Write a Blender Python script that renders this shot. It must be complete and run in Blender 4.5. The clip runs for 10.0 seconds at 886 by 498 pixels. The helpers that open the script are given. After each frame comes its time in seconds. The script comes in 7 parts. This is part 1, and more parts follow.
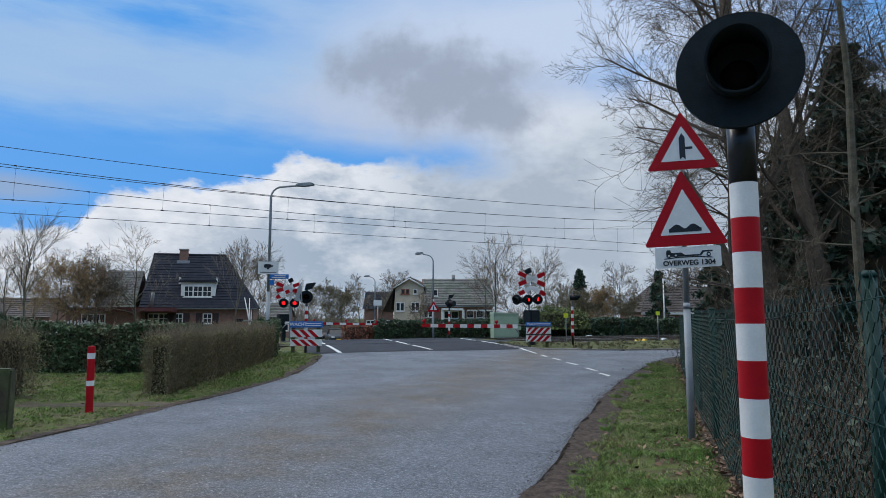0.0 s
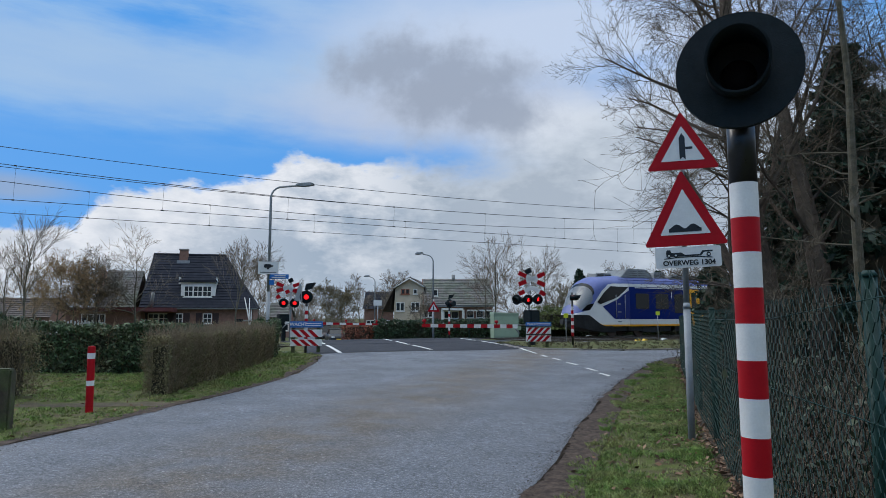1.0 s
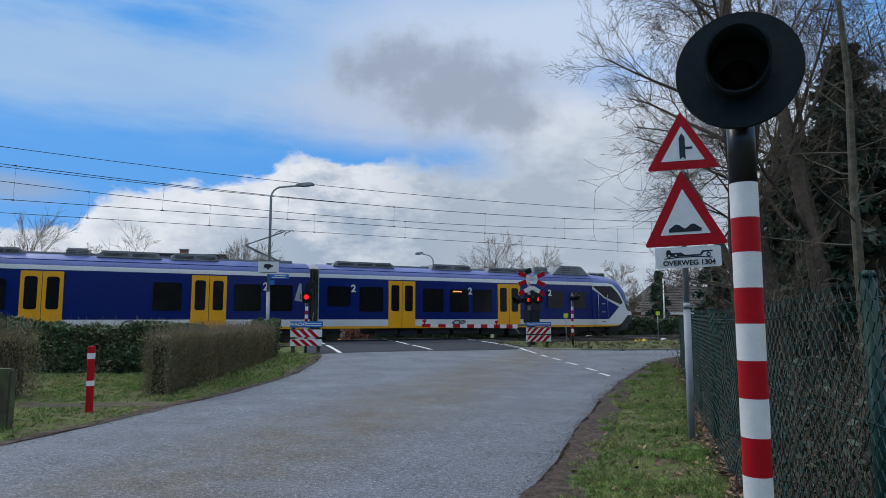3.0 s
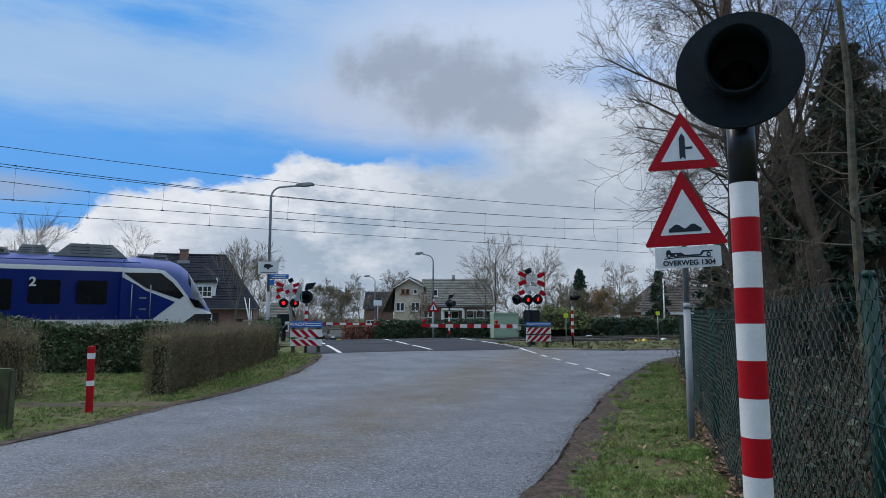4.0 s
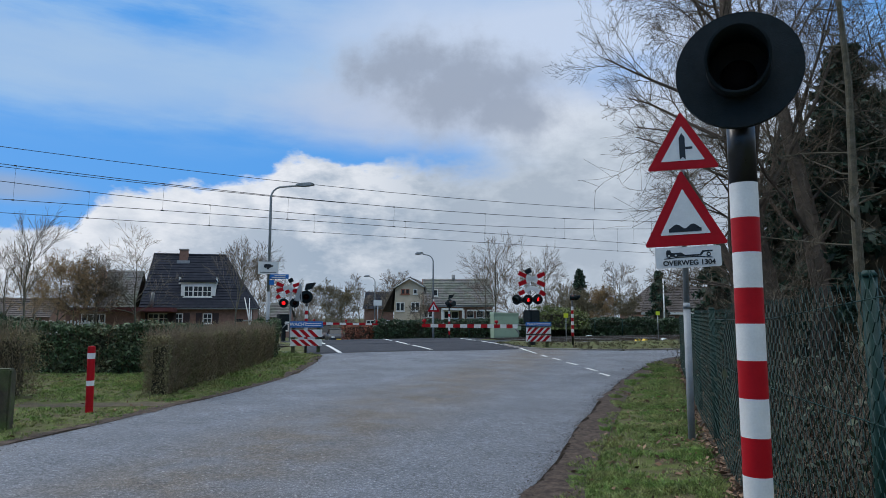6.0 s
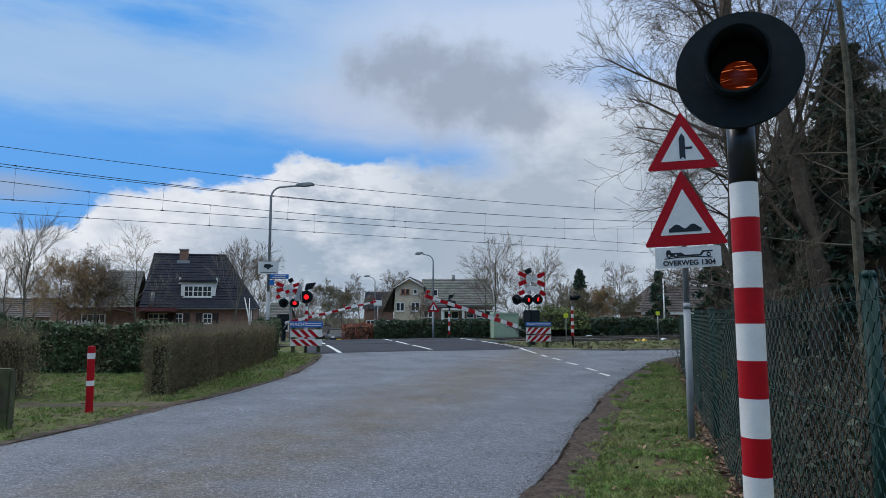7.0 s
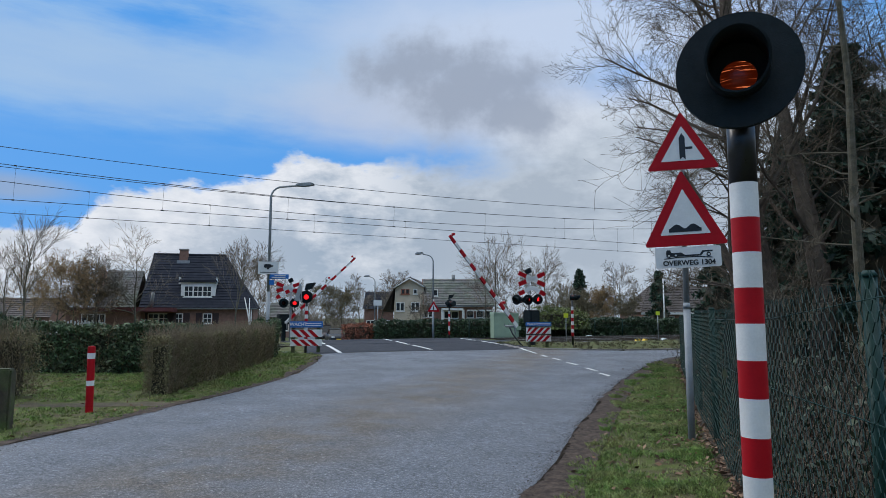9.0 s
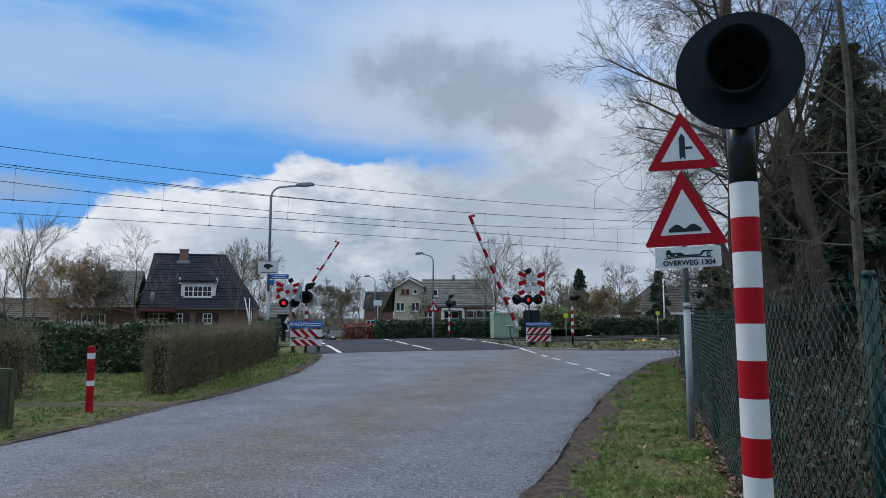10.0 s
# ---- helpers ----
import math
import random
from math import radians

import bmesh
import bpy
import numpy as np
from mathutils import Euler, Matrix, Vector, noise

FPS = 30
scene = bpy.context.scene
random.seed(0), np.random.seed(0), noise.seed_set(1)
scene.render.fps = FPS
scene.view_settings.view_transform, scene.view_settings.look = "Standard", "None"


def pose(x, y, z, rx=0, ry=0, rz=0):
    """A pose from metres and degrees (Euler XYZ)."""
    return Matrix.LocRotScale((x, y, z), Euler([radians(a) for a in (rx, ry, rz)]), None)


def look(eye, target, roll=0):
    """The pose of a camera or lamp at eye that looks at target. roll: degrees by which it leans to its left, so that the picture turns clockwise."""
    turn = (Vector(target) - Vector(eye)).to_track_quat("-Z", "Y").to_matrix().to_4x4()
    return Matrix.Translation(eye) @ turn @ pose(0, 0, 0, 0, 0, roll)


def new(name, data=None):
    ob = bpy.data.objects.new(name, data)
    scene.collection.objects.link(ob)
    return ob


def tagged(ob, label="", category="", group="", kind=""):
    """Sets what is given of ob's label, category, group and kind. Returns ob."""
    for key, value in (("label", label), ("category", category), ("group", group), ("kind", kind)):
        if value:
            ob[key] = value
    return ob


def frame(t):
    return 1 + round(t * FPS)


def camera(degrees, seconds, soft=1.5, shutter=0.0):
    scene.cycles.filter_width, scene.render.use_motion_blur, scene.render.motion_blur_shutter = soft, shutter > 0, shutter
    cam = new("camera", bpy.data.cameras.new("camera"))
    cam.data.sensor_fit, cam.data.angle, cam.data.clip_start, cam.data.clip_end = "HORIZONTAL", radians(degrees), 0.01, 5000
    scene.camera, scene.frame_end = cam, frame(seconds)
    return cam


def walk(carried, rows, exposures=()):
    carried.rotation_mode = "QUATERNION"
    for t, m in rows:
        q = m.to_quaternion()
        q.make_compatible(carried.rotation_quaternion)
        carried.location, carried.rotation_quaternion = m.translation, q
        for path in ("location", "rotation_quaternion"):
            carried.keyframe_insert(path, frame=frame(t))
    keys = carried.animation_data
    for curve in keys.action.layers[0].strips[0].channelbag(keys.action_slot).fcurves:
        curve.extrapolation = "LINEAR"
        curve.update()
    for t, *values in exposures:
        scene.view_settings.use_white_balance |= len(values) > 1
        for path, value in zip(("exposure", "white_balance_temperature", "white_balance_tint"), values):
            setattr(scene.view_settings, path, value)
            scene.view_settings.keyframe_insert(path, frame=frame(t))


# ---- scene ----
# ================= camera =================
EYE = (0.0, 0.0, 1.5)
cam = camera(68.57, 10.0, 0.6)
STILL = pose(0, 0, 1.5, 90 + 6.056, 0, 0)
walk(cam, [(0.0, STILL), (10.0, STILL)])
scene.view_settings.exposure = 0.0

# the railway runs along D, and N points across it, away from the camera
THETA = 62.44
DX, DY = math.sin(radians(THETA)), math.cos(radians(THETA))
NX, NY = -DY, DX
TRACK_TURN = 90 - THETA      # turn about z that brings x onto the railway's direction


def sq(s, q):
    """Plan point from metres along and across the railway."""
    return s * DX + q * NX, s * DY + q * NY


def across(x, y):
    return x * NX + y * NY


def along(x, y):
    return x * DX + y * DY


def gz(q):
    """Height of the ground: it rises gently to the railway and falls behind it."""
    t = min(max(q / 27.0, 0.0), 1.0)
    u = min(max((q - 34.4) / 27.0, 0.0), 1.0)
    return 0.3 * t * t * (3 - 2 * t) - 1.35 * u


def gxy(x, y):
    return gz(across(x, y))


RAIL = 0.31
FAR_Q, NEAR_Q = 32.96, 28.96

# ================= sky and sun =================
world = bpy.data.worlds.new("sky")
scene.world = world
world.use_nodes = True
wn, wl = world.node_tree.nodes, world.node_tree.links
wn.clear()


def w_math(op, a, b=None, c=None, clamp=False):
    nd = wn.new("ShaderNodeMath")
    nd.operation, nd.use_clamp = op, clamp
    for i, v in enumerate((a, b, c)):
        if v is None:
            continue
        if isinstance(v, (int, float)):
            nd.inputs[i].default_value = v
        else:
            wl.new(v, nd.inputs[i])
    return nd.outputs[0]


def w_mix(fac, a, b):
    nd = wn.new("ShaderNodeMix")
    nd.data_type = "RGBA"
    for sock, v in ((nd.inputs[0], fac), (nd.inputs[6], a), (nd.inputs[7], b)):
        if isinstance(v, tuple):
            sock.default_value = (*v, 1)
        elif isinstance(v, (int, float)):
            sock.default_value = v
        else:
            wl.new(v, sock)
    return nd.outputs[2]


def w_noise(vec, scale, detail=6, rough=0.6):
    nd = wn.new("ShaderNodeTexNoise")
    nd.inputs["Scale"].default_value, nd.inputs["Detail"].default_value, nd.inputs["Roughness"].default_value = scale, detail, rough
    wl.new(vec, nd.inputs["Vector"])
    return nd.outputs["Fac"]


def w_step(v, lo, hi):
    nd = wn.new("ShaderNodeMapRange")
    nd.interpolation_type = "SMOOTHSTEP"
    nd.inputs[1].default_value, nd.inputs[2].default_value = lo, hi
    if lo > hi:
        nd.inputs[1].default_value, nd.inputs[2].default_value = hi, lo
        nd.inputs[3].default_value, nd.inputs[4].default_value = 1, 0
    wl.new(v, nd.inputs[0])
    return nd.outputs[0]


SUN_EL, SUN_AZ = 34.0, -62.0     # degrees; azimuth from +y towards +x
co = wn.new("ShaderNodeTexCoord").outputs["Generated"]
sep = wn.new("ShaderNodeSeparateXYZ")
wl.new(co, sep.inputs[0])
flat = w_math("SQRT", w_math("ADD", w_math("MULTIPLY", sep.outputs[0], sep.outputs[0]), w_math("MULTIPLY", sep.outputs[1], sep.outputs[1])))
AZ = w_math("ARCTAN2", sep.outputs[0], sep.outputs[1])
EL = w_math("ARCTAN2", sep.outputs[2], flat)
plane = wn.new("ShaderNodeCombineXYZ")
wl.new(AZ, plane.inputs[0])
wl.new(w_math("MULTIPLY", EL, 1.9), plane.inputs[1])
n1 = w_noise(plane.outputs[0], 3.2, 7, 0.55)
n2 = w_noise(plane.outputs[0], 9.0, 6, 0.6)
n3 = w_noise(plane.outputs[0], 1.7, 5, 0.5)
wob = w_math("ADD", w_math("MULTIPLY", w_math("SUBTRACT", n1, 0.5), 0.34), w_math("MULTIPLY", w_math("SUBTRACT", n2, 0.5), 0.16))


def blob(az, el, ra, re, soft, amount=1.0):
    """How far a direction lies inside a ragged oval of sky: 1 inside, 0 outside."""
    a = w_math("DIVIDE", w_math("SUBTRACT", AZ, az), ra)
    e = w_math("DIVIDE", w_math("SUBTRACT", EL, el), re)
    r = w_math("SQRT", w_math("ADD", w_math("MULTIPLY", a, a), w_math("MULTIPLY", e, e)))
    r = w_math("ADD", r, w_math("MULTIPLY", wob, amount * 2.4))
    return w_step(r, 1 + soft, 1 - soft)


sky = wn.new("ShaderNodeTexSky")
sky.sky_type, sky.sun_disc = "NISHITA", False
sky.sun_elevation, sky.sun_rotation = radians(SUN_EL), radians(SUN_AZ)
sky.air_density, sky.dust_density, sky.ozone_density = 1.1, 0.4, 2.0
sky_dim = wn.new("ShaderNodeVectorMath")
sky_dim.operation = "SCALE"
sky_dim.inputs[3].default_value = 0.105
wl.new(sky.outputs[0], sky_dim.inputs[0])
blue = w_mix(0.88, sky_dim.outputs[0], (0.072, 0.335, 0.84))
# thin streaked veil
tilt = wn.new("ShaderNodeMapping")
tilt.inputs["Rotation"].default_value = (0, 0, 0.45)
tilt.inputs["Scale"].default_value = (1.0, 2.6, 1.0)
wl.new(plane.outputs[0], tilt.inputs[0])
n4 = w_noise(tilt.outputs[0], 3.4, 7, 0.58)
n5 = w_noise(plane.outputs[0], 2.3, 6, 0.55)
veil = w_math("MULTIPLY", w_step(n4, 0.36, 0.66), w_step(EL, 0.215, 0.30))
c = w_mix(w_math("MULTIPLY", veil, 0.72), blue, (0.345, 0.545, 0.81))
c = w_mix(w_math("MULTIPLY", blob(-0.50, 0.335, 0.26, 0.052, 0.6), 0.80), c, (0.38, 0.545, 0.78))
c = w_mix(w_math("MULTIPLY", blob(-0.02, 0.41, 0.25, 0.085, 0.6), 0.95), c, (0.40, 0.545, 0.785))
c = w_mix(w_math("MULTIPLY", blob(-0.25, 0.36, 0.14, 0.05, 0.7), 0.6), c, (0.38, 0.555, 0.80))
c = w_mix(w_math("MULTIPLY", blob(0.16, 0.42, 0.26, 0.06, 0.6), 0.9), c, (0.56, 0.66, 0.84))
c = w_mix(w_math("MULTIPLY", blob(0.02, 0.315, 0.26, 0.052, 0.6), 0.95), c, (0.50, 0.58, 0.74))
c = w_mix(w_math("MULTIPLY", blob(0.22, 0.27, 0.14, 0.055, 0.6), 0.95), c, (0.68, 0.74, 0.83))
c = w_mix(w_math("MULTIPLY", blob(0.42, 0.30, 0.13, 0.16, 0.6), 0.8), c, (0.62, 0.70, 0.84))
# bank of cumulus over the horizon: bright tops, grey bases
skyline = wn.new("ShaderNodeValToRGB")
skyline.color_ramp.interpolation = "EASE"
EDGE = ((-0.60, 0.112), (-0.52, 0.130), (-0.485, 0.165), (-0.38, 0.192), (-0.287, 0.206), (-0.225, 0.243), (-0.16, 0.232), (-0.08, 0.238), (0.01, 0.243), (0.13, 0.272), (0.32, 0.32))
while len(skyline.color_ramp.elements) < len(EDGE):
    skyline.color_ramp.elements.new(0.5)
for el, (az, e) in zip(skyline.color_ramp.elements, EDGE):
    el.position, el.color = (az + 0.7) / 1.4, (e, e, e, 1)
wl.new(w_math("DIVIDE", w_math("ADD", AZ, 0.7), 1.4), skyline.inputs[0])
n6 = w_noise(plane.outputs[0], 26.0, 5, 0.6)
puffs = w_math("ADD", w_math("MULTIPLY", w_math("SUBTRACT", n2, 0.5), 0.085), w_math("MULTIPLY", w_math("SUBTRACT", n6, 0.5), 0.035))
under = w_math("SUBTRACT", w_math("ADD", skyline.outputs[0], puffs), EL)
# crisp heads on one side, melting into haze on the other
bank = w_step(w_math("DIVIDE", under, w_math("ADD", 0.012, w_math("MULTIPLY", w_step(AZ, -0.16, 0.10), 0.05))), -0.5, 1.0)
lump = w_noise(plane.outputs[0], 9.0, 8, 0.62)
lump2 = w_noise(plane.outputs[0], 2.6, 4, 0.5)
shade = w_math("ADD", w_math("MULTIPLY", w_step(under, 0.0, 0.13), 0.75), w_math("MULTIPLY", w_math("SUBTRACT", lump, 0.50), 3.4))
shade = w_math("ADD", shade, w_math("MULTIPLY", w_math("SUBTRACT", lump2, 0.5), 1.6), clamp=True)
right = w_step(AZ, -0.22, 0.10)
shade = w_math("ADD", shade, w_math("ADD", 0.10, w_math("MULTIPLY", w_math("MULTIPLY", w_step(AZ, -0.12, 0.0), w_step(AZ, 0.20, 0.08)), 0.35)), clamp=True)
shade = w_math("MULTIPLY", shade, w_math("ADD", 0.55, w_math("MULTIPLY", w_step(AZ, -0.5, -0.1), 0.45)))
cum = w_mix(shade, w_mix(right, (0.82, 0.85, 0.91), (0.56, 0.63, 0.72)), w_mix(right, (0.32, 0.41, 0.53), (0.40, 0.47, 0.565)))
c = w_mix(bank, c, cum)
# small grey puff in the blue
c = w_mix(w_math("MULTIPLY", blob(-0.60, 0.168, 0.07, 0.016, 0.7, 0.7), 0.7), c, (0.34, 0.42, 0.56))
# overhead sky, out of view: thick bright cloud added to light the ground
c = w_mix(w_step(EL, 0.50, 0.85), c, (1.38, 1.55, 1.74))
# pale haze low over the horizon; dull ground colour below it
c = w_mix(w_math("MULTIPLY", w_step(EL, 0.10, 0.0), 0.6), c, (0.47, 0.55, 0.64))
c = w_mix(w_step(EL, 0.0, -0.05), c, (0.10, 0.10, 0.09))
bg = wn.new("ShaderNodeBackground")
wl.new(c, bg.inputs[0])
bg.inputs[1].default_value = 1.0
wl.new(bg.outputs[0], wn.new("ShaderNodeOutputWorld").inputs[0])

sun = new("sun", bpy.data.lights.new("sun", "SUN"))
sun.data.energy, sun.data.angle, sun.data.color = 1.2, radians(18), (1.0, 0.95, 0.88)
a, e = radians(SUN_AZ), radians(SUN_EL)
sun.matrix_world = look((0, 0, 60), (-math.sin(a) * math.cos(e), -math.cos(a) * math.cos(e), 60 - math.sin(e)))

# ================= materials =================


def mat(name, col, rough=0.6, var=0.12, scale=6.0, bump=0.0, bscale=60.0, metal=0.0, col2=None, mix=(0.4, 0.6), island=0.0, emit=0.0, spec=0.5, rand=0.0, coat=0.0):
    """A plain surface with large stains, fine grain and relief."""
    m = bpy.data.materials.new(name)
    m.use_nodes = True
    nt, b = m.node_tree, m.node_tree.nodes["Principled BSDF"]

    def nd(kind):
        return nt.nodes.new("ShaderNode" + kind)

    tc = nd("TexCoord").outputs["Object"]

    def nz(sc, det=5, ro=0.6):
        t = nd("TexNoise")
        t.inputs["Scale"].default_value, t.inputs["Detail"].default_value, t.inputs["Roughness"].default_value = sc, det, ro
        nt.links.new(tc, t.inputs["Vector"])
        return t.outputs["Fac"]

    def mp(v, lo, hi, a0=0.0, a1=1.0):
        t = nd("MapRange")
        t.inputs[1].default_value, t.inputs[2].default_value, t.inputs[3].default_value, t.inputs[4].default_value = lo, hi, a0, a1
        nt.links.new(v, t.inputs[0])
        return t.outputs[0]

    def mul(a0, b0):
        t = nd("Math")
        t.operation = "MULTIPLY"
        nt.links.new(a0, t.inputs[0])
        nt.links.new(b0, t.inputs[1])
        return t.outputs[0]

    big, fine = nz(scale), nz(scale * 14)
    v = mul(mp(big, 0.3, 0.7, 1 - var, 1 + var), mp(fine, 0.3, 0.7, 1 - var * 0.7, 1 + var * 0.7))
    if island:
        g = nd("NewGeometry").outputs["Random Per Island"]
        v = mul(v, mp(g, 0, 1, 1 - island, 1 + island))
    if rand:
        v = mul(v, mp(nd("ObjectInfo").outputs["Random"], 0, 1, 1 - rand, 1 + rand))
    cm = nd("Mix")
    cm.data_type = "RGBA"
    cm.inputs[6].default_value, cm.inputs[7].default_value = (*col, 1), (*(col2 or col), 1)
    nt.links.new(mp(nz(scale * 0.55, 6, 0.65), mix[0], mix[1]), cm.inputs[0])
    sc = nd("VectorMath")
    sc.operation = "SCALE"
    nt.links.new(cm.outputs[2], sc.inputs[0])
    nt.links.new(v, sc.inputs[3])
    nt.links.new(sc.outputs[0], b.inputs["Base Color"])
    nt.links.new(mp(nz(scale * 3), 0.3, 0.7, max(rough - 0.1, 0.02), min(rough + 0.1, 1)), b.inputs["Roughness"])
    b.inputs["Metallic"].default_value, b.inputs["Specular IOR Level"].default_value, b.inputs["Coat Weight"].default_value = metal, spec, coat
    if bump:
        bp = nd("Bump")
        bp.inputs["Strength"].default_value, bp.inputs["Distance"].default_value = bump, 0.01
        nt.links.new(nz(bscale, 4, 0.7), bp.inputs["Height"])
        nt.links.new(bp.outputs[0], b.inputs["Normal"])
    if emit:
        b.inputs["Emission Color"].default_value, b.inputs["Emission Strength"].default_value = (*col, 1), emit
    return m


def asphalt(name):
    """Old road surface: pale stones in dark binder, brown dust in the wheel tracks, damp grey-blue stains."""
    m = bpy.data.materials.new(name)
    m.use_nodes = True
    nt, b = m.node_tree, m.node_tree.nodes["Principled BSDF"]
    tc = nt.nodes.new("ShaderNodeTexCoord").outputs["Object"]

    def nz(sc, det, ro=0.6):
        t = nt.nodes.new("ShaderNodeTexNoise")
        t.inputs["Scale"].default_value, t.inputs["Detail"].default_value, t.inputs["Roughness"].default_value = sc, det, ro
        nt.links.new(tc, t.inputs["Vector"])
        return t.outputs["Fac"]

    def mp(v, lo, hi, a0, a1):
        t = nt.nodes.new("ShaderNodeMapRange")
        t.inputs[1].default_value, t.inputs[2].default_value, t.inputs[3].default_value, t.inputs[4].default_value = lo, hi, a0, a1
        nt.links.new(v, t.inputs[0])
        return t.outputs[0]

    def op(kind, a0, b0):
        t = nt.nodes.new("ShaderNodeMath")
        t.operation = kind
        for i, v in enumerate((a0, b0)):
            if isinstance(v, (int, float)):
                t.inputs[i].default_value = v
            else:
                nt.links.new(v, t.inputs[i])
        return t.outputs[0]

    def mx(f, a0, b0):
        t = nt.nodes.new("ShaderNodeMix")
        t.data_type = "RGBA"
        nt.links.new(f, t.inputs[0])
        for i, v in ((6, a0), (7, b0)):
            if isinstance(v, tuple):
                t.inputs[i].default_value = (*v, 1)
            else:
                nt.links.new(v, t.inputs[i])
        return t.outputs[2]

    vor = nt.nodes.new("ShaderNodeTexVoronoi")
    vor.inputs["Scale"].default_value = 60
    nt.links.new(tc, vor.inputs["Vector"])
    stone = op("MULTIPLY", mp(vor.outputs["Distance"], 0.1, 0.6, 1.3, 0.5), mp(nz(24, 5, 0.85), 0.34, 0.66, 0.35, 1.7))
    vor2 = nt.nodes.new("ShaderNodeTexVoronoi")
    vor2.inputs["Scale"].default_value = 17
    nt.links.new(tc, vor2.inputs["Vector"])
    chips = mp(vor2.outputs["Distance"], 0.08, 0.26, 1.0, 0.0)
    base = mx(mp(nz(0.55, 5), 0.35, 0.68, 0.0, 1.0), (0.182, 0.196, 0.228), (0.148, 0.156, 0.177))
    # dusty brown swath along the bend, from the near kerb to the crossing
    sep = nt.nodes.new("ShaderNodeSeparateXYZ")
    nt.links.new(tc, sep.inputs[0])
    mid = op("ADD", -4.3, op("MULTIPLY", sep.outputs[1], 0.33))
    off = op("ABSOLUTE", op("SUBTRACT", sep.outputs[0], mid), 0.0)
    swath = op("MULTIPLY", mp(off, 0.35, 1.7, 1.0, 0.0), mp(nz(1.4, 5), 0.34, 0.58, 0.25, 1.0))
    col = mx(op("MULTIPLY", swath, 0.95), base, (0.160, 0.128, 0.098))
    col = mx(op("MULTIPLY", chips, 0.8), col, (0.40, 0.40, 0.39))
    sc = nt.nodes.new("ShaderNodeVectorMath")
    sc.operation = "SCALE"
    nt.links.new(col, sc.inputs[0])
    nt.links.new(op("MULTIPLY", stone, mp(nz(3.0, 5), 0.3, 0.7, 0.88, 1.12)), sc.inputs[3])
    nt.links.new(sc.outputs[0], b.inputs["Base Color"])
    nt.links.new(mp(nz(0.8, 4), 0.35, 0.65, 0.52, 0.74), b.inputs["Roughness"])
    b.inputs["Specular IOR Level"].default_value = 0.4
    bp = nt.nodes.new("ShaderNodeBump")
    bp.inputs["Strength"].default_value, bp.inputs["Distance"].default_value = 0.8, 0.006
    nt.links.new(stone, bp.inputs["Height"])
    nt.links.new(bp.outputs[0], b.inputs["Normal"])
    return m


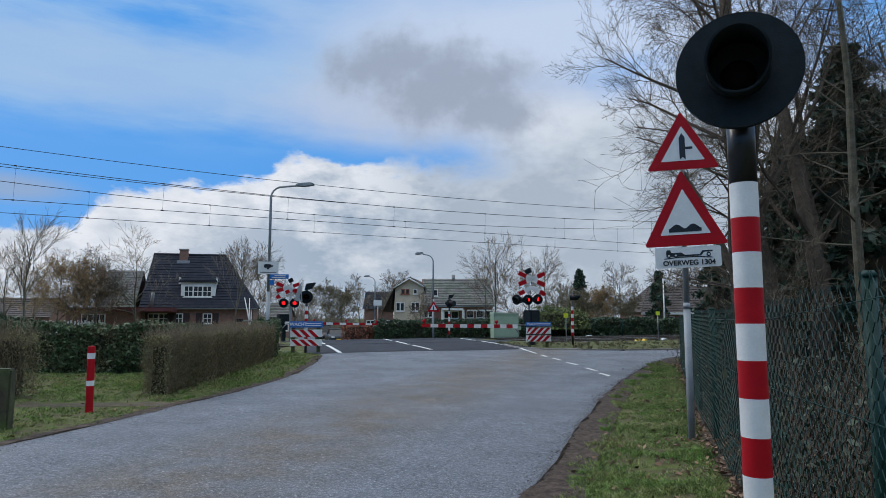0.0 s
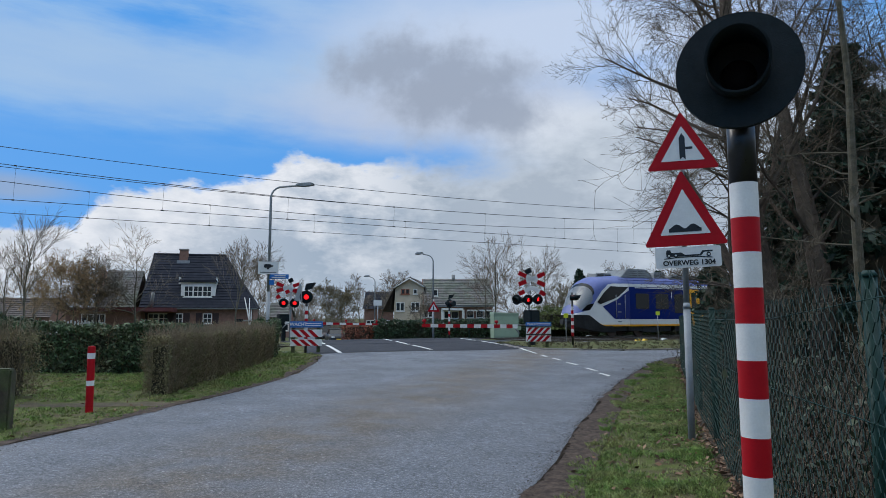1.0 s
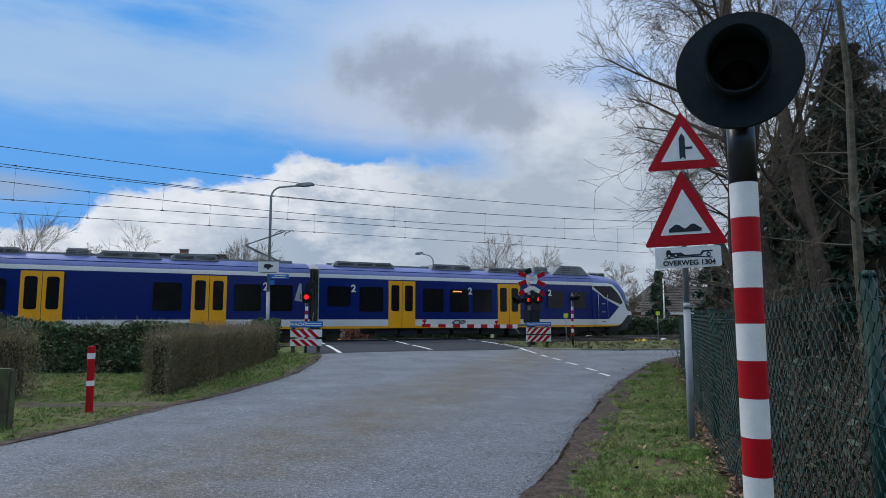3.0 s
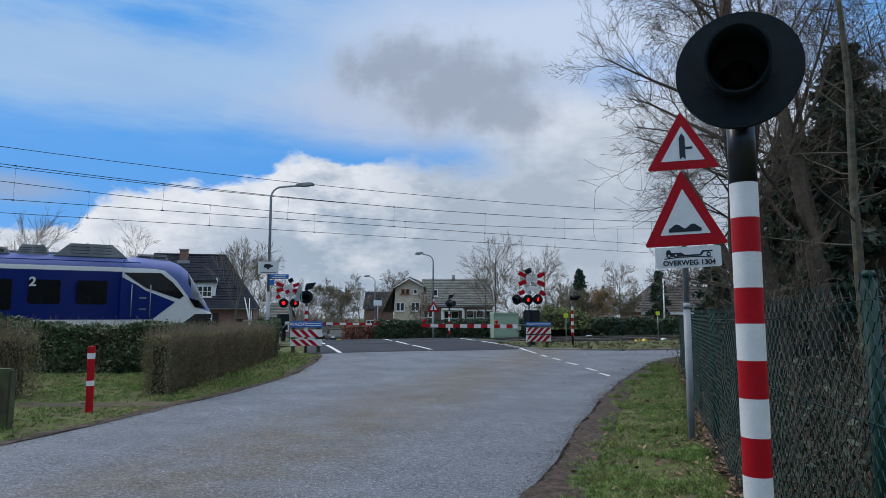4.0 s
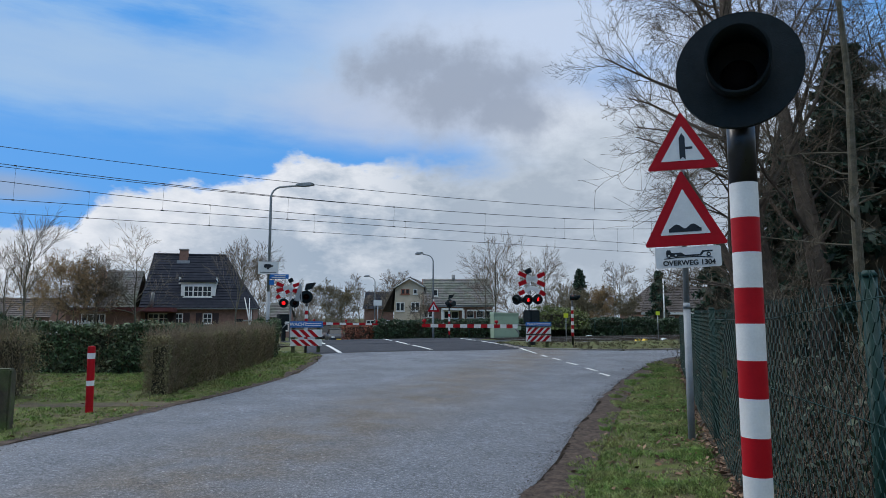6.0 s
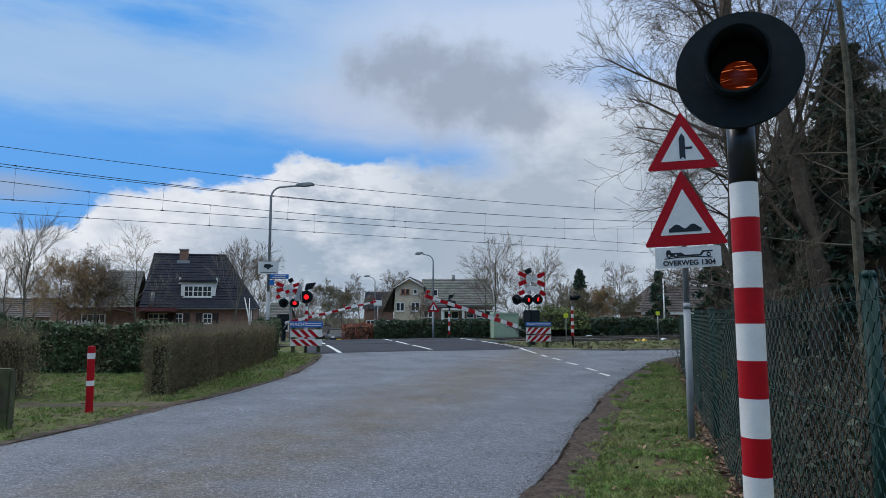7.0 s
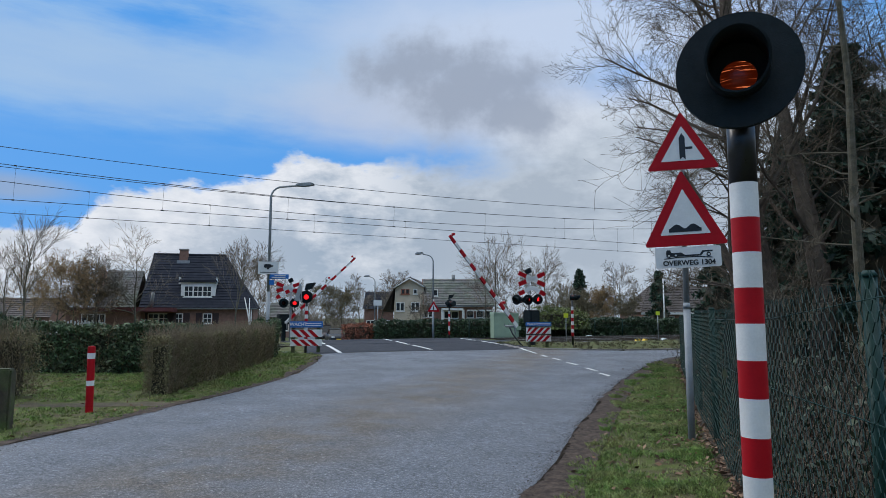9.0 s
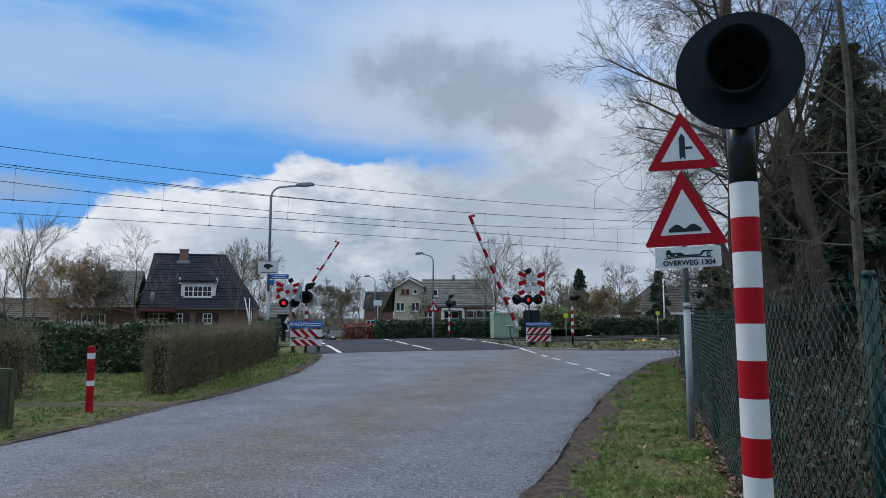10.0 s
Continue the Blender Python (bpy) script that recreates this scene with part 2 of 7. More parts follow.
M = {
    "grass": mat("grass_ground", (0.092, 0.112, 0.034), 0.98, 0.35, 7.0, 1.0, 60, col2=(0.090, 0.076, 0.044), spec=0.1),
    "straw": mat("dry_verge_grass", (0.085, 0.085, 0.034), 0.8, 0.2, 1.5, col2=(0.13, 0.105, 0.055), island=0.5),
    "path": mat("trodden_path", (0.085, 0.07, 0.05), 0.95, 0.4, 4, 0.8, 30, spec=0.1),
    "soil": mat("soil", (0.046, 0.034, 0.026), 0.98, 0.5, 9, 1.0, 40, col2=(0.075, 0.060, 0.044), spec=0.1),
    "mud": mat("damp_mud", (0.050, 0.035, 0.027), 0.9, 0.6, 14, 1.0, 60, col2=(0.078, 0.057, 0.045), mix=(0.40, 0.62), spec=0.2),
    "crumb": mat("earth_crumb", (0.050, 0.038, 0.030), 0.95, 0.3, 5, island=0.6, spec=0.1),
    "blade": mat("grass_blade", (0.125, 0.212, 0.040), 0.7, 0.15, 3.0, col2=(0.27, 0.255, 0.10), mix=(0.38, 0.68), island=0.5),
    "asphalt": asphalt("old_asphalt"),
    "tarmac": mat("dark_asphalt", (0.040, 0.042, 0.050), 0.85, 0.2, 1.2, 0.6, 120, spec=0.12),
    "paint": mat("road_paint", (0.62, 0.62, 0.60), 0.7, 0.2, 9, 0.3, 90),
    "kerb": mat("kerb_concrete", (0.30, 0.27, 0.25), 0.85, 0.2, 5, 0.4, 60, rand=0.15),
    "rail": mat("rail_steel", (0.09, 0.065, 0.05), 0.5, 0.2, 8, 0.2, 60, metal=0.6),
    "railtop": mat("rail_head", (0.35, 0.34, 0.33), 0.3, 0.1, 8, metal=1.0),
    "ballast": mat("ballast", (0.060, 0.052, 0.045), 0.95, 0.4, 7, 1.0, 25),
    "steel": mat("galvanised_steel", (0.27, 0.285, 0.295), 0.6, 0.14, 6, 0.1, 90, metal=0.25),
    "dsteel": mat("dull_steel", (0.16, 0.17, 0.17), 0.55, 0.18, 6, 0.1, 90, metal=0.4),
    "white": mat("white_paint", (0.66, 0.66, 0.64), 0.5, 0.08, 8),
    "red": mat("red_paint", (0.37, 0.004, 0.010), 0.5, 0.1, 8, spec=0.2),
    "black": mat("black_paint", (0.012, 0.013, 0.014), 0.35, 0.2, 7),
    "matt": mat("black_housing", (0.004, 0.010, 0.013), 0.7, 0.25, 5, 0.15, 120, spec=0.25),
    "dark": mat("dark_void", (0.006, 0.006, 0.006), 0.9, 0.1),
    "bluesign": mat("blue_sign", (0.012, 0.13, 0.42), 0.4, 0.08),
    "t_blue": mat("train_blue", (0.001, 0.012, 0.115), 0.38, 0.03, 0.5, spec=0.22),
    "t_white": mat("train_white", (0.60, 0.60, 0.58), 0.35, 0.05, 0.6),
    "t_yellow": mat("train_yellow", (0.74, 0.33, 0.005), 0.35, 0.04, 1.0),
    "t_roof": mat("train_roof", (0.080, 0.108, 0.30), 0.5, 0.12, 0.6),
    # windscreen: grey base colour holds the sky's reflection and pale interior
    "t_screen": mat("windscreen_painted_sky", (0.15, 0.165, 0.175), 0.3, 0.2, 1.0, spec=0.3),
    "t_grey": mat("train_grey", (0.17, 0.185, 0.19), 0.6, 0.3, 1.5),
    "t_dark": mat("train_underframe", (0.022, 0.022, 0.022), 0.7, 0.4, 1.5),
    "t_glass": mat("tinted_glass", (0.006, 0.007, 0.008), 0.12, 0.2, 1.0, spec=0.3),
    "glass": mat("window_glass", (0.03, 0.035, 0.04), 0.06, 0.3, 2.0),
    "green_box": mat("green_cabinet", (0.27, 0.36, 0.25), 0.55, 0.08, 3),
    "wood": mat("weathered_wood", (0.055, 0.045, 0.03), 0.95, 0.4, 6, 1.0, 40, col2=(0.055, 0.075, 0.022)),
    # dark colour of the solid cores that stand in for shade between leaves
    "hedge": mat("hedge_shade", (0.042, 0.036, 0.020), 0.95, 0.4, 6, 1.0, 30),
    "ivy": mat("ivy_leaf", (0.052, 0.090, 0.034), 0.65, 0.2, 2.0, col2=(0.105, 0.092, 0.046), mix=(0.5, 0.7), island=0.5),
    "dry": mat("dry_hedge_leaf", (0.21, 0.165, 0.085), 0.8, 0.2, 2.0, col2=(0.135, 0.140, 0.058), island=0.35),
    "hedge_twig": mat("hedge_twig", (0.17, 0.13, 0.078), 0.85, 0.2, 2.0, island=0.35),
    "box_leaf": mat("clipped_hedge_leaf", (0.032, 0.060, 0.022), 0.5, 0.2, 2.0, island=0.45),
    "beech": mat("copper_hedge_leaf", (0.26, 0.085, 0.045), 0.7, 0.2, 2.0, island=0.45),
    "shrub": mat("shrub_leaf", (0.11, 0.135, 0.03), 0.6, 0.2, 2.0, island=0.45),
    "litter": mat("fallen_leaf", (0.15, 0.080, 0.046), 0.8, 0.2, 9.0, col2=(0.27, 0.18, 0.11), mix=(0.45, 0.65), island=0.55),
    "bark": mat("grey_bark", (0.105, 0.085, 0.065), 0.95, 0.3, 7, 1.0, 30, col2=(0.08, 0.08, 0.05)),
    "bark2": mat("brown_bark", (0.085, 0.062, 0.045), 0.95, 0.35, 6, 1.0, 25),
    "bark_olive": mat("mottled_bark", (0.070, 0.062, 0.038), 0.95, 0.4, 9, 1.0, 30, col2=(0.105, 0.095, 0.070), mix=(0.5, 0.65)),
    "olive": mat("olive_twig", (0.135, 0.112, 0.066), 0.9, 0.2, 1.0, island=0.35),
    # far twigs are paler than near ones: haze is mixed into their colour
    "twig": mat("hazed_far_twig", (0.15, 0.118, 0.088), 0.9, 0.2, 1.0, island=0.3),
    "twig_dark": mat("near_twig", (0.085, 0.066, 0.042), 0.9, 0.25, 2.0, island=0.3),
    "birch": mat("ochre_twig", (0.24, 0.155, 0.075), 0.85, 0.2, 1.0, island=0.3),
    "needle": mat("conifer_needle", (0.016, 0.042, 0.020), 0.6, 0.3, 1.5, island=0.5),
    "wire": mat("overhead_wire", (0.045, 0.05, 0.055), 0.5, 0.2, 3, metal=0.5),
    "fence": mat("green_fence_wire", (0.006, 0.032, 0.026), 0.5, 0.2, 6, spec=0.22),
    "tile": mat("dark_roof_tile", (0.024, 0.026, 0.034), 0.85, 0.25, 1.5, 0.3, 30, rand=0.25, spec=0.12),
    "tile2": mat("weathered_roof_tile", (0.155, 0.140, 0.135), 0.8, 0.35, 1.0, 0.3, 30, col2=(0.12, 0.13, 0.10), rand=0.25),
    "tile3": mat("brown_roof_tile", (0.072, 0.057, 0.050), 0.85, 0.25, 1.2, 0.3, 30, rand=0.2),
    "brick": mat("brick_wall", (0.21, 0.115, 0.085), 0.9, 0.25, 3.0, 0.5, 25),
    "cream": mat("cream_render", (0.52, 0.43, 0.32), 0.9, 0.12, 1.5, 0.2, 40),
    "trim": mat("white_trim", (0.70, 0.69, 0.66), 0.5, 0.08, 3),
    "shutter": mat("dark_shutter", (0.030, 0.012, 0.014), 0.5, 0.15, 3),
    "canopy": mat("dark_red_fascia", (0.12, 0.03, 0.032), 0.6, 0.2, 2),
    "car": mat("car_paint", (0.022, 0.026, 0.032), 0.4, 0.05, 2, spec=0.3),
    "tyre": mat("tyre_rubber", (0.015, 0.015, 0.015), 0.85, 0.2, 8),
    "plate": mat("yellow_plate", (0.75, 0.48, 0.03), 0.5, 0.06),
    "lime": mat("lime_marker", (0.55, 0.62, 0.03), 0.5, 0.06),
    "sleeper": mat("dull_concrete", (0.11, 0.10, 0.09), 0.9, 0.25, 5, 0.4, 60),
    "lit_red": mat("lit_red_lamp", (1.0, 0.015, 0.02), 0.4, 0.02, emit=1.4),
    "off_red": mat("unlit_red_lens", (0.05, 0.004, 0.005), 0.25, 0.2),
    "lit_white": mat("lit_orange_display", (1.0, 0.32, 0.08), 0.4, 0.02, emit=0.9),
}
# ================= mesh helpers =================


def part(name, bm, material, parent=None, label="", m=None, smooth=False):
    """Links a bmesh as one mesh object, under a thing or a part."""
    me = bpy.data.meshes.new(name)
    if smooth:
        for f in bm.faces:
            f.smooth = True
    bm.to_mesh(me)
    bm.free()
    for mt in (material if isinstance(material, (list, tuple)) else [material]):
        me.materials.append(mt)
    ob = new(name, me)
    if parent is not None:
        ob.parent = parent
    if m is not None:
        ob.matrix_basis = m
    if label:
        ob["label"] = label
    return ob


def thing(name, label, category, m=None, group="", kind=""):
    ob = tagged(new(name), label, category, group, kind)
    ob.matrix_basis = m if m is not None else Matrix()
    return ob


def box(bm, x0, x1, y0, y1, z0, z1, bevel=0.0, m=None):
    vs = [bm.verts.new(v) for v in ((x0, y0, z0), (x1, y0, z0), (x1, y1, z0), (x0, y1, z0), (x0, y0, z1), (x1, y0, z1), (x1, y1, z1), (x0, y1, z1))]
    fs = [bm.faces.new([vs[i] for i in f]) for f in ((0, 3, 2, 1), (4, 5, 6, 7), (0, 1, 5, 4), (1, 2, 6, 5), (2, 3, 7, 6), (3, 0, 4, 7))]
    if m is not None:
        bmesh.ops.transform(bm, matrix=m, verts=vs)
    if bevel:
        es = {ed for f in fs for ed in f.edges}
        bmesh.ops.bevel(bm, geom=list(es), offset=bevel, segments=2, affect="EDGES")
    return bm


def B():
    return bmesh.new()


def cyl(bm, p0, p1, r0, r1=None, n=12, cap=True):
    """A round bar from p0 to p1."""
    p0, p1 = Vector(p0), Vector(p1)
    r1 = r0 if r1 is None else r1
    ax = (p1 - p0).normalized()
    u = ax.orthogonal().normalized()
    w = ax.cross(u)
    rings = []
    for p, r in ((p0, r0), (p1, r1)):
        rings.append([bm.verts.new(p + (u * math.cos(2 * math.pi * i / n) + w * math.sin(2 * math.pi * i / n)) * r) for i in range(n)])
    for i in range(n):
        f = bm.faces.new((rings[0][i], rings[0][(i + 1) % n], rings[1][(i + 1) % n], rings[1][i]))
        f.smooth = n > 6
    if cap:
        bm.faces.new(rings[0][::-1])
        bm.faces.new(rings[1])
    return bm


def tube(bm, pts, rad, n=6):
    """A bent bar through pts; rad is one radius or one for each point."""
    pts = [Vector(p) for p in pts]
    rads = rad if isinstance(rad, (list, tuple)) else [rad] * len(pts)
    prev, u = None, None
    for i, p in enumerate(pts):
        ax = (pts[min(i + 1, len(pts) - 1)] - pts[max(i - 1, 0)]).normalized()
        u = ax.orthogonal().normalized() if u is None else (u - ax * u.dot(ax)).normalized()
        w = ax.cross(u)
        ring = [bm.verts.new(p + (u * math.cos(2 * math.pi * k / n) + w * math.sin(2 * math.pi * k / n)) * rads[i]) for k in range(n)]
        if prev:
            for k in range(n):
                f = bm.faces.new((prev[k], prev[(k + 1) % n], ring[(k + 1) % n], ring[k]))
                f.smooth = True
        elif n > 2:
            bm.faces.new(ring[::-1])
        prev = ring
    bm.faces.new(prev)
    return bm


def prism(bm, pts, y0, y1):
    """A flat outline in x and z, given thickness in y."""
    a = [bm.verts.new((x, y0, z)) for x, z in pts]
    b = [bm.verts.new((x, y1, z)) for x, z in pts]
    n = len(pts)
    bm.faces.new(a)
    bm.faces.new(b[::-1])
    for i in range(n):
        bm.faces.new((a[i], b[i], b[(i + 1) % n], a[(i + 1) % n]))
    bmesh.ops.recalc_face_normals(bm, faces=bm.faces[:])
    return bm


def disc_ring(bm, c, r0, r1, depth, n=40):
    """A flat ring in the x-z plane round c, with thickness in y."""
    v = []
    for r, y in ((r0, 0), (r1, 0), (r1, depth), (r0, depth)):
        v.append([bm.verts.new((c[0] + r * math.sin(2 * math.pi * i / n), c[1] + y, c[2] + r * math.cos(2 * math.pi * i / n))) for i in range(n)])
    for j in range(4):
        for i in range(n):
            bm.faces.new((v[j][i], v[j][(i + 1) % n], v[(j + 1) % 4][(i + 1) % n], v[(j + 1) % 4][i]))
    bmesh.ops.recalc_face_normals(bm, faces=bm.faces[:])
    return bm


def words(name, text, size, material, parent, m, label=""):
    """Lettering as a thin mesh."""
    cu = bpy.data.curves.new(name, "FONT")
    cu.offset = size * 0.028
    cu.body, cu.size, cu.extrude, cu.align_x, cu.align_y = text, size, 0.002, "CENTER", "CENTER"
    tmp = bpy.data.objects.new(name, cu)
    me = bpy.data.meshes.new_from_object(tmp)
    bpy.data.objects.remove(tmp)
    me.materials.append(material)
    ob = new(name, me)
    ob.parent, ob.matrix_basis = parent, m
    if label:
        ob["label"] = label
    return ob


def grid_mesh(name, rows, material, kind="structure", label="", category="", lift=0.0, dip=None):
    """A draped strip: rows of plan points, each with the height of the ground plus lift."""
    me = bpy.data.meshes.new(name)
    n = len(rows[0])
    vs = [(x, y, gxy(x, y) + lift - (dip(x, y) if dip else 0.0)) for r in rows for x, y in r]
    fs = [(i * n + j, i * n + j + 1, (i + 1) * n + j + 1, (i + 1) * n + j) for i in range(len(rows) - 1) for j in range(n - 1)]
    me.from_pydata(vs, [], fs)
    me.materials.append(material)
    for f in me.polygons:
        f.use_smooth = True
    return tagged(new(name, me), label, category, "", kind)


def lerp(a, b, t):
    return a + (b - a) * t


def table(rows, q):
    """Looks up a value between rows of (q, value)."""
    if q <= rows[0][0]:
        return rows[0][1]
    for (q0, v0), (q1, v1) in zip(rows, rows[1:]):
        if q <= q1:
            t = (q - q0) / (q1 - q0)
            return lerp(v0, v1, t)
    return rows[-1][1]


# ================= ground, roads and railway =================
def build_ground():
    qs = [-400, -120, -40, -12] + [i * 1.0 for i in range(-6, 40)] + [44, 50, 60, 80, 120, 200, 400, 900, 2500]
    ss = [-2500, -600, -200, -80, -40, -25] + [i * 1.5 for i in range(-12, 24)] + [45, 60, 90, 150, 300, 900, 2500]
    def bed(x, y):
        s, q = along(x, y), across(x, y)
        return 0.17 if (26.5 < q < 35.6 and (s > 20.6 or s < 6.1)) else 0.0
    grid_mesh("ground", [[sq(s, q) for s in ss] for q in qs], M["grass"], "structure", "short winter grass and bare soil beside the road", "ground", 0.0, bed)


LEFT = [(-8, -11.5), (0, -7.6), (5, -4.1), (8.82, -0.93), (10.04, 0.20), (11.11, 1.0), (12.23, 2.03), (14.38, 3.56), (16.34, 4.60), (18.78, 5.66), (20.99, 6.50), (22.0, 6.6)]
RIGHT = [(-8, -5.0), (0, 0.0), (2, 1.0), (4.60, 3.17), (5.70, 4.33), (8.88, 7.67), (11.10, 10.24), (13.2, 12.9), (14.5, 14.6), (15.5, 16.2), (16.0, 17.3), (16.35, 19.0), (16.5, 24.0), (16.55, 70.0)]


def build_roads():
    rows = []
    for i in range(241):
        q = -8 + 30.0 * i / 240
        l = table(LEFT, q)
        if q <= 16.55:
            r = table(RIGHT, q)
        else:
            r = 70.0 if q < 18.6 else table([(18.6, 70.0), (19.0, 19.0), (19.6, 17.0), (20.6, 15.3), (22.0, 14.75)], q)
        wob = 0.10 * noise.noise((q * 0.8, 2.0, 0)) + 0.04 * noise.noise((q * 2.1, 7.0, 0))
        rows.append([sq(lerp(l + wob, r + (wob if r < 60 else 0), j / 40), q) for j in range(41)])
    grid_mesh("road", rows, M["asphalt"], "structure", "worn grey asphalt road with brownish wheel tracks", "road", 0.012)
    # soft muddy margin on both sides of the asphalt
    for edge, sign in ((LEFT, -1), (RIGHT, 1)):
        rows = []
        for i in range(320):
            q = -6 + (27.0 if sign < 0 else 22.4) * i / 319
            s = table(edge, q)
            w = (0.26 if sign < 0 else table([(4, 0.52), (9, 0.42), (14, 0.26)], q)) + 0.14 * noise.noise((q * 0.9, sign, 0)) + 0.10 * noise.noise((q * 3.1, sign, 4)) + 0.06 * noise.noise((q * 9.0, sign, 2))
            rows.append([sq(s - sign * 0.15, q), sq(s + sign * w, q)])
        grid_mesh("road_verge", rows, M["soil"], "structure", "muddy strip of soil along the asphalt edge", "verge", 0.007)
    # thin mud washed over the edge of the asphalt, with a ragged margin
    for edge, sign, q0, q1, n in ((RIGHT, 1, 1.0, 16.3, 1100), (LEFT, -1, 6.0, 20.8, 700)):
        rows = []
        for i in range(n):
            q = lerp(q0, q1, i / (n - 1))
            s = table(edge, q)
            w = -0.03 + 0.14 * noise.noise((q * 0.8, sign, 9)) + 0.13 * noise.noise((q * 3.3, sign, 6)) + 0.10 * noise.noise((q * 11.0, sign, 3)) + 0.06 * noise.noise((q * 31.0, sign, 1))
            w = max(w * (0.95 if sign > 0 else 0.7), -0.10)
            rows.append([sq(s - sign * w, q), sq(s + sign * 0.12, q), sq(s + sign * (0.62 if sign > 0 else 0.3), q)])
        grid_mesh("mud_edge", rows, M["mud"], "structure", "damp brown mud washed over the asphalt edge", "verge", 0.0165)
    # dark asphalt over the crossing
    rows = []
    for i in range(19):
        q = lerp(21.7, 37.0, i / 18)
        l = lerp(6.2, 9.9, (q - 21.7) / 15.3)
        r = lerp(15.6, 20.4, (q - 21.7) / 15.3)
        rows.append([sq(lerp(l, r, j / 12), q + (0.3 * math.sin(j * 0.5) if i == 0 else 0)) for j in range(13)])
    grid_mesh("crossing_deck", rows, M["tarmac"], "structure", "dark smooth asphalt of the level crossing", "road", 0.02)
    # road beyond the railway, bending away
    rows = []
    for i in range(30):
        q = lerp(37.0, 130.0, i / 29)
        t = (q - 37.0)
        l = 9.9 + 0.27 * t
        rows.append([sq(lerp(l, l + 7.5, j / 6), q) for j in range(7)])
    grid_mesh("road_beyond", rows, M["asphalt"], "structure", "grey asphalt road beyond the railway", "road", 0.012)

    def stripe(s0, q0, s1, q1, w):
        steps = max(2, int(math.hypot(s1 - s0, q1 - q0) / 0.6))
        dx, dy = s1 - s0, q1 - q0
        k = math.hypot(dx, dy)
        ox, oy = -dy / k * w / 2, dx / k * w / 2
        rows = [[sq(lerp(s0, s1, i / steps) + ox, lerp(q0, q1, i / steps) + oy), sq(lerp(s0, s1, i / steps) - ox, lerp(q0, q1, i / steps) - oy)] for i in range(steps + 1)]
        o = grid_mesh("road_marking", rows, M["paint"], "structure", "white painted road marking, slightly worn", "marking", 0.028)
        return o

    stripe(7.40, 21.9, 8.75, 27.7, 0.15)
    stripe(9.0, 28.8, 9.96, 33.4, 0.15)
    stripe(14.40, 35.2, 13.45, 31.6, 0.14)
    stripe(13.25, 30.5, 12.20, 26.7, 0.14)
    stripe(12.06, 26.0, 11.20, 22.4, 0.14)
    stripe(18.5, 33.3, 17.5, 29.8, 0.15)
    stripe(17.3, 29.0, 15.2, 22.5, 0.15)
    stripe(15.2, 22.5, 14.35, 20.7, 0.13)
    stripe(14.35, 20.7, 13.55, 18.9, 0.10)
    for (s0, q0), (s1, q1) in (((13.3, 18.25), (12.95, 17.5)), ((12.75, 16.9), (12.45, 16.1)), ((12.1, 15.35), (11.85, 14.6)), ((11.45, 13.75), (11.2, 13.05)), ((10.85, 12.5), (10.6, 11.9))):
        stripe(s0, q0, s1, q1, 0.11)
    stripe(4.7, 23.6, 6.6, 22.6, 0.12)
    # kerb stones beside the side road, each its own piece
    kerb = tagged(new("kerb"), "low concrete kerb along the railway verge", "kerb", "", "structure")
    bm = B()
    box(bm, -0.49, 0.49, -0.06, 0.06, -0.15, 0.07, 0.012)
    me = bpy.data.meshes.new("kerb_stone")
    bm.to_mesh(me)
    bm.free()
    me.materials.append(M["kerb"])
    line = [(15.9, 24.6), (15.3, 23.2), (14.9, 22.0), (15.3, 20.9), (16.4, 20.0), (18.0, 19.2), (20.0, 18.75)] + [(20.0 + i * 1.0, 18.72) for i in range(1, 26)]
    for (s0, q0), (s1, q1) in zip(line, line[1:]):
        k = max(1, round(math.hypot(s1 - s0, q1 - q0)))
        for i in range(k):
            x, y = sq(lerp(s0, s1, (i + 0.5) / k), lerp(q0, q1, (i + 0.5) / k))
            o = new("kerb_stone", me)
            o.parent = kerb
            o.matrix_basis = pose(x, y, gxy(x, y), 0, 0, TRACK_TURN + math.degrees(math.atan2(q1 - q0, s1 - s0))) @ Matrix.Diagonal((math.hypot(s1 - s0, q1 - q0) / k, 1, 1, 1))


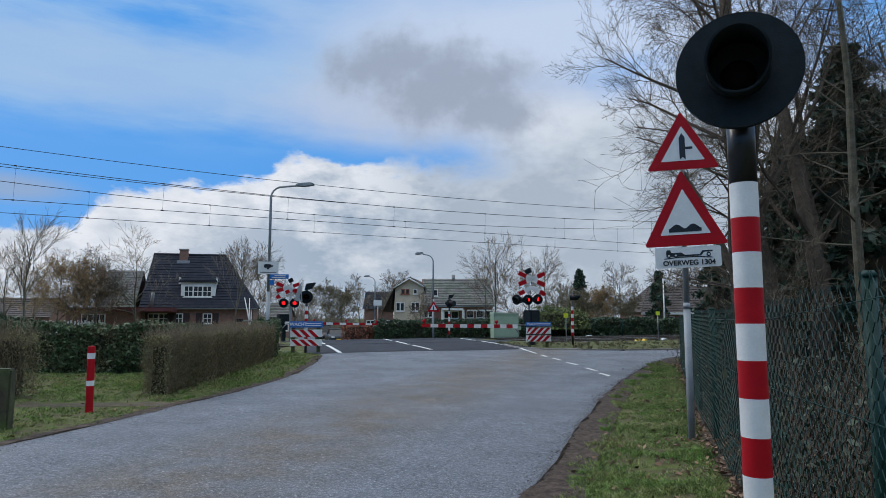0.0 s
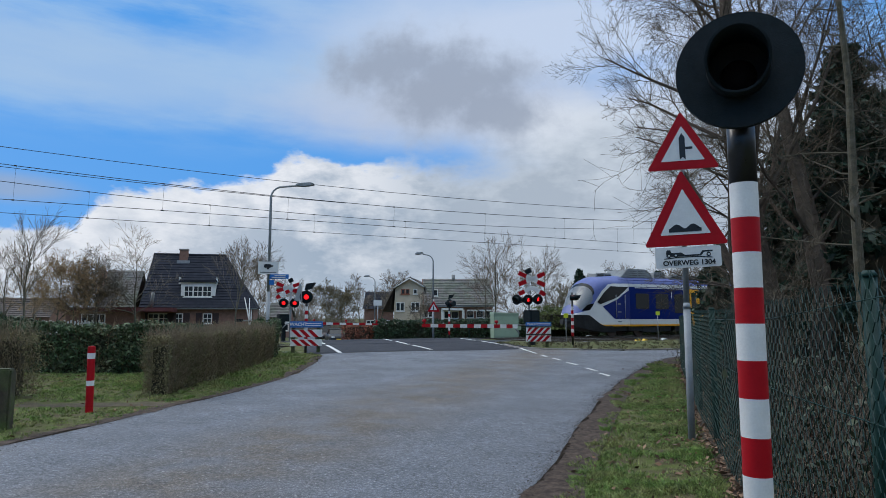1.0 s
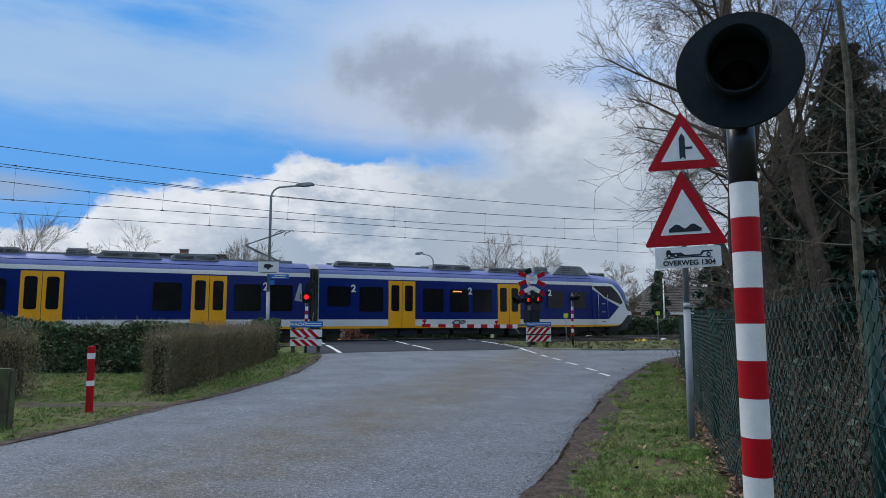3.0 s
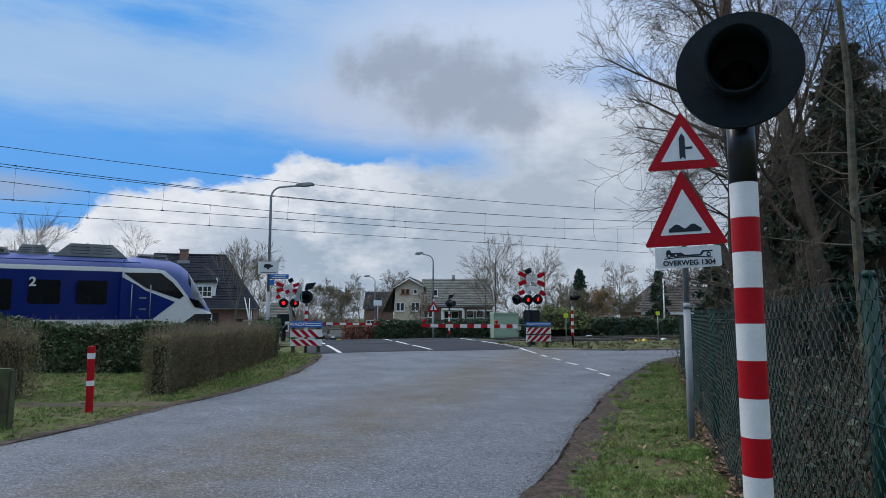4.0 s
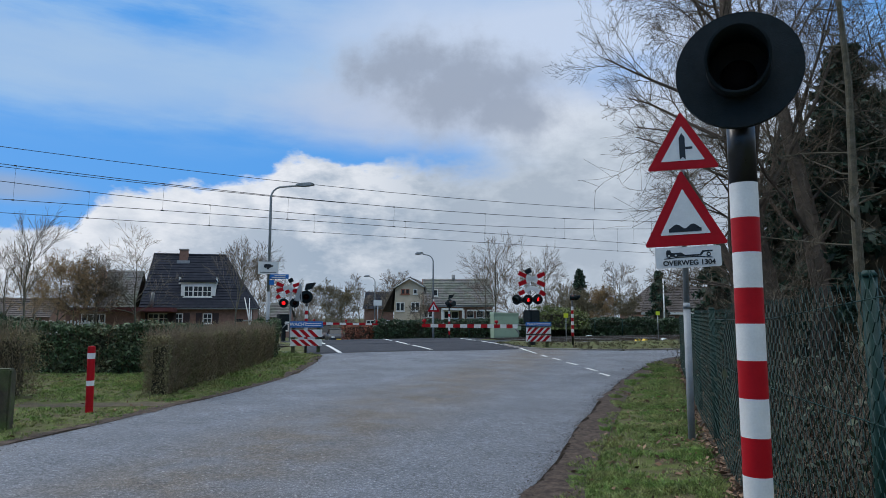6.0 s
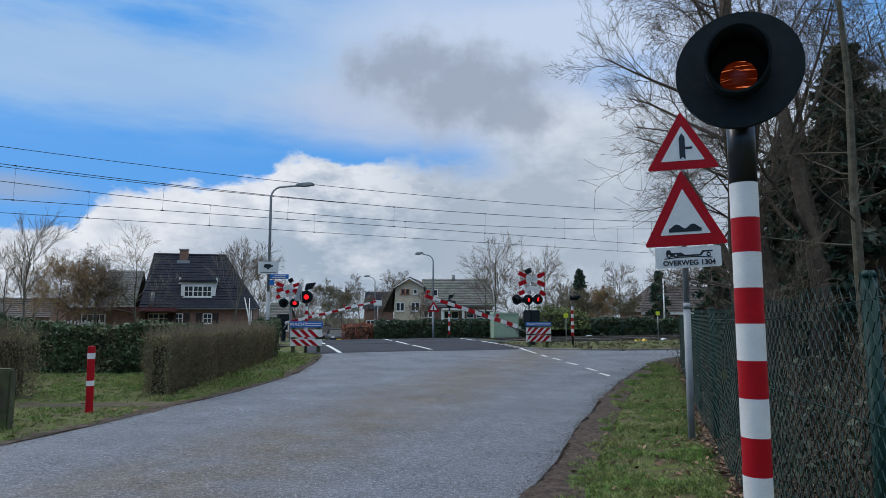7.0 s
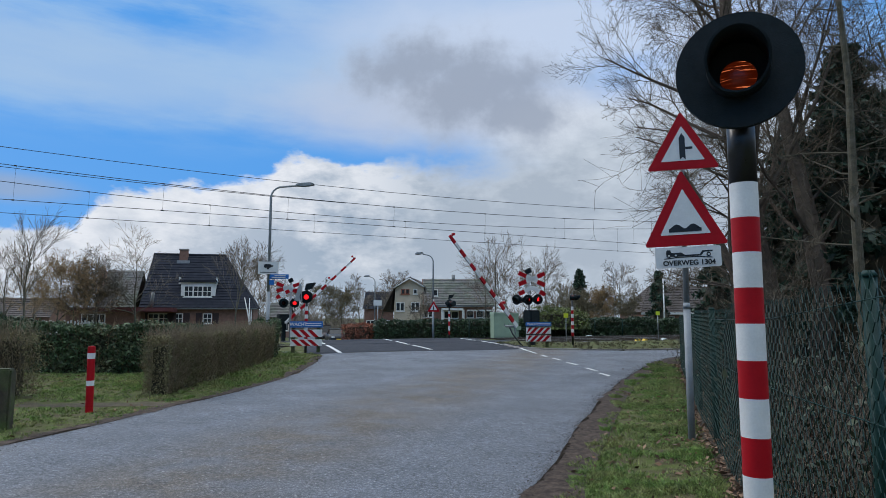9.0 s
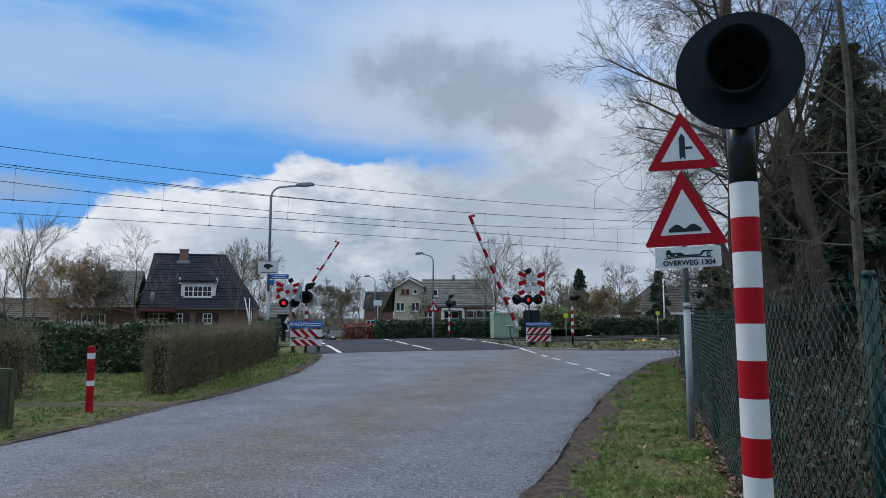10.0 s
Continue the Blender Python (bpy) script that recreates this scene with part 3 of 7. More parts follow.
def build_railway():
    for name, qc in (("near", NEAR_Q), ("far", FAR_Q)):
        # ballast bed in two lengths, left out where the road crosses
        for s0, s1 in ((-130, 7.6 if qc < 30 else 8.6), (18.6 if qc < 30 else 19.6, 190)):
            bm = B()
            prof = [(-1.9, 0.16), (-1.5, 0.24), (1.5, 0.24), (1.9, 0.16)]
            n = 60
            prev = None
            for i in range(n + 1):
                s = lerp(s0, s1, i / n)
                ring = [bm.verts.new((*sq(s, qc + dq), z - 0.01 + 0.03 * noise.noise((s, dq * 3, qc)))) for dq, z in prof]
                if prev:
                    for a0, b0, c0, d0 in zip(prev, prev[1:], ring[1:], ring):
                        bm.faces.new((a0, b0, c0, d0))
                prev = ring
            tagged(part("ballast_bed", bm, M["ballast"]), "brown stone ballast under the railway track", "ballast", "", "structure")
        for dq in (-0.7525, 0.7525):
            t = thing("rail", "long rusty steel rail with a bright worn head", "rail", pose(*sq(30, qc + dq), RAIL, 0, 0, TRACK_TURN), "rails of the two tracks")
            bm = B()
            prism(bm, [(-0.07, -0.16), (0.07, -0.16), (0.07, -0.145), (0.012, -0.12), (0.012, -0.045), (0.034, -0.035), (0.034, -0.006), (-0.034, -0.006), (-0.034, -0.035), (-0.012, -0.045), (-0.012, -0.12), (-0.07, -0.145)], -160, 160)
            bmesh.ops.rotate(bm, cent=(0, 0, 0), matrix=Matrix.Rotation(radians(90), 3, "Z"), verts=bm.verts[:])
            part("web", bm, M["rail"], t)
            bm = B()
            box(bm, -160, 160, -0.033, 0.033, -0.006, 0.004)
            part("head", bm, M["railtop"], t, "bright worn rail head")
    # guard strip of grey slabs between the rails in the road
    for qc in (NEAR_Q, FAR_Q):
        for k in range(6):
            bm = B()
            s0 = lerp(6.5, 8.6, (qc - 21.7) / 15) + 1.9 * k
            x, y = sq(s0 + 1.0, qc)
            box(bm, -0.94, 0.94, -0.62, 0.62, -0.1, 0.012, 0.01)
            tagged(part("crossing_panel", bm, M["tarmac"], None, "", pose(x, y, RAIL + 0.005, 0, 0, TRACK_TURN)), "dark rubber panel between the rails", "panel", "crossing panels", "structure")
    # ties outside the crossing
    bm = B()
    box(bm, -0.12, 0.12, -1.25, 1.25, -0.05, 0.06, 0.015)
    me = bpy.data.meshes.new("sleeper")
    bm.to_mesh(me)
    bm.free()
    me.materials.append(M["sleeper"])
    for qc in (NEAR_Q, FAR_Q):
        for i in range(60):
            s = 20.9 + i * 0.62
            o = new("sleeper", me)
            o.matrix_basis = pose(*sq(s, qc), 0.185, 0, 0, TRACK_TURN)
            tagged(o, "concrete sleeper half buried in brown ballast", "sleeper", "sleepers of the railway")


build_ground()
build_roads()
build_railway()
# ================= train =================
TRAIN_LENGTH = 59.6
ROOF = [(0, 1.45), (0.24, 1.86), (0.43, 2.2), (0.83, 2.9), (1.18, 3.42), (1.53, 3.68), (1.95, 3.85), (3.2, 3.96), (90, 3.96)]
PAINT_LINE = [(0, 1.42), (0.41, 1.56), (0.86, 1.68), (1.1, 2.06), (1.69, 2.86), (2.19, 3.29), (2.61, 3.36), (4, 3.38), (90, 3.38)]
SKIRT = [(0, 1.39), (0.83, 1.37), (1.54, 0.82), (1.8, 0.70), (2.4, 0.66), (90, 0.64)]


def half_width(b, z):
    """Half the train's width at b metres behind its tip and z over the rails."""
    w = 1.44 * (1 - 0.42 * (max(0.0, 2.8 - b) / 2.8) ** 2.4)
    r = min(max((table(ROOF, b) - z) / 0.62, 0.0), 1.0)
    side = 1 - 0.03 * max(0.0, (z - 2.4) / 1.0) - 0.015 * max(0, 1.2 - z)
    return w * side * math.sqrt(max(r * (2 - r), 0.0))


def loft(bs, flip, nose):
    """The skin of a stretch of train; slots: blue, white, yellow, roof, glass, windscreen."""
    bm = B()
    rows = []
    for b in bs:
        zb, zl, zt = table(SKIRT, b), table(PAINT_LINE, b), table(ROOF, b)
        hi = min(0.77, zb + 0.15)
        if nose:
            zs = [zb, max(hi, zb + 0.02)] + [lerp(max(hi, zb + 0.02), zl, i / 7) for i in range(1, 8)]
        else:
            zs = [zb, 0.77, 1.11, 1.8, 2.5, 3.19, zl]
        nlow = len(zs)
        zs += [lerp(zl, zt, 1 - (1 - i / 7) ** 1.8) for i in range(1, 8)]
        x = (TRAIN_LENGTH - b) if flip else b
        left = [bm.verts.new((x, -half_width(b, z), z)) for z in zs[:-1]]
        peak = bm.verts.new((x, 0, zs[-1]))
        right = [bm.verts.new((x, half_width(b, z), z)) for z in zs[:-1]][::-1]
        rows.append((left + [peak] + right, nlow))
    n = len(rows[0][0])
    for (r0, nl), (r1, _), b in zip(rows, rows[1:], bs):
        for j in range(n - 1):
            f = bm.faces.new((r0[j], r0[j + 1], r1[j + 1], r1[j]))
            k = j if j < n // 2 else n - 2 - j
            if nose:
                f.material_index = 2 if (k == 0 and b >= 1.5) else 1 if k < nl - 1 else 3
                if k >= nl and 0.33 < b < 1.05:
                    f.material_index = 5
                elif k >= nl + 1 and 1.05 <= b < 1.17:
                    f.material_index = 4
            else:
                f.material_index = 2 if k == 0 else 1 if k == 1 else 0 if k < nl - 2 else 1 if k == nl - 2 else 3
            f.smooth = True
    for r, _ in (rows[0], rows[-1]):
        f = bm.faces.new(r)
        f.material_index = 1
    bmesh.ops.recalc_face_normals(bm, faces=bm.faces[:])
    return bm


def skin_patch(outline, flip, side, proud, cuts=4):
    """A painted or glazed field on the flank of the cab, following its curve."""
    bm = B()
    f = bm.faces.new([bm.verts.new((b, 0, z)) for b, z in outline])
    bmesh.ops.triangulate(bm, faces=[f])
    for _ in range(cuts):
        bmesh.ops.subdivide_edges(bm, edges=[ed for ed in bm.edges if ed.calc_length() > 0.18], cuts=1)
        bmesh.ops.triangulate(bm, faces=bm.faces[:])
    for v in bm.verts:
        b, z = v.co.x, v.co.z
        v.co = ((TRAIN_LENGTH - b) if flip else b, side * (half_width(b, z) + proud), z)
    bmesh.ops.recalc_face_normals(bm, faces=bm.faces[:])
    if side * sum(f.normal.y for f in bm.faces) < 0:
        bmesh.ops.reverse_faces(bm, faces=bm.faces[:])
    return bm


def rounded(w, h, r, n=5):
    """Outline of a rounded rectangle round the origin."""
    pts = []
    for cx, cz, a0 in ((w / 2 - r, h / 2 - r, 0), (-w / 2 + r, h / 2 - r, 90), (-w / 2 + r, -h / 2 + r, 180), (w / 2 - r, -h / 2 + r, 270)):
        for i in range(n):
            a = radians(a0 + 90 * i / (n - 1))
            pts.append((cx + r * math.cos(a), cz + r * math.sin(a)))
    return pts


def build_train():
    train = thing("train", "blue, white and yellow electric commuter train passing on the far track", "train")
    slots = [M["t_blue"], M["t_white"], M["t_yellow"], M["t_roof"], M["t_glass"], M["t_screen"]]
    J1, J2 = (21.32, 21.78), (37.82, 38.28)
    L = TRAIN_LENGTH

    def flank(name, w, h, r, x, z, thick, material, parent, label=""):
        for side in (-1, 1):
            bm = B()
            prism(bm, rounded(w, h, r), -thick / 2, thick / 2)
            o = part(name, bm, material, parent, label, pose(x, side * 1.432, z, 0.9 * -side if False else 0, 0, 0))
        return o

    def doorway(x0, x1, car):
        xc, w = (x0 + x1) / 2, (x1 - x0) / 2 - 0.02
        for dx in (-w / 2 - 0.012, w / 2 + 0.012):
            flank("door", w, 2.46, 0.04, xc + dx, 1.895, 0.07, M["t_yellow"], car, "yellow sliding door leaf")
            flank("door_window", w - 0.30, 1.36, 0.1, xc + dx, 2.22, 0.086, M["t_glass"], car, "tall dark door window")
            flank("door_seal", 0.018, 2.4, 0.005, xc, 1.895, 0.078, M["t_dark"], car)

    def window(x0, x1, car, small=False):
        flank("window", x1 - x0, 1.26 if not small else 1.0, 0.10, (x0 + x1) / 2, 2.14 if not small else 2.27, 0.05, M["t_glass"], car, "dark tinted window")

    def digit(ch, x, car):
        words("class_number", ch, 0.52, M["t_white"], car, pose(x, -1.462, 2.66, 90, 0, 0), "white class number")

    cars = []
    for x0, x1, nose in ((3.9, J1[0], False), (J1[1], J2[0], False), (J2[1], L - 3.9, False)):
        cars.append(part("car_body", loft([x0, (x0 + x1) / 2, x1], False, False), slots, train, "blue car side with white and yellow stripes"))
    for flip in (False, True):
        car = cars[2] if flip else cars[0]
        bs = [0.0, 0.08, 0.2, 0.34, 0.43, 0.6, 0.75, 0.86, 0.96, 1.06, 1.18, 1.34, 1.53, 1.69, 1.95, 2.19, 2.61, 3.2, 3.9]
        cab = part("cab", loft(bs, flip, True), slots, train, "sloping white driver's cab with lavender roof")
        for side in (-1, 1):
            part("cab_panel", skin_patch([(1.72, 1.90), (2.64, 1.12), (3.95, 1.12), (3.95, 2.98), (3.35, 2.66), (2.93, 2.38)], flip, side, 0.012), M["t_blue"], cab, "blue cab flank")
            part("cab_window", skin_patch([(1.35, 2.18), (1.55, 2.04), (2.93, 2.50), (3.35, 2.78), (3.86, 3.16), (2.35, 3.18), (1.85, 2.78)], flip, side, 0.016), M["t_glass"], cab, "black wrap-round cab side window")
            part("headlight", skin_patch([(0.36, 1.62), (0.70, 1.99), (1.14, 2.09), (0.86, 1.68)], flip, side, 0.02, 2), M["t_glass"], cab, "dark slanted headlight")
            for b0, h0 in ((2.75, 2.64), (3.5, 2.64)):
                bm = B()
                x = (L - b0) if flip else b0
                cyl(bm, (x, side * (half_width(b0, 2) + 0.05), 1.2), (x, side * (half_width(b0, 2) + 0.05), h0), 0.022)
                part("grab_rail", bm, M["steel"], cab, "vertical steel grab rail")
            bm = B()
            x = (L - 3.05) if flip else 3.05
            for zz in (0.95, 1.55, 2.05):
                box(bm, x - 0.14, x + 0.14, side * 1.44 - 0.02, side * 1.44 + 0.02, zz - 0.02, zz + 0.05)
            part("cab_step", bm, M["t_grey"], cab)
        # coupler, plough and skirt
        bm = B()
        sx = -1 if not flip else 1
        x0 = 0 if not flip else L
        cyl(bm, (x0 - sx * 1.0, 0, 0.95), (x0 + sx * 0.28, 0, 0.95), 0.13, 0.11)
        box(bm, x0 + sx * 0.30 - 0.14, x0 + sx * 0.30 + 0.14, -0.2, 0.2, 0.78, 1.12, 0.03)
        part("coupler", bm, M["t_dark"], cab, "black automatic coupler")
        bm = B()
        rows = []
        for b, zt, zf in ((0.02, 1.38, 0.62), (0.4, 1.37, 0.50), (0.83, 1.36, 0.40), (1.54, 0.82, 0.30), (2.5, 0.66, 0.26)):
            x = (L - b) if flip else b
            w = half_width(b, 1.2) * 1.002
            rows.append([bm.verts.new(v) for v in ((x + (0.35 if not flip else -0.35), -w * 0.9, zf), (x, -w, zt), (x, w, zt), (x + (0.35 if not flip else -0.35), w * 0.9, zf))])
        for r0, r1 in zip(rows, rows[1:]):
            for j in range(4):
                bm.faces.new((r0[j], r0[(j + 1) % 4], r1[(j + 1) % 4], r1[j]))
        bm.faces.new(rows[0])
        bm.faces.new(rows[-1][::-1])
        bmesh.ops.recalc_face_normals(bm, faces=bm.faces[:])
        part("plough", bm, M["t_dark"], cab, "dark lower front skirt")
        mirror = (lambda v: L - v) if flip else (lambda v: v)
        for b0, b1 in ((9.32, 10.87), (16.05, 17.6)):
            doorway(*sorted((mirror(b0), mirror(b1))), car)
        for k, (b0, b1) in enumerate(((4.45, 5.6), (6.2, 7.35), (7.9, 8.95), (11.25, 12.5), (12.78, 13.95), (14.35, 15.6), (17.9, 19.2), (19.68, 20.9))):
            window(*sorted((mirror(b0), mirror(b1))), car, k in (0, 1, 7))
    for b0, b1 in ((25.73, 27.29), (32.31, 33.87)):
        doorway(b0, b1, cars[1])
    for b0, b1 in ((22.3, 23.5), (24.0, 25.25), (30.72, 31.92), (34.2, 35.44), (35.87, 36.95)):
        window(b0, b1, cars[1])
    for x, ch, car in ((7.62, "1", 0), (12.64, "2", 0), (19.42, "2", 0), (23.76, "2", 1), (35.65, "2", 1), (40.07, "2", 2), (46.92, "2", 2), (52.4, "2", 2)):
        digit(ch, x, cars[car])
    bm = B()
    box(bm, 4.4, 8.95, -1.452, -1.43, 3.10, 3.15)
    part("class_stripe", bm, M["t_white"], cars[0], "thin white line over the windows")
    for x, car in ((13.3, 0), (24.76, 1), (46.12, 2)):
        bm = B()
        box(bm, x - 0.28, x + 0.28, -1.462, -1.44, 2.60, 2.67)
        part("display", bm, M["lit_white"], cars[car], "glowing orange destination display")
    # plain emblem of two interlocked bars
    for x, car in ((13.4, 0), (29.95, 1), (46.2, 2)):
        bm = B()
        tube(bm, [(x - 0.42, -1.455, 0.93), (x - 0.2, -1.455, 1.06), (x + 0.0, -1.455, 1.06), (x + 0.18, -1.455, 0.86), (x + 0.42, -1.455, 0.98)], 0.03, 4)
        tube(bm, [(x - 0.4, -1.455, 0.90), (x - 0.2, -1.455, 0.84), (x + 0.0, -1.455, 0.86), (x + 0.2, -1.455, 1.06), (x + 0.4, -1.455, 1.02)], 0.03, 4)
        part("emblem", bm, M["black"], cars[car], "small dark emblem of two curved bars")
    # gangways between the cars
    for j0, j1 in (J1, J2):
        bm = B()
        for k in range(5):
            xa = lerp(j0, j1, k / 5)
            box(bm, xa, xa + (j1 - j0) / 5 - 0.015, -1.28 - 0.04 * (k % 2), 1.28 + 0.04 * (k % 2), 0.7, 3.62, 0.02)
        part("gangway", bm, M["t_dark"], train, "black pleated gangway bellows")
        for side in (-1, 1):
            bm = B()
            tube(bm, [((j0 + j1) / 2, side * 1.34, 1.45), ((j0 + j1) / 2 - 0.08, side * 1.38, 1.0), ((j0 + j1) / 2 + 0.15, side * 1.38, 0.8)], 0.03)
            part("cable", bm, M["dsteel"], train)
    # groove along the roof edge
    for car, (x0, x1) in zip(cars, ((3.2, J1[0]), (J1[1], J2[0]), (J2[1], L - 3.2))):
        bm = B()
        for side in (-1, 1):
            y = side * (half_width(20, 3.62) + 0.004)
            box(bm, x0, x1, y - 0.012, y + 0.012, 3.605, 3.635)
        part("roof_groove", bm, M["t_blue"], car)
    # roof boxes
    rng = random.Random(4)

    def roofbox(x0, x1, top, w, car, slant=0.25):
        """Grey equipment cover with sloping ends, a parting line and louvred flanks."""
        bm = B()
        prism(bm, [(x0, 3.80), (x1, 3.80), (x1 - slant, top), (x0 + slant, top)], -w, w)
        bmesh.ops.bevel(bm, geom=bm.edges[:], offset=0.04, segments=2, affect="EDGES")
        o = part("roof_box", bm, M["t_grey"], cars[car], "grey roof equipment cover")
        bm = B()
        k = max(2, int((x1 - x0 - 2 * slant) / 0.9))
        for i in range(k):
            xa, xb = lerp(x0 + slant, x1 - slant, (i + 0.08) / k), lerp(x0 + slant, x1 - slant, (i + 0.92) / k)
            for j in range(3):
                z = lerp(3.90, top - 0.06, (j + 0.5) / 3)
                box(bm, xa, xb, -w - 0.010, -w + 0.02, z - 0.012, z + 0.012)
        part("roof_grille", bm, M["t_dark"], o)
        for yy in (-w * 0.8, w * 0.8):
            bm = B()
            tube(bm, [(x0 + slant, yy, top + 0.03), (x1 - slant, yy, top + 0.03)], 0.018, 5)
            part("roof_rail", bm, M["t_grey"], o)
        return o

    half = ((2.0, 3.4, 4.04, 0.5, 0.08), (3.7, 6.6, 4.36, 0.95, 0.6), (6.75, 7.9, 4.24, 0.8, 0.12), (8.1, 11.2, 4.08, 0.95, 0.15), (12.2, 14.8, 4.13, 0.9, 0.12), (17.0, 20.5, 4.07, 0.95, 0.2))
    for x0, x1, top, w, sl in half:
        roofbox(x0, x1, top, w, 0, sl)
        roofbox(L - x1, L - x0, top, w, 2, sl)
    for x0, x1, top, w, sl in ((24.2, 25.9, 4.09, 0.8, 0.3), (27.2, 28.2, 4.17, 0.8, 0.08), (28.4, 31.1, 4.11, 0.95, 0.2), (31.4, 33.6, 4.12, 0.9, 0.15)):
        roofbox(x0, x1, top, w, 1, sl)
    # low cable duct along the roof
    for car, (x0, x1) in zip(cars, ((4.4, 20.6), (22.4, 36.6), (39.0, L - 4.4))):
        bm = B()
        box(bm, x0, x1, -0.42, -0.26, 3.9, 4.02, 0.02)
        part("cable_duct", bm, M["t_grey"], car)
    # one folded and one raised current collector
    bm = B()
    tube(bm, [(21.4, 0, 4.0), (23.9, 0, 4.12), (21.4, 0, 4.18)], 0.03)
    for y in (-0.5, 0.5):
        tube(bm, [(21.2, y, 4.19), (22.0, y, 4.21)], 0.025)
        cyl(bm, (21.9, y, 3.8), (21.9, y, 4.1), 0.07)
        cyl(bm, (23.6, y, 3.8), (23.6, y, 4.1), 0.07)
    box(bm, 21.6, 24.0, -0.6, 0.6, 3.98, 4.03)
    part("folded_pantograph", bm, M["dsteel"], cars[1], "folded dark current collector")
    bm = B()
    tube(bm, [(36.7, 0, 4.0), (34.9, 0, 4.78)], 0.05)
    tube(bm, [(34.9, 0, 4.78), (36.8, -0.3, 5.56)], 0.03)
    tube(bm, [(34.9, 0, 4.78), (36.8, 0.3, 5.56)], 0.03)
    tube(bm, [(36.3, 0, 4.0), (35.1, 0, 4.68)], 0.02)
    for dx in (-0.25, 0.25):
        tube(bm, [(36.8 + dx, -0.9, 5.50), (36.8 + dx, -0.6, 5.58), (36.8 + dx, 0.6, 5.58), (36.8 + dx, 0.9, 5.50)], 0.025)
    cyl(bm, (36.52, 0, 5.56), (37.08, 0, 5.56), 0.02)
    box(bm, 35.6, 37.1, -0.6, 0.6, 3.9, 4.03)
    part("pantograph", bm, M["dsteel"], cars[1], "raised dark current collector touching the wire")
    # underframe, bogies and wheels
    for x0, x1, car in ((5.2, 17.8, 0), (24.0, 34.0, 1), (41.4, 54.2, 2)):
        x = x0
        while x < x1 - 1:
            w = rng.uniform(1.0, 2.6)
            bm = B()
            box(bm, x, min(x + w, x1), -1.22 + rng.uniform(0, 0.12), 1.2, rng.uniform(0.22, 0.34), 0.63, 0.03)
            part("underfloor_box", bm, M["t_dark"], cars[car], "dark underfloor equipment")
            x += w + rng.uniform(0.1, 0.35)
    for xc in (4.0, 21.55, 38.05, L - 4.0):
        bm = B()
        for y in (-1.08, 1.08):
            prism2 = B()
            prism(prism2, [(xc - 1.6, 0.5), (xc - 1.2, 0.62), (xc + 1.2, 0.62), (xc + 1.6, 0.5), (xc + 1.3, 0.36), (xc - 1.3, 0.36)], y - 0.08, y + 0.08)
            tmp = bpy.data.meshes.new("tmp")
            prism2.to_mesh(tmp)
            prism2.free()
            bm.from_mesh(tmp)
            bpy.data.meshes.remove(tmp)
            cyl(bm, (xc, y, 0.36), (xc, y, 0.66), 0.16)
        bog = part("bogie", bm, M["t_dark"], train, "dark bogie frame")
        for dx in (-1.15, 1.15):
            bm = B()
            for y in (-0.82, 0.82):
                cyl(bm, (0, y - 0.06, 0), (0, y + 0.06, 0), 0.42, n=28)
            cyl(bm, (0, -0.8, 0), (0, 0.8, 0), 0.08)
            part("wheelset", bm, M["rail"], bog, "", pose(xc + dx, 0, 0.42))
    return train


train = build_train()


def train_at(t):
    """Metres along the railway of the train's tip; it gains a little at two seconds."""
    return -0.95 - 26.6 * (t - 2.0) - 0.85 * min(max((t - 2.03) / 0.07, 0.0), 1.0)


TRAIN_ROWS = [(t, pose(*sq(train_at(t), FAR_Q), RAIL + 0.004, 0, 0, TRACK_TURN)) for t in [i * 0.15 for i in range(14)] + [2.03, 2.10] + [2.2 + i * 0.15 for i in range(16)] + [5.5, 6.5, 8.0, 10.0]]
# ================= crossing signals, barriers and signs =================
MOVERS = []
BEAT = 0.658      # seconds from flash to flash


def amber_glow():
    """Lit amber lens: bright broken filaments on a dull orange ground."""
    m = bpy.data.materials.new("lit_amber_lens")
    m.use_nodes = True
    nt, b = m.node_tree, m.node_tree.nodes["Principled BSDF"]
    tc = nt.nodes.new("ShaderNodeTexCoord")
    mp = nt.nodes.new("ShaderNodeMapping")
    mp.inputs["Scale"].default_value = (9, 9, 130)
    mp.inputs["Rotation"].default_value = (0, 0.1, 0)
    nz = nt.nodes.new("ShaderNodeTexNoise")
    nz.inputs["Scale"].default_value, nz.inputs["Detail"].default_value = 1.0, 2
    ramp = nt.nodes.new("ShaderNodeMapRange")
    ramp.inputs[1].default_value, ramp.inputs[2].default_value, ramp.inputs[3].default_value, ramp.inputs[4].default_value = 0.50, 0.68, 0.035, 0.10
    nt.links.new(tc.outputs["Object"], mp.inputs[0])
    nt.links.new(mp.outputs[0], nz.inputs["Vector"])
    nt.links.new(nz.outputs["Fac"], ramp.inputs[0])
    nt.links.new(ramp.outputs[0], b.inputs["Emission Strength"])
    hot = nt.nodes.new("ShaderNodeMapRange")
    hot.inputs[1].default_value, hot.inputs[2].default_value = 0.615, 0.66
    glow = nt.nodes.new("ShaderNodeMix")
    glow.data_type = "RGBA"
    glow.inputs[6].default_value, glow.inputs[7].default_value = (0.85, 0.085, 0.012, 1), (6.0, 1.5, 0.55, 1)
    nt.links.new(nz.outputs["Fac"], hot.inputs[0])
    nt.links.new(hot.outputs[0], glow.inputs[0])
    nt.links.new(glow.outputs[2], b.inputs["Emission Color"])
    b.inputs["Base Color"].default_value = (0.03, 0.006, 0.003, 1)
    b.inputs["Roughness"].default_value = 0.35
    return m


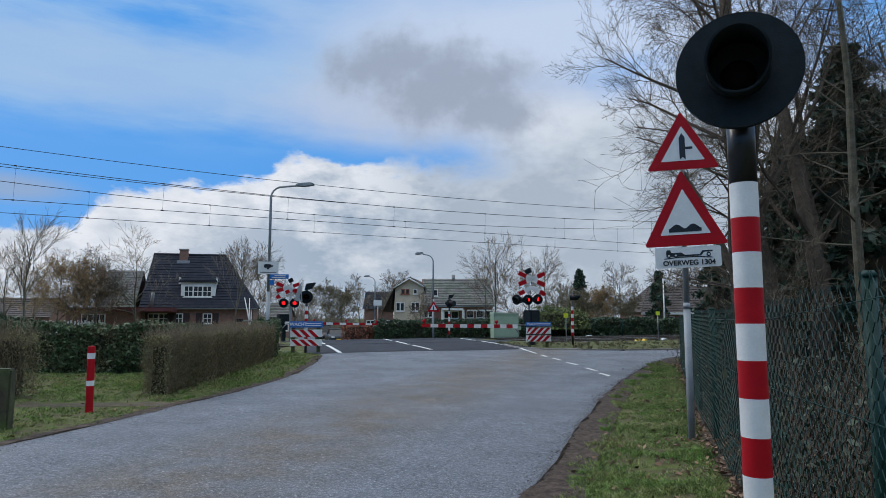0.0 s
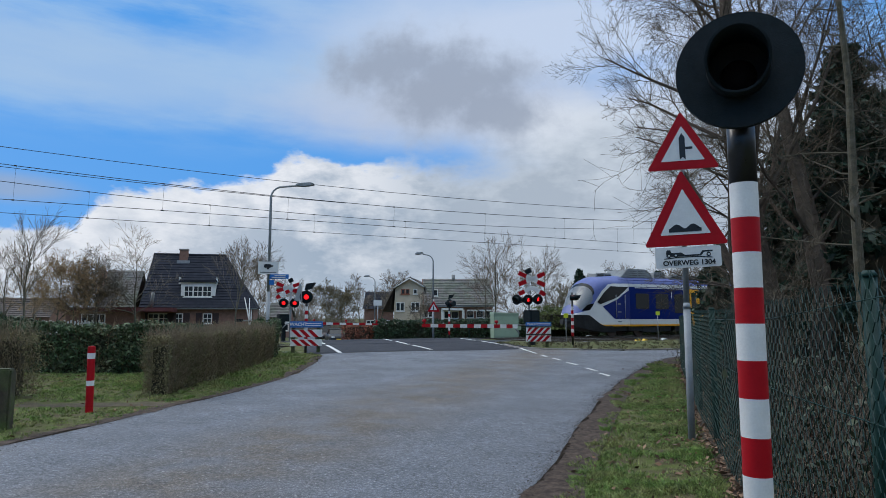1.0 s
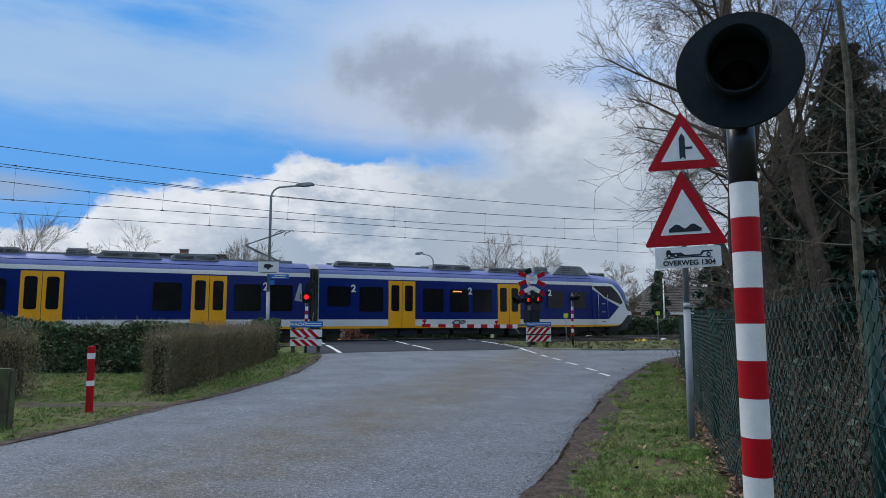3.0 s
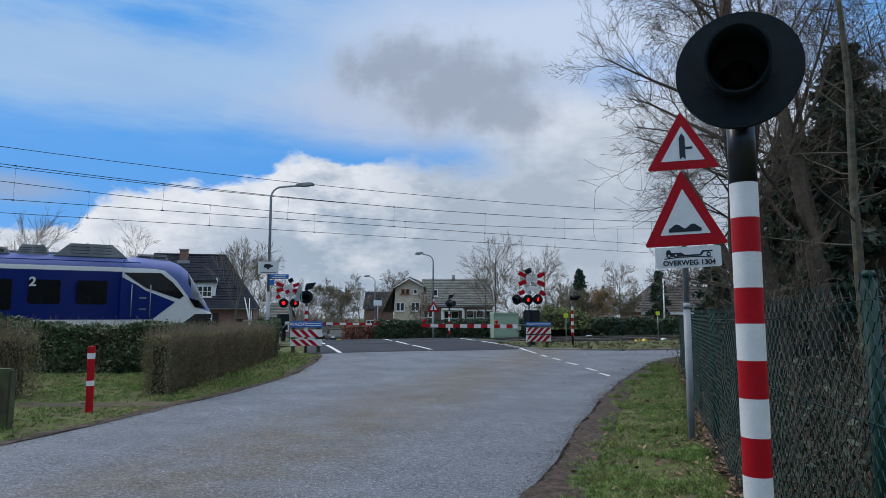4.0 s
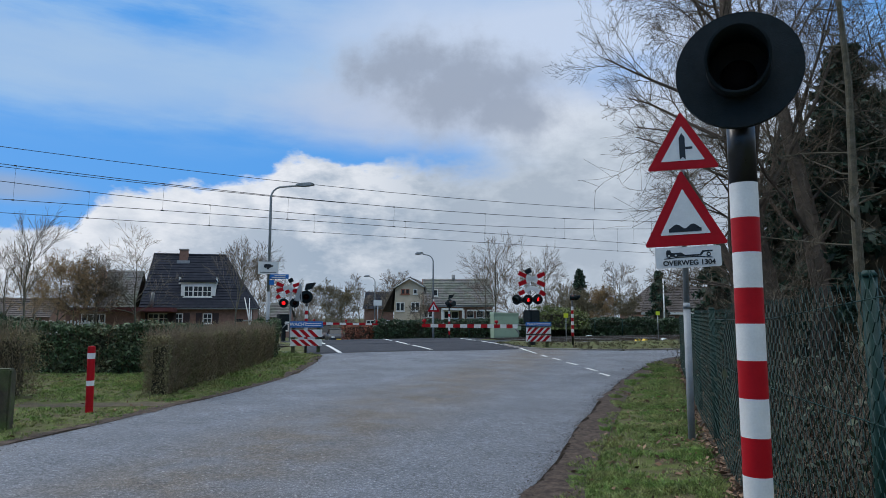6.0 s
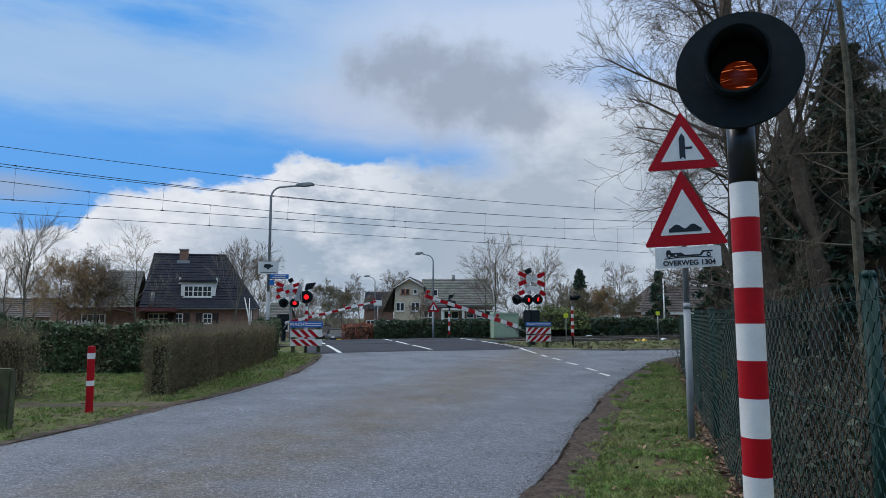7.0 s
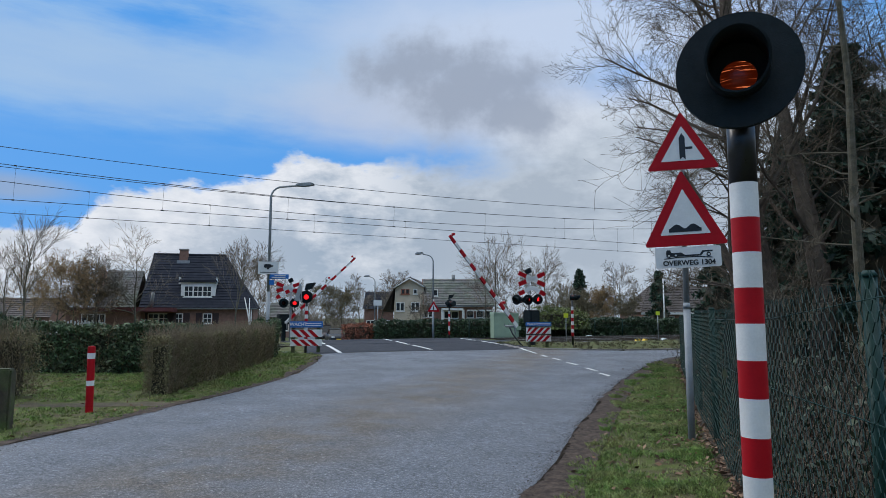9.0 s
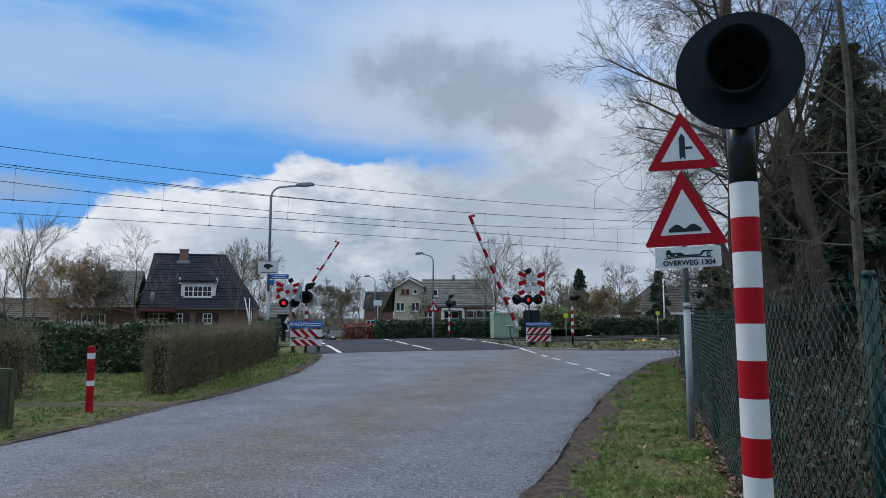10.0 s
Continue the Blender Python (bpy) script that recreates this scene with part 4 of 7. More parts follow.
M["lit_amber"] = amber_glow()
M["off_amber"] = mat("unlit_amber_lens", (0.012, 0.004, 0.003), 0.7, 0.3, spec=0.2)


def flash_rows(centre, duty, x, y, z):
    """The lamp's drum shows its lit side for a part of each beat."""
    rows = [(0.0, None)]
    k = -3
    while centre + k * BEAT < 11:
        a, b = centre + k * BEAT - duty * BEAT / 2, centre + k * BEAT + duty * BEAT / 2
        for t, ang in ((a - 0.04, 85), (a, 0), (b, 0), (b + 0.04, 85)):
            rows.append((t, ang))
        k += 1
    tab = [r for r in rows if r[1] is not None]
    out = [(0.0, table(tab, 0.0))] + [r for r in tab if 0.03 < r[0] < 9.97] + [(10.0, table(tab, 10.0))]
    return [(t, pose(x, y, z, 0, 0, ang)) for t, ang in out]


def lamp(parent, x, y, z, r, hole, hood, lit, off, phase=None, yaw=0, name="signal_lamp", duty=0.57, lens=(0.76, 0.0)):
    """A round signal lamp that looks along -y: backboard, hood, housing and a drum with one lit side."""
    head = part(name, disc_ring(B(), (0, 0, 0), hole, r, 0.03, 44), M["matt"], parent, "round black signal lamp with hood", pose(x, y, z, 0, 0, yaw))
    bm = B()
    n = 26
    a0, a1 = radians(-180), radians(180)
    rows = []
    for i in range(n + 1):
        a = lerp(a0, a1, i / n)
        reach = hood * (0.45 + 0.55 * max(0.0, math.cos(a * 0.62)))
        rows.append([bm.verts.new((rr * math.sin(a) * 0.97, yy, rr * math.cos(a))) for rr, yy in ((hole, 0), (hole * 1.0, -reach), (hole * 1.05 + 0.004, -reach), (hole * 1.05 + 0.004, 0))])
    for r0, r1 in zip(rows, rows[1:]):
        for j in range(4):
            bm.faces.new((r0[j], r0[(j + 1) % 4], r1[(j + 1) % 4], r1[j])).smooth = j in (0, 2)
    bmesh.ops.recalc_face_normals(bm, faces=bm.faces[:])
    part("hood", bm, M["matt"], head)
    bm = B()
    big = hole * 1.2
    disc_ring(bm, (0, 0.03, 0), big * 1.02, big * 1.08, big * 2.0, 30)
    cyl(bm, (0, 0.03 + big * 2, 0), (0, 0.06 + big * 2, 0), big * 1.08, n=30)
    part("housing", bm, M["matt"], head)
    part("lens_rim", disc_ring(B(), (0, 0.012, lens[1] * hole), hole * lens[0], hole * (1.03 + abs(lens[1])), 0.012, 36), M["dark"], head)
    bm = B()
    n = 36
    lo, hi = [], []
    for i in range(n):
        a = 2 * math.pi * i / n
        lo.append(bm.verts.new((big * math.sin(a), -big * math.cos(a), -hole * 1.0)))
        hi.append(bm.verts.new((big * math.sin(a), -big * math.cos(a), hole * 1.0)))
    for i in range(n):
        f = bm.faces.new((lo[i], lo[(i + 1) % n], hi[(i + 1) % n], hi[i]))
        mid = (i + 0.5) * 360 / n
        f.material_index = 0 if (mid < 40 or mid > 320) else 1
        f.smooth = True
    bm.faces.new(lo[::-1]).material_index = 1
    bm.faces.new(hi).material_index = 1
    drum = part("lens_drum", bm, [lit if phase is not None else off, off], head, "", pose(0, 0.035 + big, 0))
    if phase is None:
        drum.matrix_basis = pose(0, 0.035 + big, 0, 0, 0, 85)
    else:
        MOVERS.append((drum, flash_rows(phase, duty, 0, 0.035 + big, 0)))
    return head


def bands(parent, x, y, zs, r, first="white"):
    """Red and white painted lengths of a pole."""
    cols = ["white", "red"] if first == "white" else ["red", "white"]
    for i, (z1, z0) in enumerate(zip(zs, zs[1:])):
        bm = B()
        cyl(bm, (x, y, z0), (x, y, z1), r, n=28, cap=False)
        part("painted_band", bm, M[cols[i % 2]], parent, cols[i % 2] + " painted band")


def build_near_post():
    x, y = 1.256, 2.674
    t = thing("warning_light_post", "red and white banded post with a large black amber warning light", "signal", pose(x, y, gxy(x, y)))
    g = gxy(x, y)
    px = 2.66 / 1150
    zs = [1.5 + (563 - v) * px for v in (322, 385, 447, 510, 573, 637, 702, 768, 833, 898, 963, 1028, 1093, 1158, 1223)]
    zs = [z - g for z in zs if z - g > 0.0] + [-0.3]
    bands(t, 0, 0, zs, 0.0555)
    bm = B()
    cyl(bm, (0, 0, zs[0]), (0, 0, zs[0] + 0.36), 0.0555, n=28)
    part("neck", bm, M["black"], t, "black painted top of the post")
    lamp(t, -0.045, -0.10, 2.515 - g, 0.243, 0.115, 0.19, M["lit_amber"], M["off_amber"], 1.15, -25, duty=0.30, lens=(0.62, -0.24))
    bm = B()
    cyl(bm, (0.10, -0.155, 2.545 - g), (0.10, -0.135, 2.545 - g), 0.008)
    part("screw", bm, M["steel"], t)


def sign_triangle(parent, w, h, z, tilt, name="warning_sign"):
    """A triangular plate, apex up, its red rim and white field; local -y is its face."""
    def tri(k, r):
        c = (0, h * 0.36)
        pts = [(0, h), (-w / 2, 0), (w / 2, 0)]
        out = []
        for i, p in enumerate(pts):
            for q in (pts[i - 1], pts[(i + 1) % 3]):
                dx, dz = q[0] - p[0], q[1] - p[1]
                ln = math.hypot(dx, dz)
                out.append((p[0] + dx / ln * r, p[1] + dz / ln * r))
        return [(c[0] + (a - c[0]) * k, c[1] + (b - c[1]) * k) for a, b in out]
    s = part(name, prism(B(), tri(1.0, 0.03), -0.012, 0.012), M["red"], parent, "triangular red-rimmed warning sign", pose(0, -0.06, z, 0, tilt, -14))
    part("sign_field", prism(B(), tri(0.60, 0.015), -0.016, 0.0), M["white"], s, "white field of the sign")
    return s


def build_sign_post():
    x, y = 2.99, 8.0
    g = gxy(x, y)
    t = thing("sign_post", "grey steel pole with two red-rimmed triangular signs and a white plate", "road sign", pose(x, y, g))
    bm = B()
    cyl(bm, (0, 0, -0.2), (0, 0, 1.62), 0.042, n=16)
    part("lower_pole", bm, M["steel"], t)
    bm = B()
    cyl(bm, (0, 0, 1.62), (0, 0, 3.92), 0.034, n=16)
    part("pole", bm, M["steel"], t)
    bm = B()
    cyl(bm, (0, 0, 1.58), (0, 0, 1.65), 0.05, 0.036, n=16)
    part("collar", bm, M["steel"], t)
    k = 1 / 143.5

    def z(v):
        return 1.5 + (563 - v) * k - g
    s = sign_triangle(t, 0.86, 0.74, z(299), -1.0)
    bm = B()
    prism(bm, [(-0.035, 0.12), (0, 0.155), (0.035, 0.12), (0.035, 0.40), (0.0, 0.46), (-0.035, 0.40)], -0.020, -0.010)
    part("symbol", bm, M["black"], s, "black side road symbol")
    bm = B()
    box(bm, 0.035, 0.12, -0.020, -0.010, 0.25, 0.28)
    part("symbol", bm, M["black"], s)
    s = sign_triangle(t, 0.98, 0.95, z(436), -2.0)
    bm = B()
    prism(bm, [(-0.19, 0.17)] + [(-0.19 + 0.38 * i / 24, 0.21 + 0.055 * abs(math.sin(math.pi * 2 * i / 24)) ** 1.5) for i in range(25)] + [(0.19, 0.17)], -0.020, -0.010)
    part("symbol", bm, M["black"], s, "black double hump symbol")
    p = part("text_plate", prism(B(), rounded(0.765, 0.255, 0.025), -0.01, 0.01), M["white"], t, "white plate with a low loader and black lettering", pose(0.015, -0.06, z(456.5), 0, -1.8, -14))
    words("lettering", "OVERWEG", 0.086, M["black"], p, pose(-0.088, -0.014, -0.07, 90, 0, 0), "black lettering")
    words("lettering", "1304", 0.086, M["black"], p, pose(0.228, -0.014, -0.07, 90, 0, 0), "black lettering")
    for pts in ([(-0.25, 0.03), (-0.25, 0.08), (-0.235, 0.095), (-0.20, 0.095), (-0.195, 0.06), (-0.08, 0.06), (-0.03, 0.03), (0.14, 0.03), (0.17, 0.075), (0.29, 0.075), (0.29, 0.06), (0.19, 0.055), (0.15, 0.012), (-0.25, 0.012)],
                [(-0.28, -0.008), (-0.1, 0.008), (0.1, 0.008), (0.28, -0.008), (0.28, -0.018), (0.1, -0.003), (-0.1, -0.003), (-0.28, -0.018)]):
        part("truck_symbol", prism(B(), pts, -0.014, -0.006), M["black"], p)
    for wx in (-0.22, -0.14, 0.24):
        bm = B()
        cyl(bm, (wx, -0.017, 0.025), (wx, -0.006, 0.025), 0.026, n=16)
        wh = part("truck_symbol", bm, M["black"], p)
        bm = B()
        cyl(bm, (wx, -0.020, 0.025), (wx, -0.015, 0.025), 0.012, n=12)
        part("truck_symbol", bm, M["white"], p)


def stripe_board(parent, w, h, z, lean):
    """A white plank with slanting red fields."""
    bm = B()
    box(bm, -w / 2, w / 2, -0.02, 0.02, z, z + h, 0.004)
    pl = part("striped_board", bm, M["white"], parent, "white board with slanting red stripes")
    n = 4
    pw = w / n
    for i in range(n + 1):
        x0 = -w / 2 + i * pw - (0.15 if lean > 0 else -0.0)
        pts = [(x0, z + 0.004), (x0 + pw * 0.58, z + 0.004), (x0 + pw * 0.58 + lean, z + h - 0.004), (x0 + lean, z + h - 0.004)]
        pts = [(min(max(a, -w / 2 + 0.003), w / 2 - 0.003), b) for a, b in pts]
        if max(p[0] for p in pts) - min(p[0] for p in pts) > 0.03 and len(set(pts)) == 4:
            part("red_stripe", prism(B(), pts, -0.0235, -0.018), M["red"], pl, "red reflective stripe")
    return pl


def build_board(x, y, w, zs, lean, yaw, legs):
    """Blue notice over two striped boards on legs. zs: heights over sea of the tops and bottoms."""
    g = gxy(x, y)
    t = thing("warning_board", "blue notice above two red and white striped boards on wooden legs", "sign", pose(x, y, g, 0, 0, yaw), "warning boards at the crossing")
    for lx in legs:
        bm = B()
        box(bm, lx - 0.06, lx + 0.06, 0.025, 0.145, -0.2, zs[0] - g - 0.02, 0.012)
        part("leg", bm, M["wood"], t, "weathered wooden leg")
    bm = B()
    box(bm, -w / 2 - 0.02, w / 2 + 0.02, -0.03, 0.02, zs[1] - g, zs[0] - g, 0.01)
    bl = part("notice", bm, M["bluesign"], t, "blue enamel notice with white lettering")
    h = zs[0] - zs[1]
    words("lettering", "WACHT", h * 0.74, M["white"], bl, pose(-w * 0.25, -0.034, (zs[0] + zs[1]) / 2 - g, 90, 0, 0), "white lettering")
    for k in range(2):
        bm = B()
        box(bm, -0.02, w * 0.47, -0.036, -0.03, zs[1] - g + h * (0.26 + 0.32 * k), zs[1] - g + h * (0.38 + 0.32 * k))
        part("small_print", bm, M["white"], bl, "thin line of small white print")
    stripe_board(t, w, zs[2] - zs[3], zs[3] - g, lean)
    stripe_board(t, w, zs[4] - zs[5], zs[5] - g, lean)


def build_cross(x, y, z0, top, post, arms, lamps, face, label):
    """A crossing signal: post, double saltire with red ends, lamps. Faces -y for face 1 and +y for -1."""
    g = gxy(x, y)
    yaw = 8 if face > 0 else 0
    t = thing("crossing_signal", label, "signal", pose(x, y, g, 0, 0, yaw), "crossing signals")
    bm = B()
    cyl(bm, (0, 0.1, -0.2), (0, 0.1, top - g), 0.06, n=14)
    part("post", bm, M["steel"], t)
    for ax, az, bx, bz in arms:
        az, bz = az - g, bz - g
        ang = math.degrees(math.atan2(bz - az, bx - ax))
        ln = math.hypot(bx - ax, bz - az)
        bm = B()
        box(bm, -ln / 2, ln / 2, -0.012, 0.012, -0.095, 0.095, 0.006)
        o = part("saltire_arm", bm, M["white"], t, "white saltire arm with red end", pose((ax + bx) / 2, -0.03 * face, (az + bz) / 2, 0, -ang, 0))
        for e0, e1 in (((-ln / 2 + 0.004, -ln / 2 + ln * 0.29), (ln / 2 - ln * 0.29, ln / 2 - 0.004)) if ln > 0.75 else ((ln / 2 - ln * 0.42, ln / 2 - 0.004),)):
            bm = B()
            box(bm, e0, e1, -0.017, 0.017, -0.096, 0.096)
            part("red_end", bm, M["red"], o, "red end of the arm")
    for lx, lz, r, phase, yw in lamps:
        lamp(t, lx, -0.12, lz - g, r, r * 0.5, r * 1.0, M["lit_red"], M["off_red"], phase, yw)
    bm = B()
    box(bm, -0.14, 0.12, 0.0, 0.24, top - g - 0.08, top - g + 0.14, 0.02, None)
    bmesh.ops.rotate(bm, cent=(0, 0.1, top - g), matrix=Matrix.Rotation(radians(-25), 3, "Y"), verts=bm.verts[:])
    part("bell", bm, M["matt"], t, "black bell housing")
    bm = B()
    box(bm, min(l[0] for l in lamps), max(l[0] for l in lamps), 0.05, 0.09, lamps[0][1] - g - 0.03, lamps[0][1] - g + 0.03)
    part("lamp_bar", bm, M["dsteel"], t)
    return t


def build_barrier(x, y, z, turn, length, stripes, rows, tip_h, lights, side, back=0.0):
    """A boom on its drive. Local x runs along the closed boom."""
    g = gxy(x, y)
    t = thing("barrier", "red and white level crossing boom on a dark drive housing", "barrier", pose(x, y, g, 0, 0, turn), "crossing booms")
    bm = B()
    box(bm, -0.35 - back, 0.30 - back, *sorted((0.14 * side, 0.62 * side)), 0.98, 1.56, 0.04)
    part("drive_housing", bm, M["matt"], t, "black drive housing")
    bm = B()
    box(bm, -0.1 - back, 0.1 - back, *sorted((0.22 * side, 0.54 * side)), -0.2, 0.99, 0.02)
    part("stand", bm, M["matt"], t)
    boom = part("boom", cyl(B(), (0, 0.02 * side, 0), (0, 0.66 * side, 0), 0.05), M["dsteel"], t, "boom painted in red and white lengths", pose(0, 0, z - g))
    sx = 0.0
    n = len(stripes)
    for i, w in enumerate(stripes):
        bm = B()
        x0, x1 = length * sum(stripes[:i]), length * sum(stripes[:i + 1])
        h0, h1 = lerp(0.085, tip_h, x0 / length), lerp(0.085, tip_h, x1 / length)
        vs = [bm.verts.new(v) for v in ((x0, -0.035, -h0), (x1, -0.03, -h1), (x1, 0.03, -h1), (x0, 0.035, -h0), (x0, -0.035, h0), (x1, -0.03, h1), (x1, 0.03, h1), (x0, 0.035, h0))]
        for f in ((0, 3, 2, 1), (4, 5, 6, 7), (0, 1, 5, 4), (1, 2, 6, 5), (2, 3, 7, 6), (3, 0, 4, 7)):
            bm.faces.new([vs[k] for k in f])
        part("boom_band", bm, M["red" if (n - 1 - i) % 2 == 0 else "white"], boom, "painted boom length")
    for d in lights:
        bm = B()
        cyl(bm, (d, 0, 0.06), (d, 0, 0.16), 0.03)
        cyl(bm, (d, -0.06, 0.19), (d, 0.06, 0.19), 0.055, n=14)
        part("boom_lamp", bm, M["red"], boom, "small red boom lamp")
    bm = B()
    tube(bm, [(0, 0.45 * side, 0), (-0.6, 0.66 * side, 0.05), (-2.3, 0.66 * side, 0.1)], 0.04)
    part("counter_arm", bm, M["dsteel"], boom)
    bm = B()
    box(bm, -2.62, -2.25, *sorted((0.60 * side, 0.72 * side)), 0.02, 0.18, 0.01)
    part("counterweight", bm, M["red"] if side < 0 else M["matt"], boom, "counterweight at the short end")
    bm = B()
    tube(bm, [(-0.2, -0.05, -0.3), (0.05, -0.08, -0.05), (0.3, -0.05, 0.0)], 0.03)
    part("bracket", bm, M["steel"], boom)
    MOVERS.append((boom, [(tt, pose(0, 0, z - g, 0, -ang, 0)) for tt, ang in rows]))


def boom_rows(shut, tab):
    rows = [(0.0, shut), (6.2, shut)]
    return rows + tab


build_near_post()
build_sign_post()
build_board(-4.80, 23.0, 1.10, (1.38, 1.165, 1.09, 0.83, 0.75, 0.52), -0.26, 10, (-0.45, 0.42))
build_board(4.0, 27.4, 1.10, (1.33, 1.15, 1.10, 0.84, 0.775, 0.52), 0.26, 14, (-0.38, 0.40))
# right-hand signal
k = 1 / 39.0
X0, Y0 = 3.95, 29.7
cx = (942.5 - 784) * k * 1.0 - X0


def zz(v, kk):
    return 1.5 + (563 - v) * kk


A, C = (918 - 784) * k - X0, (966 - 784) * k - X0
build_cross(X0, Y0, 0, 3.62, 0, [(A, zz(483, k), C, zz(505, k)), (A, zz(504, k), C, zz(484, k)), (cx, zz(509, k), A, zz(521, k)), (cx, zz(509, k), C, zz(522, k))],
            [((913 - 784) * k - X0, zz(531, k), 0.23, None, -48), ((934 - 784) * k - X0, zz(531, k), 0.235, 1.2 + BEAT / 2, 8), ((952 - 784) * k - X0, zz(530, k), 0.235, 1.2, 8)], 1,
            "level crossing signal with red-ended saltire and red lamps")
# far signal, seen from behind
k = 1 / 32.0
X0, Y0 = -8.42, 36.0
A, C, cx = (490 - 784) * k - X0, (530 - 784) * k - X0, (512 - 784) * k - X0
build_cross(X0, Y0, 0, 3.55, 0, [(A, zz(502, k), C, zz(519, k)), (A, zz(516, k), C, zz(503, k)), (cx, zz(515, k), A, zz(528, k)), (cx, zz(515, k), C, zz(514, k))],
            [((503 - 784) * k - X0, zz(537, k), 0.26, 0.17, 12), ((522 - 784) * k - X0, zz(537, k), 0.26, 0.50, 12)], 1,
            "far level crossing signal with orange-red saltire ends")
R_TAB = [(6.8, 9), (7.0, 13), (7.4, 18.5), (7.8, 24.5), (8.2, 30.5), (8.6, 36.5), (9.0, 42.5), (9.4, 48.5), (9.7, 53), (10.0, 58)]
L_TAB = [(6.8, 10), (7.0, 13), (7.4, 19), (7.8, 25), (8.2, 30.5), (8.6, 36.5), (9.0, 43), (9.4, 48.5), (9.7, 52.5), (10.0, 57)]
STR = [0.06] + [0.94 / 13] * 13
build_barrier(3.224, 28.5, 1.133, 222, 5.4, STR, boom_rows(0.8, R_TAB), 0.06, (1.3, 5.3), -1, 1.4)
build_barrier(-9.04, 37.5, 1.21, 30, 5.8, STR, boom_rows(-1.0, L_TAB), 0.05, (1.7, 3.7, 5.7), 1)


def build_lamp_pole(x, y, top, bands_z, first, lamp_z, r, phase, yaw, label, wedge=True, side=0.0):
    """A banded pole with one round lamp."""
    g = gxy(x, y)
    t = thing("signal_pole", label, "signal", pose(x, y, g), "banded signal poles")
    bm = B()
    cyl(bm, (0, 0, -0.2), (0, 0, top - g), 0.05, n=14)
    part("pole", bm, M["black"], t, "black pole")
    bands(t, 0, 0, [v - g for v in bands_z], 0.056, first)
    lamp(t, side, -0.10 if side == 0 else 0, lamp_z - g, r, r * 0.5, r * 1.0, M["lit_red"], M["off_red"], phase, yaw)
    if wedge:
        bm = B()
        prism(bm, [(-0.10, 0.0), (0.12, 0.10), (0.22, 0.34), (-0.08, 0.24)], -0.12, 0.12)
        part("top_lamp", bm, M["matt"], t, "black tilted lamp hood", pose(0.03, 0, lamp_z - g + r * 0.95, 0, 10, 0))
    return t


k = 1 / 50.2
t = build_lamp_pole((542 - 784) * k, 23.05, zz(512, k), [zz(v, k) for v in (543, 550, 557, 564, 571, 590, 600, 610)], "white", zz(526, k), 0.225, 0.38, 12, "banded pole with one round red lamp beside the crossing")
bm = B()
prism(bm, [(0.0, 0.0), (0.36, 0.0), (0.36, 0.05), (0.22, 0.62), (0.14, 0.62)], -0.012, 0.012)
part("triangular_plate", bm, M["steel"], t, "grey back of a triangular sign", pose(-0.44, 0.02, zz(532, k) - gxy(-4.82, 23.05), 0, 8, -30))
k = 1 / 39.2
build_lamp_pole(5.85, 29.54, zz(518, k), [zz(v, k) for v in (543, 549.5, 556, 562.5, 569, 575.5, 582, 588.5, 595)], "white", zz(527, k), 0.2, None, 78, "banded pole with a black lamp turned sideways", False, 0.2)
k = 1 / 30.4
build_lamp_pole(0.36, 37.9, zz(530, k), [zz(v, k) for v in (551, 556, 561, 569, 577, 585, 592)], "white", zz(538, k), 0.26, None, -130, "far banded pole with a black lamp seen from behind")
# ================= plants =================


def scatter(name, verts, faces, material, parent=None, label="", category="", kind=""):
    """One mesh from arrays of small faces."""
    me = bpy.data.meshes.new(name)
    me.from_pydata(verts, [], faces)
    me.materials.append(material)
    ob = new(name, me)
    ob.parent = parent
    return tagged(ob, label, category, "", kind)


def leaf_faces(rng, points, size, flat=0.0):
    """Small pointed four-cornered leaves at points, turned at random."""
    vs, fs = [], []
    for p in points:
        u = Vector((rng.gauss(0, 1), rng.gauss(0, 1), rng.gauss(0, 1) * (1 - flat))).normalized()
        w = u.cross(Vector((rng.gauss(0, 1), rng.gauss(0, 1), rng.gauss(0, 1)))).normalized()
        s = size * rng.uniform(0.6, 1.35)
        p = Vector(p)
        i = len(vs)
        vs += [p - u * s, p + w * s * 0.55, p + u * s, p - w * s * 0.55 + Vector((0, 0, s * 0.1))]
        fs.append((i, i + 1, i + 2, i + 3))
    return vs, fs


def add_tube(vs, fs, pts, rads, n):
    prev, u = None, None
    for i, p in enumerate(pts):
        ax = (pts[min(i + 1, len(pts) - 1)] - pts[max(i - 1, 0)])
        if ax.length < 1e-6:
            continue
        ax.normalize()
        u = ax.orthogonal().normalized() if u is None else (u - ax * u.dot(ax)).normalized()
        w = ax.cross(u)
        b = len(vs)
        for k in range(n):
            c, s = math.cos(2 * math.pi * k / n), math.sin(2 * math.pi * k / n)
            vs.append(p + (u * c + w * s) * rads[i])
        if prev is not None:
            fs += [(prev + k, prev + (k + 1) % n, b + (k + 1) % n, b + k) for k in range(n)]
        prev = b


